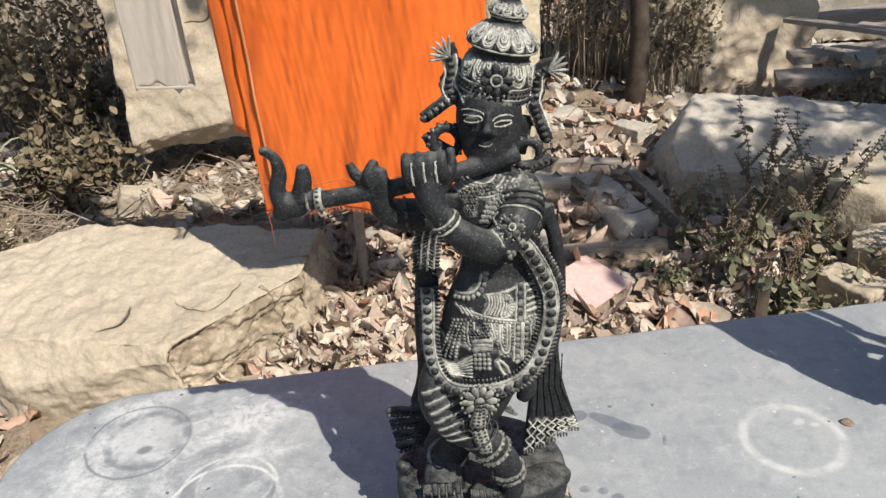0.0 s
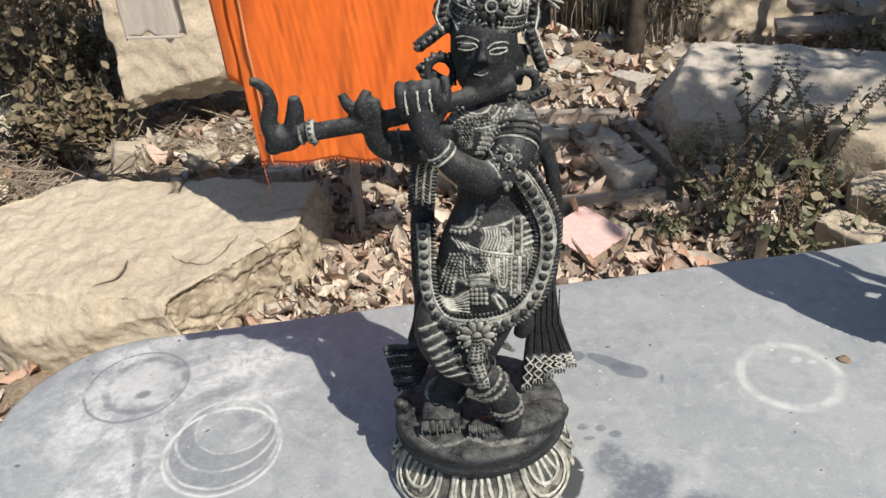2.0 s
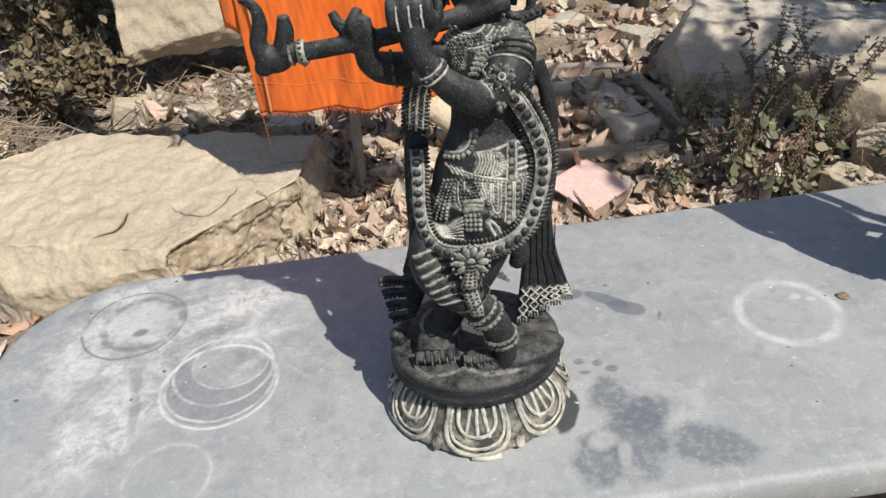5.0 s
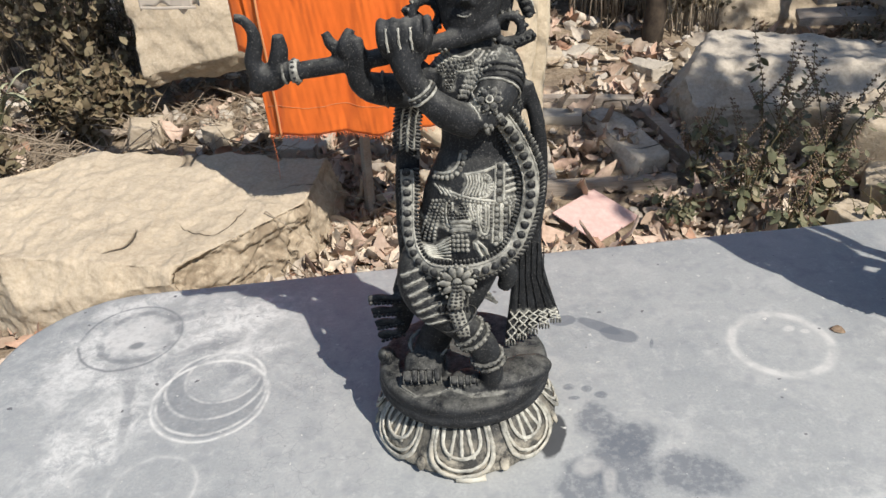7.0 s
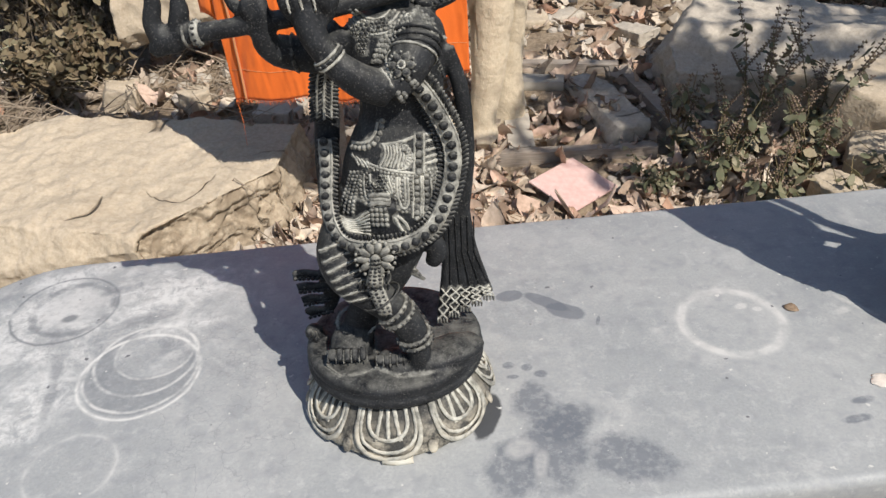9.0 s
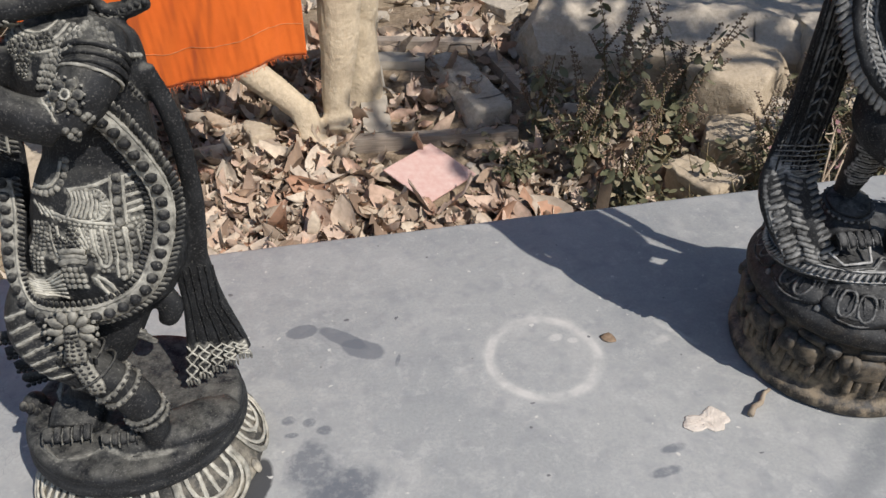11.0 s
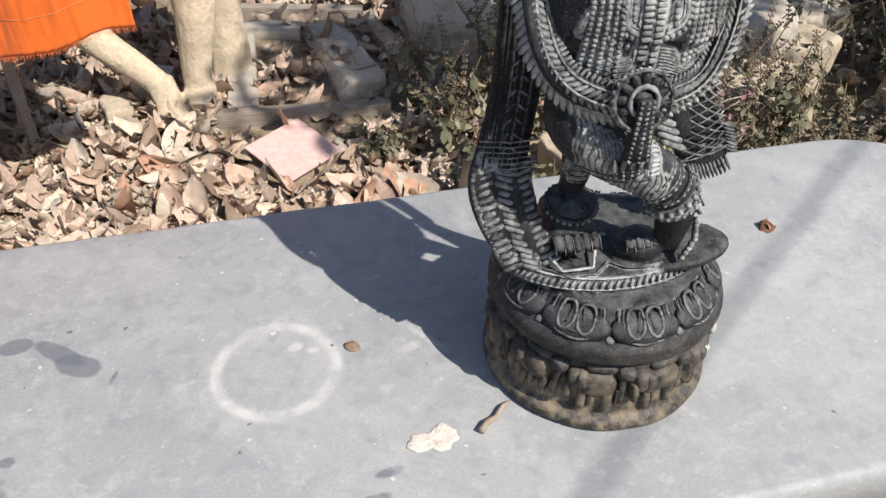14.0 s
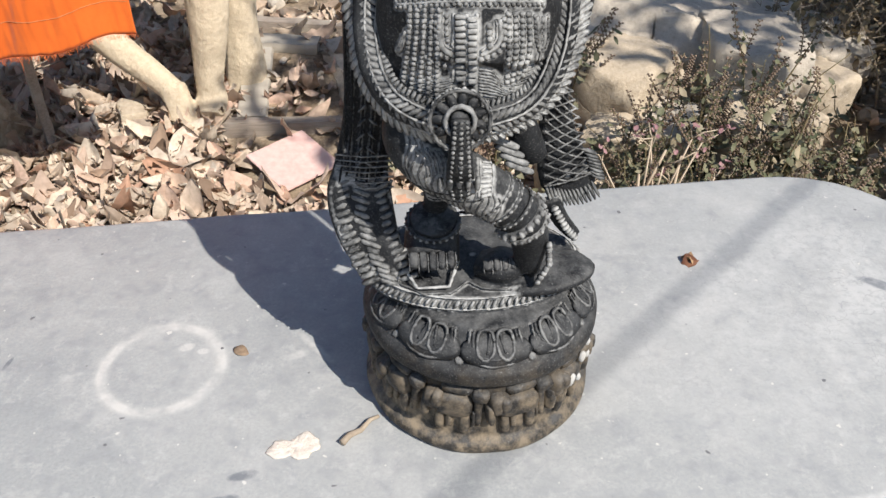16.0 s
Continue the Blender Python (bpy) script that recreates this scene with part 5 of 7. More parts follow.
    s.hoop((-.042, -.008, .129), (0, -.3, 1), .0235, .0026, .85, 18)
    toes(s, (-.051, -.055, .116), .046, 5, .009)
    toes(s, (.0, -.066, .115), .032, 4, .007)
    s.ridge([np.array((-.079, -.03, .102)), np.array((-.078, -.055, .101)), np.array((-.06, -.072, .1005)), np.array((-.036, -.072, .1005)), np.array((-.018, -.062, .101)),
             np.array((.01, -.080, .1005)), np.array((.04, -.078, .1005)), np.array((.078, -.060, .101))], [np.array((0, -.3, 1))] * 8, .0012, .6)
    s.ridge([np.array((.012, -.078, .1005)), np.array((.05, -.070, .1025)), np.array((.085, -.052, .1025))], [np.array((0, -.3, 1))] * 3, .0016, .5)
    # shawl ends
    for i in range(4):
        z = .186 - .017 * i
        s.beads([np.array((-.074, .010, z - .004)), np.array((-.110 + .003 * i, .007, z - .003 * i))], [np.array((0, -1, .2))] * 2, .0022, .0052, 1.2, .3)
    for i in range(5):
        a, b = np.array((.0695 + .0115 * i, .005, .162)), np.array((.062 + .0145 * i, -.003, .120 + .008 * i))
        for j in range(3):
            for o in (-1, 1):
                t0, t1 = j / 3, (j + 1) / 3
                s.ridge([a + (b - a) * t0 + np.array((o * .006, 0, 0)), a + (b - a) * (t0 + t1) / 2 + np.array((0, -.0015, 0)), a + (b - a) * t1 - np.array((o * .006, 0, 0))],
                        [np.array((0, -1, 0))] * 3, .001, .95)
        for o in (-.0055, -.002, .002, .0055):
            s.seed(b + np.array((o, .003, -.004)), (o * 8, 0, -1), (0, -1, 0), .0058, .0014, .002, .95, .8)
        s.ridge([np.array((.0785 + .007 * i, .008, .26)), np.array((.0775 + .007 * i, .0085, .21)), np.array((.075 + .0115 * i, .006, .165))], [np.array((0, -1, 0))] * 3, .0008, .3, mark=False)
    for i in range(5):
        s.seed((-.099 + .004 * (i % 2), -.006 - .012 * i * .3, .100 + .006 * i), (0, 0, 1), (-.4, -.8, .2), .006, .004, .004)
    # lotus
    lotus_ring(s, lambda z: np.interp(z, [0, .008, .015, .028, .045, .060, .07], [.119, .1215, .1205, .1145, .103, .091, .089]), .004, .066, 7, -math.pi / 2 - .08, fine=1.55)
    s.piece(*sweep([(-.018, -.121, .0035), (.0, -.1235, .0035), (.019, -.121, .0035)], .0045, 8, 0.9), high=1.0)
    ob = s.object("flute_player_statue", STATUE_ONE)
    ob.location = (0.093, 0.805, SLAB_TOP)
    return tagged(ob, "black carved stone flute player statue on a chalky lotus base", "statue")


def statue_two():
    # carved with relief shade painted in along with the wear
    s = Sculpt(True)
    up = (lambda p: np.array((-.047, -.012, .093)) + p * 1.12)
    # pedestal: drum, lotus cushion, oval plate
    s.mass(lathe([(.122, 0), (.1285, .003), (.130, .010), (.128, .016), (.1190, .022), (.1165, .098), (.1215, .103), (.1275, .107), (.1290, .114), (.1280, .121), (.1245, .126),
                  (.1195, .131), (.112, .140), (.102, .149), (.095, .158)], 88, (.004, .014), depth=.008, lobes=10))
    s.mass(lathe([(.098, .150), (.109, .156), (.113, .163), (.1115, .171), (.107, .1765)], 72, (-.007, .012), 1.03, 0.64))
    s.limb([(.02, -.030, .174), (.060, -.030, .181), (.090, -.022, .184), (.108, -.010, .184)], [.024, .030, .028, .016], 0.26, 16, front=(0, 0, 1), square=0.4)
    # feet and legs
    s.limb([(-.048, .036, .20), (-.050, .010, .198), (-.052, -.014, .187)], [.027, .029, .029], 0.95, 16, front=(0, 0, 1), square=0.4)
    s.limb([(-.050, .022, .205), (-.047, .022, .228), (-.044, .020, .250), (-.043, .012, .29), (-.04, .0, .36)], [.024, .0135, .0145, .020, .034])
    s.limb([(-.046, -.006, .385), (-.070, -.026, .352), (-.056, -.044, .333), (-.024, -.052, .314), (.006, -.054, .294), (.030, -.046, .266), (.042, -.036, .232), (.044, -.030, .192)],
           [.034, .028, .027, .026, .0235, .0215, .019, .013])
    s.limb([(-.002, -.012, .184), (.018, -.022, .190), (.036, -.022, .189)], [.018, .023, .019], 0.6, 14, front=(0, 0, 1), square=0.3)
    # skirt
    s.limb([(-.026, -.006, .366), (-.025, -.004, .40), (-.023, -.002, .45), (-.020, .0, .50)], [.060, .076, .076, .068], 0.72, 20)
    # shawl and side pieces
    s.limb([(-.088, .03, .60), (-.103, .032, .50), (-.104, .034, .42), (-.108, .034, .34), (-.118, .028, .285), (-.122, .016, .255), (-.116, .0, .225), (-.104, -.014, .195), (-.092, -.022, .176)],
           [.018, .022, .025, .0255, .027, .033, .032, .026, .017], 0.36)
    s.limb([(.058, .02, .40), (.066, .018, .345), (.074, .018, .30), (.088, .018, .265), (.092, .018, .245)], [.012, .016, .024, .030, .018], 0.22)
    s.limb([(.070, .012, .245), (.085, .016, .215), (.103, .022, .190)], [.010, .0095, .008], 0.7, 10)
    s.limb([(.060, .012, .62), (.078, .014, .54), (.080, .014, .47), (.072, .014, .39)], [.009, .011, .011, .010], 0.8, 10)
    s.limb([(.02, .0, .36), (.035, .0, .33), (.05, .002, .30)], [.018, .016, .012], 0.8, 10)
    upper_masses(s, up)
    s.fuse(0.0025, 3)
    upper_ornament(s, up)
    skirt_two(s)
    g = [(-.098, .016, .50), (-.105, .004, .455), (-.104, -.020, .424), (-.097, -.037, .405), (-.083, -.052, .3915), (-.060, -.062, .383), (-.034, -.067, .380), (-.004, -.062, .381), (.022, -.052, .3855),
         (.040, -.041, .399), (.052, -.031, .425), (.056, -.022, .46), (.053, -.014, .50)]
    p, n = garland(s, g, 1, .0125, herring=True)
    t = np.gradient(p, axis=0)
    away = np.cross(n, t / np.linalg.norm(t, axis=1)[:, None])
    s.fringe(p - away * .0125 + np.array((0, .002, 0)), n, .0100, .0034, .0066, -1, .9, .8)
    s.fringe(p - away * .0125 + np.array((0, -.001, 0)), n, .0090, .0010, .0066, -1, 1.4, .8)
    s.flower((-.034, -.078, .3900), (0, -1, .25), .0235, 11, .35, -.5)
    s.hoop((-.034, -.083, .3905), (0, 1, -.25), .0120, .0022, .85)
    s.hoop((-.034, -.081, .3900), (0, 1, -.25), .0245, .0016, .6, 26)
    tassel(s, (-.034, -.088, .394), (-.033, -.084, .338), .0075, .0125)
    for o in (-.016, -.008, 0, .008, .016):
        s.seed((-.033 + o, -.080, .332 - abs(o) * .2), (o, 0, .3), (0, -1, 0), .008, .003, .003, .6, .2)
    tassel(s, (-.033, -.074, .330), (-.031, -.073, .312), .012, .010)
    # gilded end of the belt
    for i in range(4):
        s.block((.012 + .005 * i, -.030, .338 - .009 * i), (.8, 0, -.35), (.2, -.9, .3), .016, .0032, .004, .7, .3)
    # pattern on the thigh, bands on the shin
    for i in range(15):
        s.ridge(*s.trail([(-.076 + .0056 * i + .0025 * math.sin(9 * t), .366 - .0040 * i - .052 * t) for t in np.linspace(0, 1, 12)], .0003), .0010, .55)
    for i in range(9):
        s.ridge(*s.trail([(-.072 + .058 * t, .318 - .0075 * i - .004 * math.sin(3 * t)) for t in np.linspace(0, 1, 14)], .0003), .0010, .4)
    for i in range(3):
        s.hoop((.000 + .010 * i, -.054, .299 - .0080 * i), (.7, 0, -.7), .0232 - .0006 * i, .0016, .5, 22)
    s.hoop((.0285, -.047, .268), (.62, 0, -.78), .0228, .0042, .6, 18)
    s.hoop((.0360, -.043, .254), (.5, 0, -.87), .0212, .0028, .75, 20)
    for q in (np.array((.058, -.052, .236)),):
        s.beads([q, q + np.array((.002, -.002, -.022)), q + np.array((-.008, -.004, -.042))], [np.array((.5, -.8, 0))] * 3, .0034, .0058, 1.2, .5)
    # dusty anklet and toes
    s.seed((-.049, .006, .2290), (1, 0, 0), (0, -.25, 1), .0250, .0250, .003, .9, -.2)
    s.hoop((-.049, .006, .2265), (0, -.25, 1), .0255, .0026, .5, 26)
    s.ridge([np.array((-.080, .010, .196)), np.array((-.080, -.020, .189)), np.array((-.068, -.045, .182)), np.array((-.036, -.045, .182)), np.array((-.024, -.014, .190))], [np.array((0, -.5, 1))] * 5, .0016, .9)
    toes(s, (-.052, -.034, .207), .046, 5, .011)
    toes(s, (.016, -.036, .200), .034, 4, .008)
    s.ridge([np.array((-.088, -.008, .179)), np.array((-.086, -.032, .1785)), np.array((-.062, -.050, .178)), np.array((-.034, -.050, .178)), np.array((-.016, -.034, .179)),
             np.array((-.002, -.046, .179)), np.array((.025, -.050, .179)), np.array((.056, -.042, .180))], [np.array((0, -.3, 1))] * 8, .0014, .5)
    # rope edge of the plate
    for i in range(96):
        a = 2 * math.pi * i / 96
        c = np.array((-.007 + .1155 * math.cos(a), .012 + .0725 * math.sin(a), .1705))
        d = np.array((math.cos(a), math.sin(a), .5))
        s.seed(c, (-.45 * math.sin(a), .45 * math.cos(a), 1), d, .0054, .0019, .0028, .7, .5)
    for z, r in ((.1765, .1105), (.1645, .1155)):
        ring = [np.array((-.007 + r * math.cos(t), .012 + r * .635 * math.sin(t), z)) for t in np.linspace(0, 2 * math.pi, 90)]
        s.ridge(ring, [np.array((0, 0, 1))] * 90, .0014, .9)
    # shawl relief
    q = spline([(-.104, .024, .46), (-.108, .022, .36), (-.116, .016, .29), (-.122, .004, .255), (-.117, -.012, .225), (-.106, -.024, .197), (-.096, -.031, .178)], 10)
    nn = np.array([(-.2, -1, .1)] * len(q))
    low = q[:, 2] < .272
    steps = even(q[low], .0078)
    for i, c in enumerate(steps):
        for o, tilt in ((-.021, .5), (-.002, -.35), (.017, .5)):
            s.block(c + np.array((o + .004, .002 + .2 * abs(o), .004 * (o > 0))), (1, .1, tilt), (-.2, -1, .1), .0074 + .002 * (i % 3), .0028, .0050, .5, .10, .6)
    for o in (-.030, -.0115, .0075, .026):
        s.ridge(steps + np.array((o + .004, .004 + .15 * abs(o), 0)), [np.array((-.2, -1, .1))] * len(steps), .0017, .6)
    high = q[:, 2] > .268
    for o in (-.021, -.015, -.005, .005, .015, .021):
        s.ridge(q[high] + np.array((o, .001 + .1 * abs(o), 0)), nn[high], .0012, .3)
    for i in range(12):
        z = .45 - .0145 * i
        c = np.array((np.interp(z, q[::-1, 2], q[::-1, 0]), np.interp(z, q[::-1, 2], q[::-1, 1]) - .001, z))
        for o in (-1, 1):
            s.seed(c + np.array((o * .0055, 0, 0)), (o, 0, -1), (0, -1, 0), .0062, .0014, .002, .6, .25)
    for i in range(7):
        z = .30 - .006 * i
        s.ridge([np.array((-.143, .020, z)), np.array((-.115, .007, z + .004)), np.array((-.088, .012, z + .002))], [np.array((0, -1, 0))] * 3, .001, .7)
    # net of the right-hand tail and its tassels
    a0, b0, a1, b1 = np.array((.052, .012, .385)), np.array((.080, .012, .365)), np.array((.062, .010, .262)), np.array((.110, .012, .275))
    for i in range(11):
        t = i / 10
        for m0, m1 in ((0.0, 1.0), (1.0, 0.0)):
            pts = []
            for w in np.linspace(0, 1, 6):
                v = min(1.0, max(0.0, t + 0.22 * (w * (m1 - m0) + m0 - 0.5)))
                lft, rgt = a0 + (a1 - a0) * v, b0 + (b1 - b0) * v
                pts.append(lft + (rgt - lft) * w + np.array((0, -.004 * math.sin(math.pi * w), 0)))
            s.ridge(pts, [np.array((0, -1, 0))] * 6, .001, .6)
    for i in range(13):
        t = i / 12
        c = a1 + (b1 - a1) * t + np.array((.006, .003, -.012 - .012 * math.sin(2.2 * t)))
        s.seed(c, (.35 + .2 * t, 0, -1), (0, -1, 0), .013, .0019, .003, .6, .05)
    for i in range(8):
        t = i / 7
        c = np.array((.104, .012, .30)) + t * np.array((.012, 0, -.03))
        s.seed(c, (1, 0, -.4), (0, -1, 0), .009, .0018, .003, .6, .05)
    s.beads([np.array((.074, .004, .238)), np.array((.088, .007, .212)), np.array((.102, .014, .192))], [np.array((0, -1, .3))] * 3, .0045, .0062, .5, .8)
    # lotus cushion and beasts round the drum
    first, mark = len(s.dv), len(s.marks)
    lotus_ring(s, lambda z: np.interp(z, [.12, .126, .131, .140, .149, .158], [.129, .1255, .1205, .113, .103, .096]), .1275, .157, 10, -math.pi / 2 + .02, 2, True)
    for i in range(first, len(s.dv)):
        s.dv[i] = s.dv[i] + np.array((.004, .014, 0))
    s.marks[mark:] = [tuple(np.array(q) + np.array((.004, .014, 0))) for q in s.marks[mark:]]
    count = 11
    for i in range(count):
        a = 2 * math.pi * i / count - 1.9
        rot = np.array(((-math.sin(a), math.cos(a), 0), (math.cos(a), math.sin(a), 0), (0, 0, 1)))
        def put(u, z, ru, rz, h, out=0.0, hi=0.35):
            s.block(np.array((.004, .014, .004 + z * 1.38)) + (.1165 + out) * rot[1] + rot[0] * u, rot[0] + np.array((0, 0, .12 * math.sin(i * 2.3))), rot[1], ru * 1.05, rz * 1.30, h * 1.1, .2, hi - .75, .6)
        w = 1 + .12 * math.sin(i * 1.7)
        put(0, .047, .020 * w, .012, .010), put(-.021, .051, .010, .010, .011), put(-.030, .040, .004, .012, .008)
        put(-.014, .029, .0050, .013, .008), put(-.004, .030, .004, .010, .006), put(.013 * w, .029, .0055, .013, .008), put(-.016, .053, .006, .008, .012, .002)
        put(.026, .045, .004, .022, .006, -.002), put(.028, .060, .009, .005, .007), put(.003, .0635, .016, .004, .006), put(.022, .034, .002, .010, .005)
    # lime splashes on the drum
    for a, z, r in ((-.62, .088, .0055), (-.78, .070, .0065), (-.66, .062, .004), (-.50, .080, .0045), (-.56, .105, .004)):
        d = np.array((math.cos(a), math.sin(a), 0))
        s.seed(np.array((.004, .014, z)) + d * .126, (0, 0, 1), d, r * 1.4, r, .004, 3.0, 5.0)
    ob = s.object("dancing_figure_statue", STATUE_TWO, 0.006)
    ob.location = (0.925, 0.868, SLAB_TOP)
    return tagged(ob, "black carved stone deity statue on a muddy elephant and lotus base", "statue")


STATUE_ONE = statue_material("black_schist_chalky", (0.0145, 0.0158, 0.0175), (0.54, 0.535, 0.47), (0.50, 0.46, 0.37), 0.060)
STATUE_TWO = statue_material("black_schist_muddy", (0.0145, 0.0158, 0.0175), (0.45, 0.46, 0.45), (0.27, 0.22, 0.155), 0.135)
statue_one()
statue_two()


# ---- leaves, twigs and weeds ----
def leaf_cloud(name, places, sizes, yaws, pitches, rolls, curl, material, seed=0, width=0.45, parent=None, nl=5, nu=3, ragged=0.14):
    """Many leaves as one mesh: each a pointed blade, curled along and across."""
    rnd = np.random.RandomState(seed)
    n = len(places)
    s = np.linspace(0, 1, nl)
    half = width * np.sin(np.pi * np.clip(s * 0.93 + 0.035, 0, 1)) ** 0.8
    u = np.linspace(-1, 1, nu)
    c1, c2 = curl * rnd.uniform(-0.3, 1.0, n), curl * rnd.uniform(-0.6, 1.0, n)
    x = (s[None, :, None] - 0.5) + 0 * u[None, None, :] * np.ones((n, 1, 1))
    y = half[None, :, None] * u[None, None, :] * rnd.uniform(0.75, 1.2, n)[:, None, None]
    z = c1[:, None, None] * (2 * s[None, :, None] - 1) ** 2 * 0.5 + c2[:, None, None] * (np.abs(u) if nu == 3 else u * u * 1.3)[None, None, :] * half[None, :, None] * 0.8
    z = z + curl * ragged * rnd.uniform(-1, 1, (n, nl, nu))
    p = np.stack([x, y, z], -1).reshape(n, -1, 3) * np.asarray(sizes)[:, None, None]
    def rot(a, i, j):
        m = np.tile(np.eye(3), (n, 1, 1))
        m[:, i, i], m[:, j, j], m[:, i, j], m[:, j, i] = np.cos(a), np.cos(a), -np.sin(a), np.sin(a)
        return m
    R = rot(yaws, 0, 1) @ rot(pitches, 2, 0) @ rot(rolls, 1, 2)
    p = np.einsum("nij,nkj->nki", R, p) + np.asarray(places)[:, None, :]
    k = nl * nu
    quad = np.array([(i * nu + j, i * nu + j + 1, (i + 1) * nu + j + 1, (i + 1) * nu + j) for i in range(nl - 1) for j in range(nu - 1)])
    faces = (quad[None] + (np.arange(n) * k)[:, None, None]).reshape(-1, 4)
    me = bpy.data.meshes.new(name)
    me.vertices.add(n * k)
    me.vertices.foreach_set("co", p.ravel())
    me.loops.add(faces.size)
    me.loops.foreach_set("vertex_index", faces.ravel())
    me.polygons.add(len(faces))
    me.polygons.foreach_set("loop_start", np.arange(len(faces)) * 4)
    me.polygons.foreach_set("use_smooth", np.ones(len(faces), bool))
    me.update(calc_edges=True)
    me.materials.append(material)
    ob = new(name, me)
    if parent:
        ob.parent = parent
    return ob


def tubes(name, paths, material, parent=None, n=5):
    """Many thin stems as one mesh; each path is (points, radius at the foot, radius at the tip)."""
    V, F, c = [], [], 0
    for pts, r0, r1 in paths:
        pts = np.array(pts)
        v, f = sweep(pts, np.linspace(r0, r1, len(pts)), n)
        V.append(v)
        F += [tuple(i + c for i in g) for g in f]
        c += len(v)
    return mesh_object(name, np.vstack(V).tolist(), F, material, parent)


rs = np.random.RandomState(7)


def scatter(count, x0, x1, y0, y1):
    x, y = rs.uniform(x0, x1, count), rs.uniform(y0, y1, count)
    z = np.array([ground_height(a, b) for a, b in zip(x, y)])
    return np.stack([x, y, z], 1)


def litter():
    near = scatter(6500, -0.55, 1.5, 1.2, 3.2)
    wide = scatter(5200, -3.2, 4.2, 1.3, 6.5)
    p = np.vstack([near, wide])
    # keep the tile and the floor of the frame clear
    keep = (np.hypot(p[:, 0] - 0.555, p[:, 1] - 2.315) > 0.165) & ~((abs(p[:, 0] - 0.64) < 0.34) & (abs(p[:, 1] - 2.79) < 0.37) & (rs.uniform(size=len(p)) < 0.86))
    p = p[keep]
    p[:, 2] += rs.uniform(0.004, 0.035, len(p))
    size = np.clip(rs.lognormal(-2.62, 0.46, len(p)), 0.025, 0.20)
    ob = leaf_cloud("leaf_litter", p, size, rs.uniform(0, 6.28, len(p)), rs.normal(0, 0.38, len(p)), rs.normal(0, 0.6, len(p)), 1.0, LITTER, 3, 0.22, None, 8, 5, 0.10)
    tagged(ob, "thick litter of curled dry brown and tan leaves", "dry leaves", kind="stuff")


litter()


def twigs():
    paths = []
    for x, y, z in np.vstack([scatter(260, -2.6, -0.2, 2.2, 5.5), scatter(420, -2.0, -0.4, 2.7, 3.7), scatter(160, -0.4, 3.5, 1.4, 5.0)]):
        if math.hypot(x - 0.555, y - 2.315) < 0.42:
            continue
        a, n = rs.uniform(0, 6.28), rs.uniform(0.08, 0.4)
        d = np.array((math.cos(a), math.sin(a), rs.uniform(-0.05, 0.5)))
        b = np.array((x, y, z + 0.015))
        bend = rs.normal(0, 0.05, 3)
        paths.append(([b, b + d * n * 0.35 + bend * 0.6, b + d * n * 0.7 + bend, b + d * n], rs.uniform(0.0018, 0.006), 0.001))
    tagged(tubes("fallen_twigs", paths, TWIG), "dry grey twigs and stalks lying among the leaves", "twigs", kind="stuff")


twigs()


def rubble():
    V, F, c = [], [], 0
    spots = [(0.25, 1.0, 2.6, 3.2, 50, 0.03), (0.1, 1.6, 3.35, 4.3, 70, 0.06), (1.8, 4.2, 4.0, 7.0, 420, 0.13), (-2.5, -0.3, 2.6, 4.2, 110, 0.06), (-0.3, 1.4, 1.4, 2.5, 60, 0.03), (1.4, 3.0, 1.8, 3.2, 80, 0.07)]
    for x0, x1, y0, y1, count, size in spots:
        for x, y, z in scatter(count, x0, x1, y0, y1):
            r = size * rs.uniform(0.25, 1.0)
            v = BALL[0] * np.array((1, rs.uniform(0.5, 0.9), rs.uniform(0.35, 0.7)))
            for _ in range(5):
                d = rs.normal(size=3)
                d /= np.linalg.norm(d)
                over = np.clip(v @ d - rs.uniform(0.3, 0.6), 0, None)
                v = v - over[:, None] * d
            a = rs.uniform(0, 6.28)
            R = np.array(((math.cos(a), -math.sin(a), 0), (math.sin(a), math.cos(a), 0), (0, 0, 1)))
            V.append(v @ R.T * r + np.array((x, y, z + r * 0.25)))
            F.append(BALL[1] + c)
            c += len(v)
    ob = mesh_object("rubble", np.vstack(V).tolist(), np.vstack(F).tolist(), RUBBLE, smooth=False)
    tagged(ob, "broken pale limestone chips scattered over the ground", "rubble", kind="stuff")


def rubble_material():
    k = Mat("limestone_chips", 0.93, spec=0.15)
    c = k.ramp(k.island(), [(0.0, (0.30, 0.26, 0.21)), (0.4, (0.50, 0.45, 0.37)), (0.7, (0.40, 0.37, 0.33)), (1.0, (0.62, 0.57, 0.49))])
    c = k.mix(k.maths("MULTIPLY", k.grey(k.noise(24, 5), 0.45, 0.7), 0.5), c, (0.24, 0.2, 0.155))
    return k.colour(c).bump(k.noise(60, 4), 0.6, 0.005).m


RUBBLE = rubble_material()
rubble()


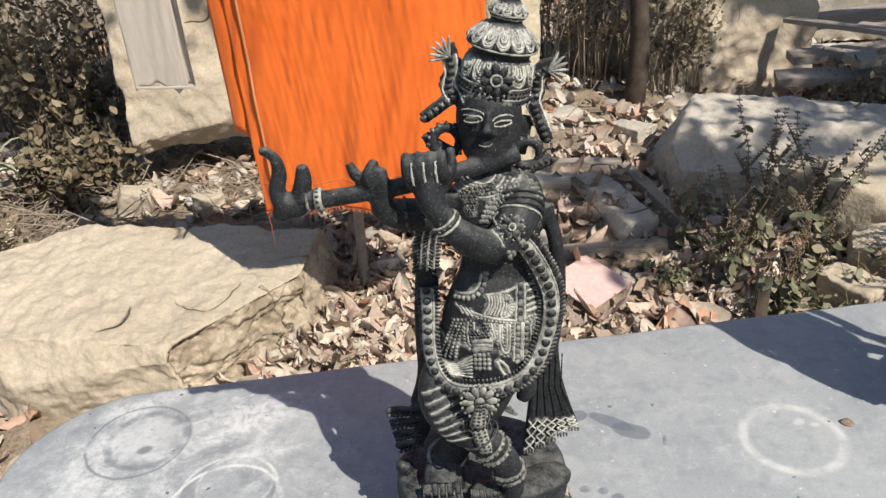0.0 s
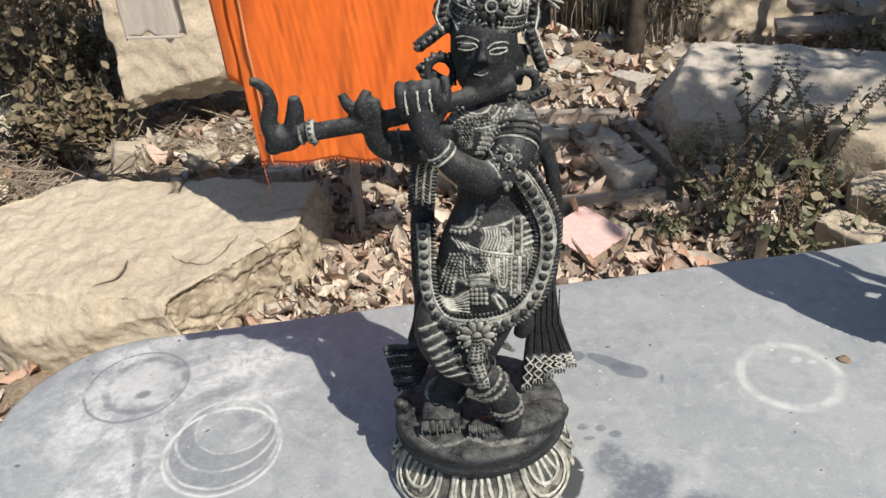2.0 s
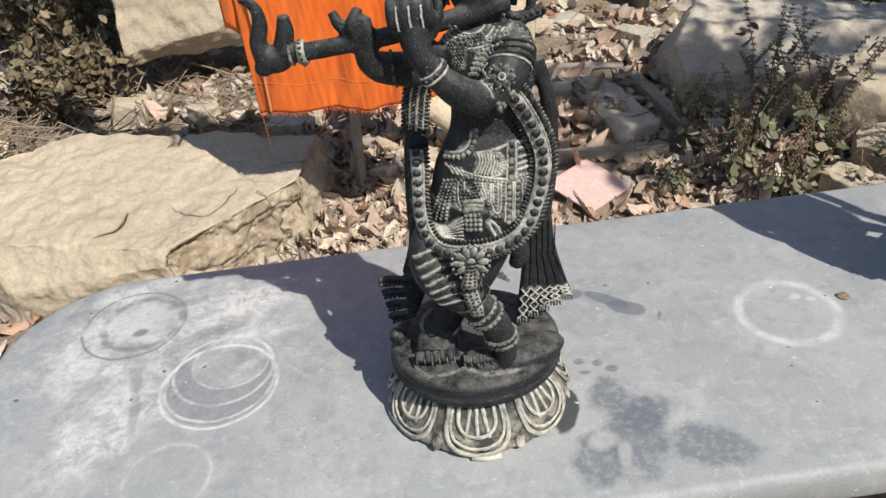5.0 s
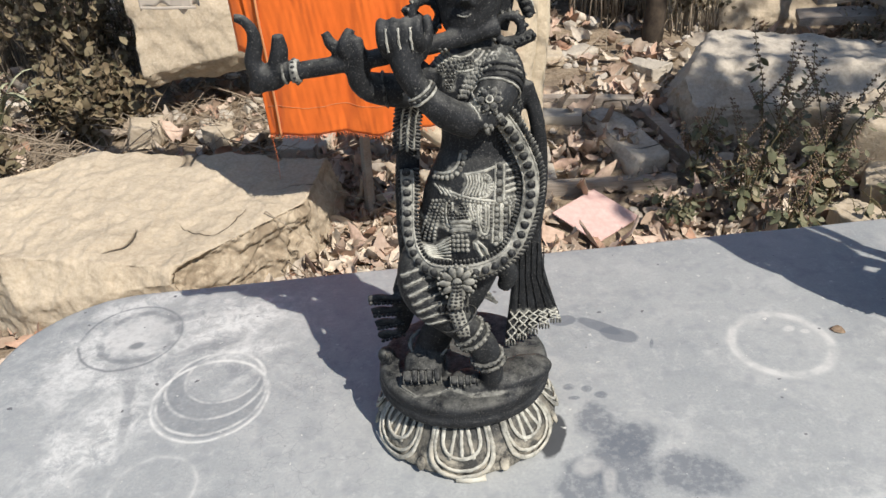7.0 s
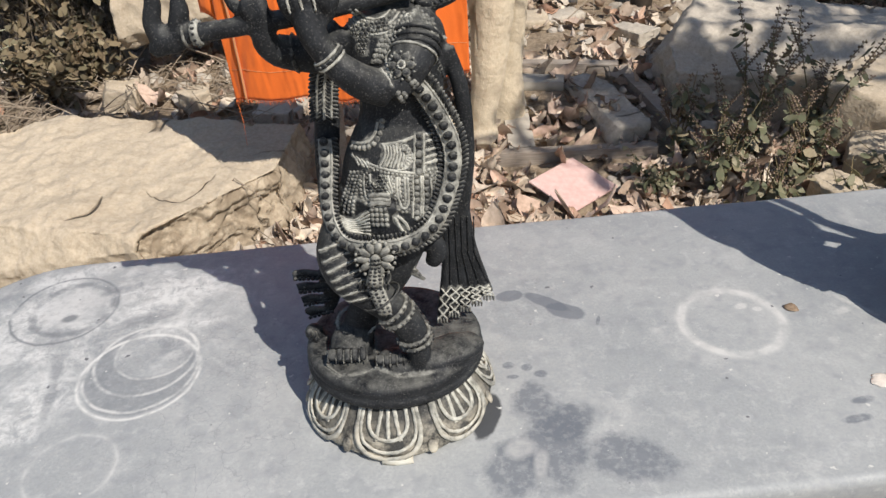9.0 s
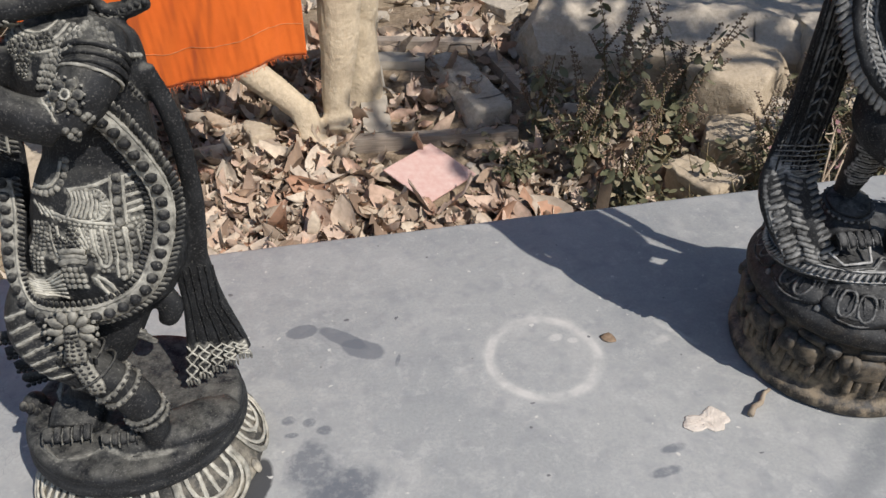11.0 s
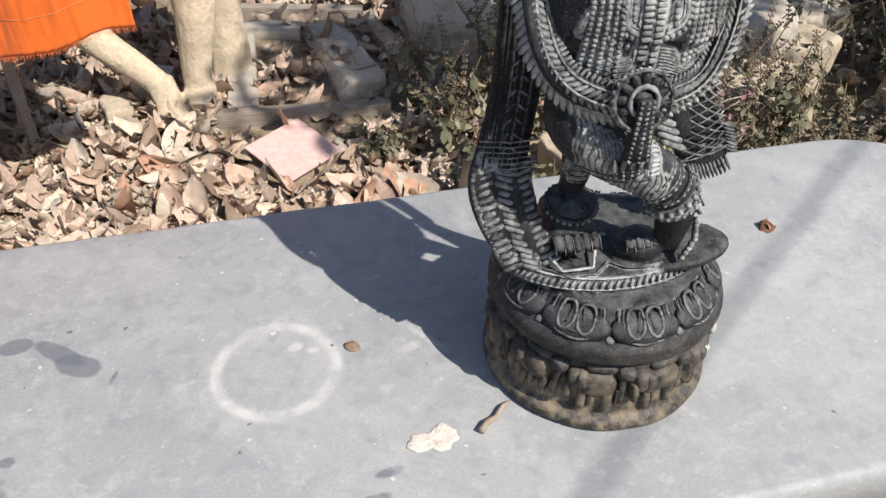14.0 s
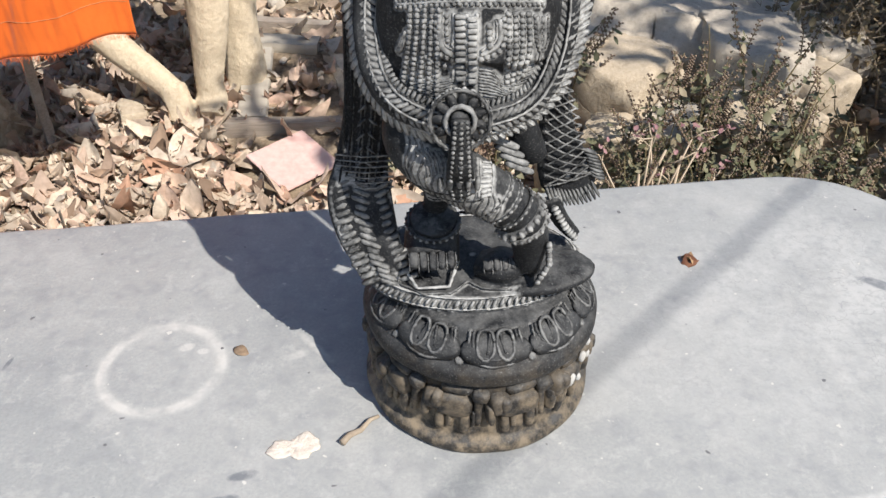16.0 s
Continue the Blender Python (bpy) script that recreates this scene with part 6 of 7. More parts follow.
def herb(name, label, at, height, stems, leaf, spikes, seed, spread=0.5, leaves_per=26, green=GREEN):
    """A spindly herb: stems from one root, drooping leaves, whorled dry seed heads."""
    r = np.random.RandomState(seed)
    root = np.array((at[0], at[1], ground_height(at[0], at[1]) - 0.01))
    top = tagged(empty(name, tuple(root)), label, "plant")
    paths, lp, ls, ly, lt, lr, sp = [], [], [], [], [], [], []
    for i in range(stems):
        a, h = r.uniform(0, 6.28), height * r.uniform(0.55, 1.05)
        lean = spread * r.uniform(0.15, 1.0) * h
        pts = [np.array((math.cos(a) * lean * t ** 1.4, math.sin(a) * lean * t ** 1.4, h * t)) + r.normal(0, 0.008, 3) * t for t in np.linspace(0, 1, 7)]
        paths.append((pts, 0.0036, 0.0012))
        line_pts = even(pts, 0.01)
        for _ in range(leaves_per):
            q = line_pts[int(len(line_pts) * r.uniform(0.12, 0.86))]
            b = r.uniform(0, 6.28)
            d = r.uniform(0.01, 0.05)
            lp.append(q + np.array((math.cos(b) * d, math.sin(b) * d, -0.006)))
            ls.append(leaf * r.uniform(0.45, 1.2)), ly.append(b), lt.append(r.uniform(-0.2, 1.1)), lr.append(r.normal(0, 0.5))
        if i < spikes:
            for q in line_pts[int(len(line_pts) * 0.6):][::2]:
                for b in np.arange(4) * 1.57 + r.uniform(0, 1):
                    sp.append(q + np.array((math.cos(b), math.sin(b), 0)) * 0.007)
        for _ in range(2):
            q = line_pts[int(len(line_pts) * r.uniform(0.3, 0.7))]
            b, n = r.uniform(0, 6.28), height * r.uniform(0.12, 0.3)
            side = [q + np.array((math.cos(b) * n * t * 0.7, math.sin(b) * n * t * 0.7, n * t)) for t in np.linspace(0, 1, 4)]
            paths.append((side, 0.002, 0.0009))
            if i < spikes:
                for w in even(side, 0.014)[1:]:
                    for b2 in np.arange(3) * 2.1:
                        sp.append(w + np.array((math.cos(b2), math.sin(b2), 0)) * 0.006)
    tagged(tubes("stalk", paths, STEM, top, 4), kind="stuff")
    leaf_cloud("foliage", np.array(lp), ls, np.array(ly), np.array(lt), np.array(lr), 0.35, green, seed, 0.27, top, 4)["kind"] = "stuff"
    if sp:
        V = (BALL_SMALL[0][None] * np.array((0.0038, 0.0038, 0.003)) + np.array(sp)[:, None, :]).reshape(-1, 3)
        F = (BALL_SMALL[1][None] + (np.arange(len(sp)) * 12)[:, None, None]).reshape(-1, 3)
        tagged(mesh_object("seed_spike", V.tolist(), F.tolist(), SEED, top), "dry brown seed whorls", kind="stuff")
    return top


BASIL = "leggy holy basil with drooping leaves and dry seed spikes"
for i, (x, y, h, st, sk) in enumerate([(1.02, 2.28, 0.44, 7, 5), (1.16, 2.45, 0.52, 7, 6), (1.30, 2.30, 0.46, 7, 6), (1.12, 2.10, 0.34, 7, 3), (1.42, 2.55, 0.48, 6, 5), (0.93, 2.48, 0.34, 5, 4)]):
    tagged(herb("basil_plant", BASIL, (x, y), h * 1.12, st, 0.044, sk, 40 + i, 0.5, 17), group="basil plants")
WEED = "low tangled green weed growing among fallen leaves"
for i, (x, y, h) in enumerate([(1.12, 1.75, 0.16), (1.30, 1.85, 0.22), (1.46, 1.95, 0.22), (1.60, 2.10, 0.24), (1.25, 2.02, 0.24), (1.75, 1.85, 0.24), (1.9, 2.0, 0.26), (2.1, 1.9, 0.28),
                               (2.25, 2.15, 0.3), (1.05, 2.0, 0.18), (1.42, 1.68, 0.2), (1.62, 1.62, 0.22), (1.85, 1.65, 0.24), (2.4, 1.85, 0.3), (2.05, 1.62, 0.26), (0.82, 2.3, 0.14), (2.55, 2.4, 0.34)]):
    tagged(herb("weed", WEED, (x, y), h, 9, 0.036, 0, 60 + i, 1.1, 24), group="green weeds")
for i, (x, y, h) in enumerate([(1.55, 1.72, 0.52), (1.72, 1.74, 0.56), (1.88, 1.78, 0.52), (1.66, 1.9, 0.6), (2.0, 1.86, 0.5), (1.44, 1.74, 0.42), (2.15, 1.7, 0.5), (2.3, 1.95, 0.55), (1.8, 2.05, 0.55), (2.0, 2.12, 0.5), (2.45, 2.1, 0.5),
                               (1.58, 2.12, 0.5), (1.76, 2.2, 0.55), (1.95, 2.3, 0.55), (1.5, 1.95, 0.45)]):
    tagged(herb("spike_herb", "grey-green herb with rows of small paired leaves", (x, y), h, 5, 0.03, 4, 90 + i, 0.45, 46), group="spike herbs")


def pale_shrub():
    """Bare pale stems that fork, with a few pink flower clusters."""
    r = np.random.RandomState(5)
    root = np.array((1.43, 1.64, ground_height(1.43, 1.64)))
    top = tagged(empty("pink_flower_shrub", tuple(root)), "pale forking stems with small clusters of pink flowers", "plant")
    paths, fl = [], []
    for a, n, lean in ((0.4, 0.46, 0.10), (2.2, 0.50, 0.08), (-0.2, 0.40, 0.20), (3.0, 0.44, 0.12)):
        d = np.array((math.cos(a) * lean, math.sin(a) * lean * 0.5, 1.0))
        pts = [d * n * t + r.normal(0, 0.008, 3) * t for t in np.linspace(0, 1, 6)]
        paths.append((pts, 0.006, 0.0028))
        for s in (-1, 1):
            e = pts[-1] + np.array((s * 0.05, 0, 0.06)) + r.normal(0, 0.012, 3)
            e[2] -= 0.03
            paths.append(([pts[-3], (pts[-3] + e) / 2 + r.normal(0, 0.012, 3), e], 0.0034, 0.0017))
            for k in (-1, 1):
                tip = e + np.array((k * 0.025 + s * 0.02, 0, 0.035)) + r.normal(0, 0.010, 3)
                paths.append(([e, (e + tip) / 2 + r.normal(0, 0.004, 3), tip], 0.0018, 0.001))
                fl += [tip + r.normal(0, 0.008, 3) for _ in range(4)]
    tagged(tubes("stalk", paths, PALESTEM, top), kind="stuff")
    fl = np.array(fl)
    leaf_cloud("blossom", fl, np.full(len(fl), 0.013), r.uniform(0, 6, len(fl)), r.uniform(-1, 1, len(fl)), r.uniform(-1, 1, len(fl)), 0.4, PINKFLOWER, 2, 0.4, top, 4)["kind"] = "stuff"


PALESTEM = plain_material("pale_bare_stem", (0.42, 0.34, 0.25), (0.55, 0.47, 0.36), 40)
PINKFLOWER = plain_material("dusty_pink_petals", (0.24, 0.12, 0.135), (0.34, 0.22, 0.215), 90)
YELLOW = plain_material("yellow_petals", (0.72, 0.58, 0.16), (0.80, 0.72, 0.36), 90)
pale_shrub()


def daisy(at):
    """A small yellow flower on a thin stalk."""
    top = tagged(empty("yellow_flower", (at[0], at[1], ground_height(at[0], at[1]))), "tiny yellow wild flower on a thin stalk", "flower", "yellow flowers")
    h = at[2] - ground_height(at[0], at[1])
    tubes("stalk", [([np.array((0, 0, 0)), np.array((0.005, 0, h * 0.5)), np.array((0, 0, h))], 0.0014, 0.001)], STEM, top, 4)
    a = np.arange(5) * 1.2566
    p = np.stack([np.cos(a) * 0.008, np.sin(a) * 0.008, np.full(5, h)], 1)
    leaf_cloud("petals", p, np.full(5, 0.014), a, np.full(5, -0.2), np.zeros(5), 0.2, YELLOW, 1, 0.4, top, 4)


for at in ((1.16, 1.80, 0.10), (1.24, 1.84, 0.12), (1.08, 1.62, 0.14), (1.34, 1.78, 0.06)):
    daisy(at)


def dry_bush(label, at, height, width, stems, seed, leaves=900, leaf=0.03, bark=TWIG):
    """A dense withered bush of many arching twigs."""
    r = np.random.RandomState(seed)
    root = np.array((at[0], at[1], ground_height(at[0], at[1]) - 0.01))
    top = tagged(empty("dry_bush", tuple(root)), label, "bush", "dry bushes")
    paths, lp = [], []
    for _ in range(stems):
        a, n = r.uniform(0, 6.28), height * r.uniform(0.5, 1.0)
        b = np.array((r.normal(0, width * 0.35), r.normal(0, width * 0.25), 0))
        lean = r.uniform(0.05, 0.55)
        pts = [b + np.array((math.cos(a) * lean * n * t * t, math.sin(a) * lean * n * t * t, n * t)) + r.normal(0, 0.02, 3) * t for t in np.linspace(0, 1, 6)]
        paths.append((pts, r.uniform(0.002, 0.006), 0.001))
        e = even(pts, 0.02)
        for _ in range(3):
            q = e[r.randint(len(e) // 4, len(e))]
            w = q + r.normal(0, 0.09, 3) + np.array((0, 0, 0.05))
            paths.append(([q, (q + w) / 2 + r.normal(0, 0.012, 3), w], 0.0018, 0.0008))
            lp += [q + (w - q) * t for t in r.uniform(0.2, 1, 2)]
        lp += [e[r.randint(len(e) // 3, len(e))] + r.normal(0, 0.03, 3) for _ in range(max(1, leaves // stems))]
    tagged(tubes("twig_tangle", paths, bark, top, 4), kind="stuff")
    lp = np.array(lp)
    n = len(lp)
    leaf_cloud("foliage", lp, leaf * r.uniform(0.4, 1.3, n), r.uniform(0, 6.28, n), r.uniform(-0.4, 1.3, n), r.normal(0, 0.7, n), 0.5, DRYLEAF, seed, 0.3, top, 4)["kind"] = "stuff"


WITHERED = "withered brown bush of thin tangled twigs"
for i, (x, y, h, w, n) in enumerate([(0.95, 4.3, 1.1, 0.35, 90), (0.62, 4.7, 1.0, 0.4, 80), (1.35, 4.1, 0.7, 0.25, 50), (-1.75, 4.1, 0.9, 0.5, 90), (-2.4, 4.6, 1.1, 0.6, 90), (-1.65, 5.2, 1.1, 0.5, 80),
                                     (-2.2, 3.4, 0.55, 0.5, 60), (-0.4, 5.2, 1.0, 0.5, 70), (2.8, 3.2, 0.45, 0.5, 60), (2.2, 3.45, 0.4, 0.4, 40), (3.2, 2.7, 0.5, 0.5, 60), (1.9, 5.6, 0.8, 0.6, 60), (3.4, 3.8, 0.6, 0.6, 60),
                                     (-1.55, 3.45, 0.3, 0.3, 30), (-1.9, 2.9, 0.35, 0.35, 40), (2.45, 2.75, 0.5, 0.3, 50), (2.75, 2.5, 0.5, 0.35, 50)]):
    # bushes on the left get the bark with shade in its colour
    dry_bush(WITHERED, (x, y), h, w, n, 120 + i, 1100 if x < -1 else 900, 0.05 if x < -1 else 0.032, SHADETWIG if x < -1 else TWIG)


def strap_plant():
    """Long pale arching blades at the edge of the thicket."""
    r = np.random.RandomState(3)
    at = (-2.05, 3.55)
    top = tagged(empty("strap_leaf_plant", (at[0], at[1], ground_height(*at))), "pale green plant with long arching strap leaves", "plant")
    for i in range(9):
        a, n = r.uniform(-0.9, 2.6), r.uniform(0.4, 0.7)
        pts = [np.array((math.cos(a) * n * t * 0.8, math.sin(a) * n * t * 0.4 - 0.02, n * (1.3 * t - 0.95 * t * t))) for t in np.linspace(0, 1, 9)]
        v, f = sweep(pts, 0.014 * np.sin(np.linspace(0.5, 3.05, 9)), 6, 0.12, (0, 0, 1))
        mesh_object("blade", v.tolist(), f, BLADE, top)


BLADE = plain_material("pale_strap_leaf", (0.30, 0.32, 0.20), (0.42, 0.42, 0.29), 30, 0.5)
strap_plant()


# ---- trees that shade the ground from behind the viewer ----
def tree(label, at, height, crown, centre, count, seed, leaf=0.10, spread=0.35):
    r = np.random.RandomState(seed)
    top = tagged(empty("tree", (at[0], at[1], ground_height(*at) - 0.05)), label, "tree")
    c = np.array(centre) - np.array((at[0], at[1], 0))
    trunk = [np.array((0, 0, 0)), np.array((0.03, 0.05, height * 0.25)), c * np.array((0.12, 0.12, 0)) + np.array((0, 0, height * 0.5)), c * np.array((0.4, 0.4, 0)) + np.array((0, 0, height * 0.72))]
    tp = spline(trunk, 6)
    mesh_object("trunk", *[q.tolist() if isinstance(q, np.ndarray) else q for q in sweep(tp, np.linspace(0.16, 0.07, len(tp)), 12)], BARK, top)
    tips, paths = [], []
    for i in range(16):
        d = r.normal(size=3)
        d /= np.linalg.norm(d)
        e = c + d * np.array(crown) * r.uniform(0.4, 0.95)
        s = tp[r.randint(len(tp) // 2, len(tp))] if spread > 0.2 else tp[-1] * 0.25 + c * 0.75
        mid = (s + e) / 2 + r.normal(0, 0.15, 3) + np.array((0, 0, 0.15))
        pts = spline([s, mid, e], 5)
        paths.append((pts, 0.045, 0.008))
        for _ in range(7):
            q = pts[r.randint(len(pts) // 2, len(pts))]
            w = q + r.normal(0, spread, 3)
            paths.append(([q, (q + w) / 2 + r.normal(0, 0.04, 3), w], 0.012, 0.003))
            tips += [w, (q + w) / 2]
    for i, pth in enumerate(paths):
        if i % 8 == 0:
            mesh_object("limb", *[q.tolist() if isinstance(q, np.ndarray) else q for q in sweep(pth[0], np.linspace(pth[1], pth[2], len(pth[0])), 7)], BARK, top)
    tagged(tubes("branch_tangle", [q for i, q in enumerate(paths) if i % 8], BARK, top, 4), kind="stuff")
    tips = np.array(tips)
    p = tips[r.randint(0, len(tips), count)] + r.normal(0, 0.46 * spread, (count, 3))
    leaf_cloud("crown", p, leaf * r.uniform(0.6, 1.3, count), r.uniform(0, 6.28, count), r.uniform(-0.6, 0.9, count), r.normal(0, 0.6, count), 0.3, GREEN, seed, 0.3, top, 4)["kind"] = "stuff"


tree("leafy roadside tree throwing dappled shade over the rubble", (6.6, 1.8), 4.6, (1.7, 0.6, 0.4), (4.4, 0.5, 4.1), 2600, 21)
tree("tall thin tree whose leaves dapple the thicket", (4.4, 2.6), 5.6, (1.1, 1.5, 0.7), (0.5, 2.0, 5.0), 1800, 22)


# out-of-view foliage added only to darken the inside of the timber frame
tree("unseen leafy branch added to shade the timber frame", (5.6, 1.0), 3.4, (0.36, 0.30, 0.15), (2.42, 0.70, 3.05), 420, 23, 0.07, 0.10)


# ---- dark trunk in the thicket ----
def trunk_stump():
    top = tagged(empty("thin_tree", (1.12, 3.95, ground_height(1.12, 3.95) - 0.03)), "thin dark tree trunk rising out of a withered bush", "tree")
    p = spline([(0, 0, 0), (0.02, 0.02, 0.35), (0.0, 0.05, 0.8), (0.05, 0.1, 1.5), (0.1, 0.15, 2.4)], 6)
    v, f = sweep(p, np.linspace(0.055, 0.026, len(p)), 12)
    mesh_object("trunk", v.tolist(), f, BARK, top)
    for a, z in ((0.6, 0.7), (2.6, 1.0), (4.0, 1.3)):
        q = [np.array((0.01, 0.04, z)), np.array((math.cos(a) * 0.25, math.sin(a) * 0.25, z + 0.3)), np.array((math.cos(a) * 0.4, math.sin(a) * 0.4, z + 0.8))]
        v, f = sweep(spline(q, 4), np.linspace(0.02, 0.008, 9), 7)
        mesh_object("limb", v.tolist(), f, BARK, top)


trunk_stump()


# ---- figure of yellow stone behind the cloth ----
def stone_figure():
    s = Sculpt()
    g = 0.0
    s.limb([(.29, .08, 1.10), (.29, .06, .80), (.292, .02, .50), (.275, .0, .30), (.255, -.01, .14), (.25, -.015, .07)], [.11, .10, .075, .060, .046, .045], 0.9)
    s.limb([(.252, .0, .085), (.252, -.03, .06), (.248, -.08, .035)], [.047, .05, .044], 0.7, 14, front=(0, 0, 1), square=0.4)
    s.limb([(.02, .10, .75), (-.06, .06, .50), (-.10, .02, .36), (-.02, .0, .25), (.08, -.02, .16), (.142, -.04, .105)], [.10, .085, .066, .052, .044, .04], 0.9)
    s.limb([(.138, -.035, .12), (.160, -.06, .06), (.168, -.085, .02)], [.043, .042, .043], 0.8, 12, square=0.35)
    s.limb([(.165, -.07, .035), (.19, -.11, .022), (.215, -.14, .012)], [.04, .036, .03], 0.6, 12, front=(0, 0, 1), square=0.3)
    for i in range(4):
        s.blob((.168 + .018 * i, -.130 - .004 * i, .016), (.009, .016, .010))
        s.blob((.222 + .018 * i, -.112, .022), (.009, .018, .011))
    s.limb([(.16, .10, 1.02), (.16, .10, 1.25), (.17, .10, 1.45)], [.15, .17, .10], 0.7)
    s.limb([(.372, .12, 1.05), (.368, .13, .55), (.35, .14, .25), (.345, .14, .0)], [.065, .06, .056, .075], 0.9, 12, square=0.3)
    s.mass(lathe([(.10, -.09), (.11, -.05), (.10, -.01), (.08, .0)], 24, (.20, -.02), 1.5, 1.0))
    s.fuse(0.006, 3)
    v = [Vector(q) for q in s.skin_v]
    rough = np.array([noise.fractal(q * 9, 0.9, 2.1, 4) for q in v]) * 0.006
    ob = mesh_object("stone_figure", (s.skin_v + rough[:, None] * np.array((0.6, -0.8, 0.2))).tolist(), s.skin_f, FIGURE)
    ob.location = (0.03, 2.62, 0.0)
    tagged(ob, "rough carved yellow stone figure with bare feet, draped by cloth", "statue")


stone_figure()


# ---- old window frame, tile and stones on the ground ----
def bar(name, a, b, w, h, material, parent=None, seed=0, square=0.92):
    p = even([a, b], np.linalg.norm(np.array(b) - np.array(a)) / 8)
    v, f = sweep(p, w / 2 * 1.2, 12, h / w, (0, 0, 1), square)
    v = np.array([q + 0.0022 * np.array(noise.noise_vector(Vector(q) * 14 + Vector((seed, 0, 0)))) for q in v])
    return mesh_object(name, v.tolist(), f, material, parent, smooth=False)


def window_frame():
    top = tagged(empty("timber_frame", (0.66, 2.85, 0.0)), "weathered grey timber frame lying broken on leaves", "frame")
    inv = top.matrix_basis.inverted()
    for n, a, b, w, h in (("front_rail", (0.32, 2.505), (0.868, 2.495), 0.035, 0.045), ("side_rail", (0.990, 2.56), (0.842, 3.04), 0.04, 0.045), ("back_rail", (0.37, 3.115), (0.835, 3.055), 0.04, 0.05)):
        a, b = (*a, ground_height(*a) + h * 0.42), (*b, ground_height(*b) + h * 0.42)
        ob = bar(n, a, b, w, h, TIMBER, top, len(n))
        ob.matrix_parent_inverse = inv
    tagged(bar("pale_board", (0.410, 2.530, 0.022), (0.402, 2.93, 0.076), 0.080, 0.03, PALEBOARD, None, 3, 0.75), "short pale dusty board lying across the frame", "board", "loose boards")
    tagged(bar("pale_board", (0.375, 2.985, 0.085), (0.61, 2.955, 0.080), 0.075, 0.035, PALEBOARD, None, 5, 0.7), "short pale dusty board lying across the frame", "board", "loose boards")
    tagged(bar("stick", (-0.215, 2.50, -0.05), (-0.195, 2.47, 0.32), 0.026, 0.026, TIMBER, None, 8, 0.5), "upright weathered wooden stick below the cloth", "stick")
    tagged(bar("stick", (0.985, 1.94, -0.05), (1.03, 2.05, 0.09), 0.03, 0.02, BARK, None, 9, 0.6), "short dark stick leaning among weeds", "stick")


PALEBOARD = plain_material("dusty_pale_board", (0.46, 0.42, 0.35), (0.36, 0.33, 0.28), 18, 0.9, 0.4)
window_frame()


def pink_tile():
    bm = bmesh.new()
    bmesh.ops.create_cube(bm, size=1.0)
    bmesh.ops.scale(bm, vec=(0.205, 0.205, 0.006), verts=bm.verts)
    bmesh.ops.bevel(bm, geom=bm.edges[:], offset=0.0015, segments=2, affect="EDGES")
    ob = part("tile", bm, PINK, None, smooth=False)
    ob.matrix_basis = pose(0.555, 2.315, ground_height(0.555, 2.315) + 0.024, 8, -3, 38)
    tagged(ob, "square pink ceramic tile with faded print on dry leaves", "tile")


pink_tile()
STONE = "broken limestone block lying inside the timber frame"
boulder(STONE, (0.735, 2.78, 0.020), (0.078, 0.215, 0.070), 31, 2, ROCK_GREY, 16, 4, 0.012, 4, [((-0.8, 0, 0.7), 0.085)], 6, "stone_block")
for i, (x, y, z, r, m) in enumerate([(0.52, 3.62, 0.05, 0.11, ROCK_PALE), (0.72, 3.75, 0.03, 0.08, ROCK_GREY), (0.13, 2.72, 0.03, 0.07, ROCK_GREY), (0.02, 2.62, 0.0, 0.06, ROCK_PALE), (-0.62, 3.55, 0.02, 0.09, ROCK_PALE),
                                     (-1.25, 3.30, 0.0, 0.08, ROCK_PALE), (-0.90, 3.2, 0.0, 0.07, ROCK_PALE), (-0.48, 2.95, 0.0, 0.12, ROCK_GREY), (1.35, 2.12, 0.0, 0.10, ROCK_PALE), (1.55, 2.3, 0.02, 0.12, ROCK_PALE),
                                     (1.95, 2.25, 0.08, 0.15, ROCK_PALE), (1.62, 2.55, 0.1, 0.17, ROCK_PALE), (2.05, 2.62, 0.12, 0.2, ROCK_GREY), (2.55, 2.2, 0.1, 0.14, ROCK_PALE), (1.48, 2.75, 0.08, 0.15, ROCK_PALE), (2.2, 2.5, 0.08, 0.13, ROCK_PALE), (1.72, 2.32, 0.03, 0.12, ROCK_GREY), (2.35, 2.75, 0.1, 0.16, ROCK_GREY), (1.0, 3.5, 0.03, 0.09, ROCK_GREY), (2.6, 4.9, 0.2, 0.28, ROCK_GREY),
                                     (3.3, 5.2, 0.2, 0.35, ROCK_GREY), (2.2, 5.6, 0.2, 0.25, ROCK_PALE)]):
    tagged(boulder("small broken limestone lump among dry leaves", (x, y, z), (r, r * 0.8, r * 0.7), 200 + i, 4, m, i * 37, 0, r * 0.12, 3, (), 1.2 / r * 0.5, "stone"), group="loose stones")


def plank_pile():
    for i, (a, b, w, h) in enumerate([((1.75, 3.75, 0.16), (3.2, 3.35, 0.24), 0.14, 0.03), ((1.9, 3.95, 0.19), (3.3, 3.75, 0.28), 0.12, 0.035), ((2.0, 3.55, 0.28), (3.1, 3.75, 0.30), 0.11, 0.03),
                                      ((1.85, 4.4, 0.22), (3.6, 4.3, 0.34), 0.08, 0.06), ((2.2, 3.9, 0.34), (2.6, 3.4, 0.36), 0.05, 0.025), ((1.95, 4.15, 0.33), (2.25, 3.6, 0.37), 0.05, 0.02)]):
        tagged(bar("plank", a, b, w, h, TIMBER, None, 20 + i), "weathered grey plank in a loose pile", "plank", "old planks")


plank_pile()


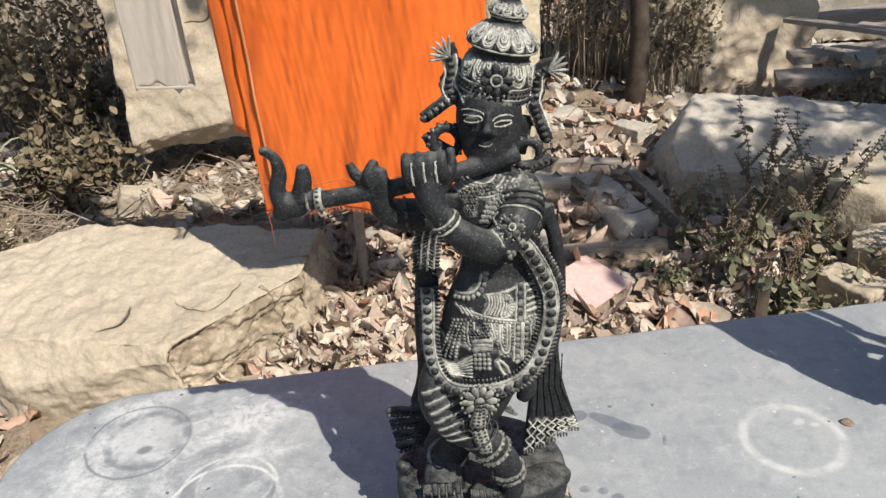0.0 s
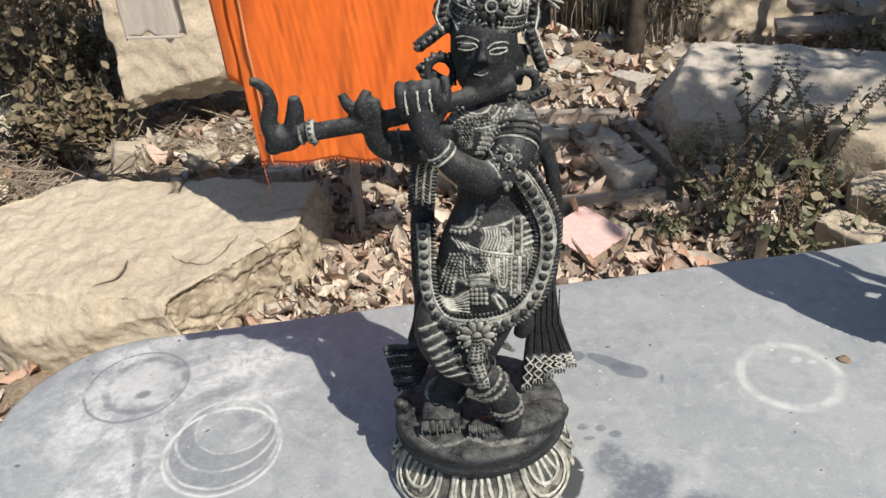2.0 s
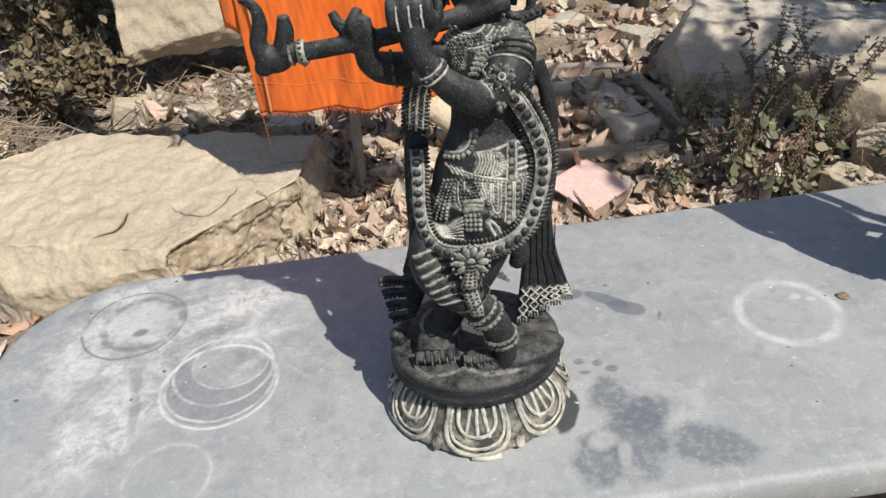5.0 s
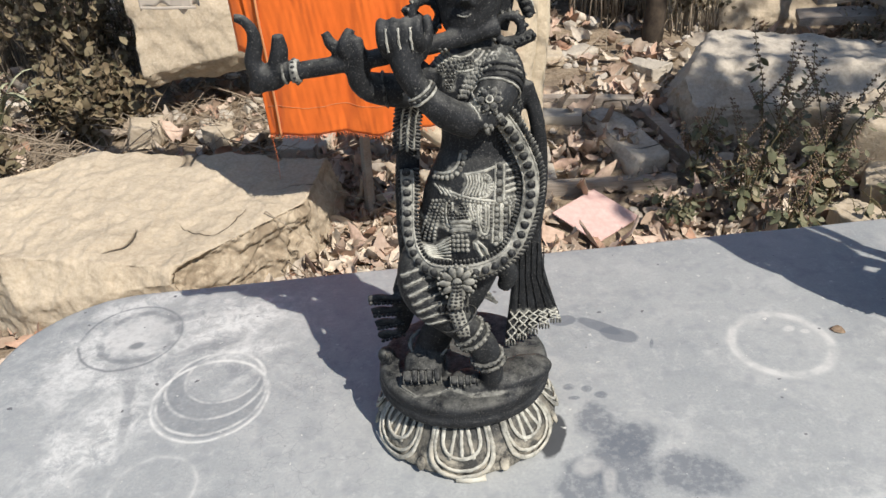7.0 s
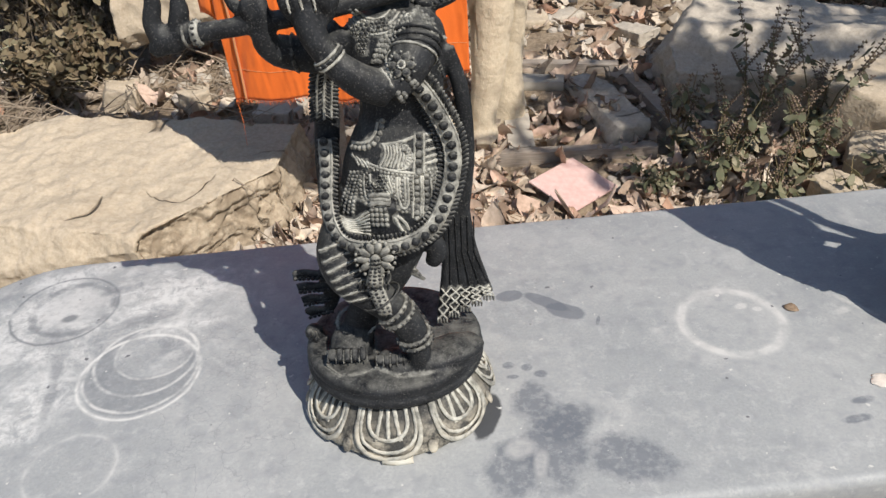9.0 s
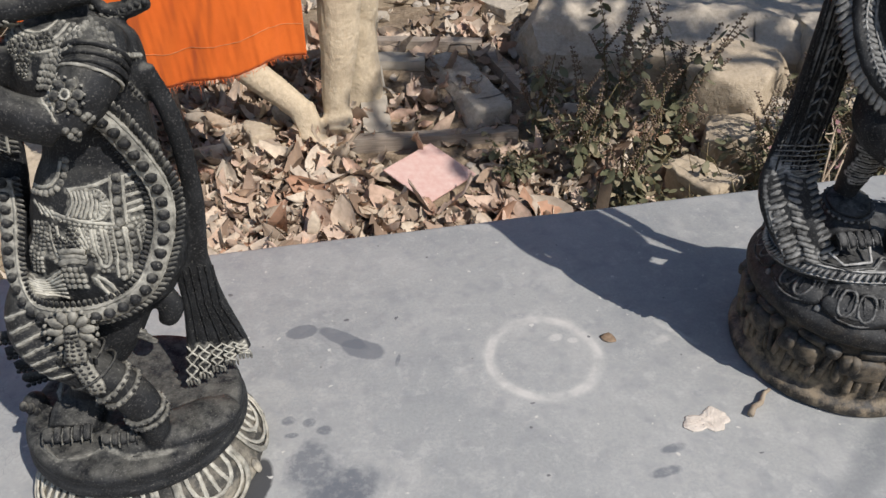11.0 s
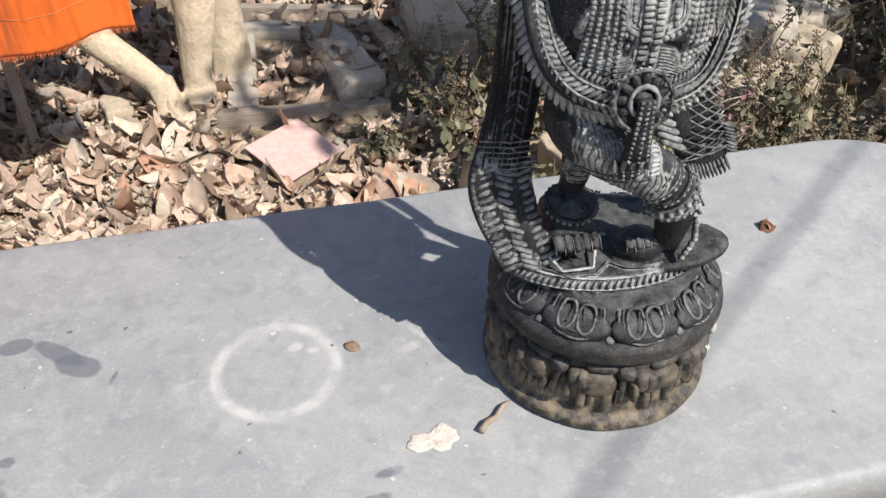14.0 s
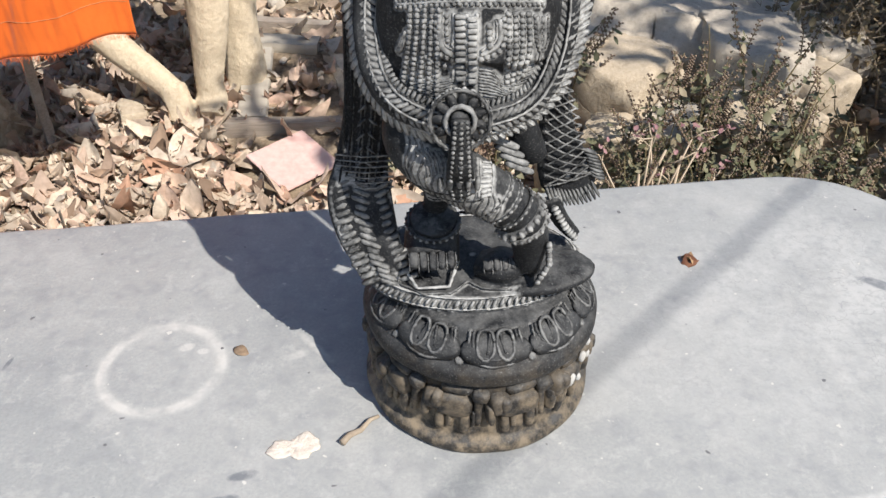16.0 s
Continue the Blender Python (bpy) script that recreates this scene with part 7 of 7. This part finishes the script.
# ---- washing ----
def washing():
    line_pts = [np.array((-1.6, 2.42, 1.56)), np.array((-0.6, 2.28, 1.515)), np.array((-0.1, 2.13, 1.50)), np.array((0.5, 2.05, 1.51)), np.array((2.6, 1.75, 1.62))]
    tagged(tubes("clothes_line", [(spline(line_pts, 6), 0.003, 0.003)], TWIG), "thin grey cord strung as a clothes line", "rope")
    for x, y, z in ((-1.6, 2.42, 1.56), (2.6, 1.75, 1.62)):
        b = ground_height(x, y)
        tagged(bar("line_post", (x, y, b - 0.1), (x, y, z + 0.05), 0.05, 0.05, TIMBER, None, 2, 0.3), "rough wooden post holding the clothes line", "post", "line posts")
    top = tagged(empty("grey_trousers", (-0.71, 2.31, 0.8)), "washed-out grey cotton trousers hung on the line", "clothing")
    inv = top.matrix_basis.inverted()
    for n, x0, x1, lo, y in (("leg_front", -0.762, -0.600, 0.785, 2.31), ("leg_back", -0.750, -0.590, 0.800, 2.318)):
        ob, _, _ = hanging_cloth(n, x0, x1, 1.51, lo, y, y - 0.02, GREYCLOTH, top, [(0.5, 1.0, 0.4)], 0.003, 3.0 + len(n), 0.0, 40, 60)
        ob.matrix_parent_inverse = inv
    ob = bar("hem", (-0.762, 2.304, 0.790), (-0.600, 2.284, 0.787), 0.004, 0.007, GREYCLOTH, top, 4, 0.2)
    ob.matrix_parent_inverse = inv


washing()


def cloth_trim():
    inv = dhoti.matrix_basis.inverted()
    V = np.array(hem_verts).reshape(-1, hem_n, 3)
    seam = [V[j, 9] + np.array((0, -0.006, 0)) for j in range(len(V))]
    ob = tubes("selvedge", [(np.array(seam), 0.0035, 0.0035)], SEAM, dhoti, 6)
    ob.matrix_parent_inverse = inv
    ob["label"] = "faded rolled selvedge"
    stripe = tubes("woven_stripe", [(V[int(0.915 * len(V)), 2:-1] + np.array((0, -0.0008, 0)), 0.0008, 0.0008)], SEAM, dhoti, 6)
    stripe.matrix_parent_inverse = inv
    stripe["label"] = "thin faded stripe above the hem"
    r = np.random.RandomState(4)
    threads = []
    for q in even(V[-1], 0.0035):
        n = r.uniform(0.006, 0.018)
        threads.append(([q, q + np.array((r.normal(0, 0.002), r.normal(0, 0.003), -n * 0.6)), q + np.array((r.normal(0, 0.005), r.normal(0, 0.004), -n))], 0.0007, 0.0004))
    for x, n in ((0.01, 0.14), (0.6, 0.05)):
        q = V[-1, int(x * (hem_n - 1))]
        threads.append(([q, q + np.array((0.004, 0, -n * 0.5)), q + np.array((0.0, 0, -n))], 0.0008, 0.0006))
    ob = tubes("fringe", threads, FRINGE, dhoti, 3)
    ob.matrix_parent_inverse = inv


cloth_trim()


# ---- small things on the bench ----
def splat(name, label, at, size, seed, material, thick=0.0025, category="stain"):
    """A blot with an uneven outline that lies on the bench."""
    r = np.random.RandomState(seed)
    n = 90
    ph = r.uniform(0, 6.28, 6)
    def out(a, s):
        w = 1 + 0.22 * math.sin(2 * a + ph[0]) + 0.16 * math.sin(3 * a + ph[1]) + 0.1 * math.sin(5 * a + ph[2]) + 0.05 * math.sin(9 * a + ph[3]) + 0.02 * math.sin(17 * a + ph[4])
        return math.cos(a) * size[0] * w * s, math.sin(a) * size[1] * w * s
    verts, faces = [], []
    for s, z in ((1.0, 0.0), (0.95, thick * 0.8), (0.7, thick), (0.35, thick * 0.85)):
        verts += [(*out(2 * math.pi * k / n, s), z + (0.0004 * r.normal() if s < 0.9 else 0)) for k in range(n)]
    for i in range(3):
        faces += [(i * n + k, i * n + (k + 1) % n, (i + 1) * n + (k + 1) % n, (i + 1) * n + k) for k in range(n)]
    faces.append(tuple(range(3 * n, 4 * n)))
    faces.append(tuple(range(n))[::-1])
    ob = mesh_object(name, verts, faces, material)
    ob.location = (at[0], at[1], SLAB_TOP + 0.0004)
    return tagged(ob, label, category)


PLASTER = plain_material("dried_plaster", (0.70, 0.635, 0.56), (0.56, 0.51, 0.45), 90, 0.95, 0.6)
splat("plaster_blot", "dried cream plaster blot stuck to the bench", (0.722, 0.778), (0.024, 0.018), 12, PLASTER, 0.0012, "plaster")
FALLEN = plain_material("brown_fallen_leaf", (0.25, 0.15, 0.08), (0.36, 0.24, 0.14), 60)


def bench_leaf(at, size, yaw, curl, label, material):
    ob = leaf_cloud("fallen_leaf", np.array([(0, 0, 0)]), [size], np.array([yaw]), np.array([0.1]), np.array([0.2]), curl, material, 9, 0.36, None, 6)
    ob.location = (at[0], at[1], SLAB_TOP + size * 0.10)
    m = ob.modifiers.new("thickness", "SOLIDIFY")
    m.thickness = 0.001
    tagged(ob, label, "leaf")


bench_leaf((0.646, 0.926), 0.021, -0.5, 0.5, "small tan dry leaf lying on the bench", plain_material("tan_leaf", (0.30, 0.22, 0.15), (0.19, 0.135, 0.09), 160))
bench_leaf((1.249, 1.061), 0.030, 0.8, 1.3, "crumpled red-brown dry leaf lying on the bench", plain_material("red_brown_leaf", (0.12, 0.05, 0.03), (0.20, 0.095, 0.055), 70))
bench_leaf((1.25, 1.066), 0.026, 2.4, 1.5, "crumpled red-brown dry leaf lying on the bench", FALLEN)
tagged(tubes("twig_scrap", [([np.array((0.772, 0.776, 0.606)), np.array((0.780, 0.786, 0.6065)), np.array((0.792, 0.792, 0.606)), np.array((0.802, 0.806, 0.6055)), np.array((0.812, 0.812, 0.604))], 0.0042, 0.002)], TWIG, None, 8), "short pale dry twig scrap beside the statue base", "twig")


def cable():
    """An overhead wire; its soft shadow crosses the end of the bench."""
    d = SUN_TO
    for i, (a, b, h) in enumerate((((0.885, 0.705), (1.458, 1.207), 3.2),)):
        p = [np.array((a[0], a[1], SLAB_TOP)), np.array((b[0], b[1], SLAB_TOP))]
        p = [p[0] + (p[1] - p[0]) * t + np.array(d) * h for t in (-9, -4, 0, 1, 5, 10)]
        tagged(tubes("overhead_cable", [(np.array(p), 0.0042, 0.0042)], BARK, None, 8), "black overhead power cable high above the bench", "cable")


cable()
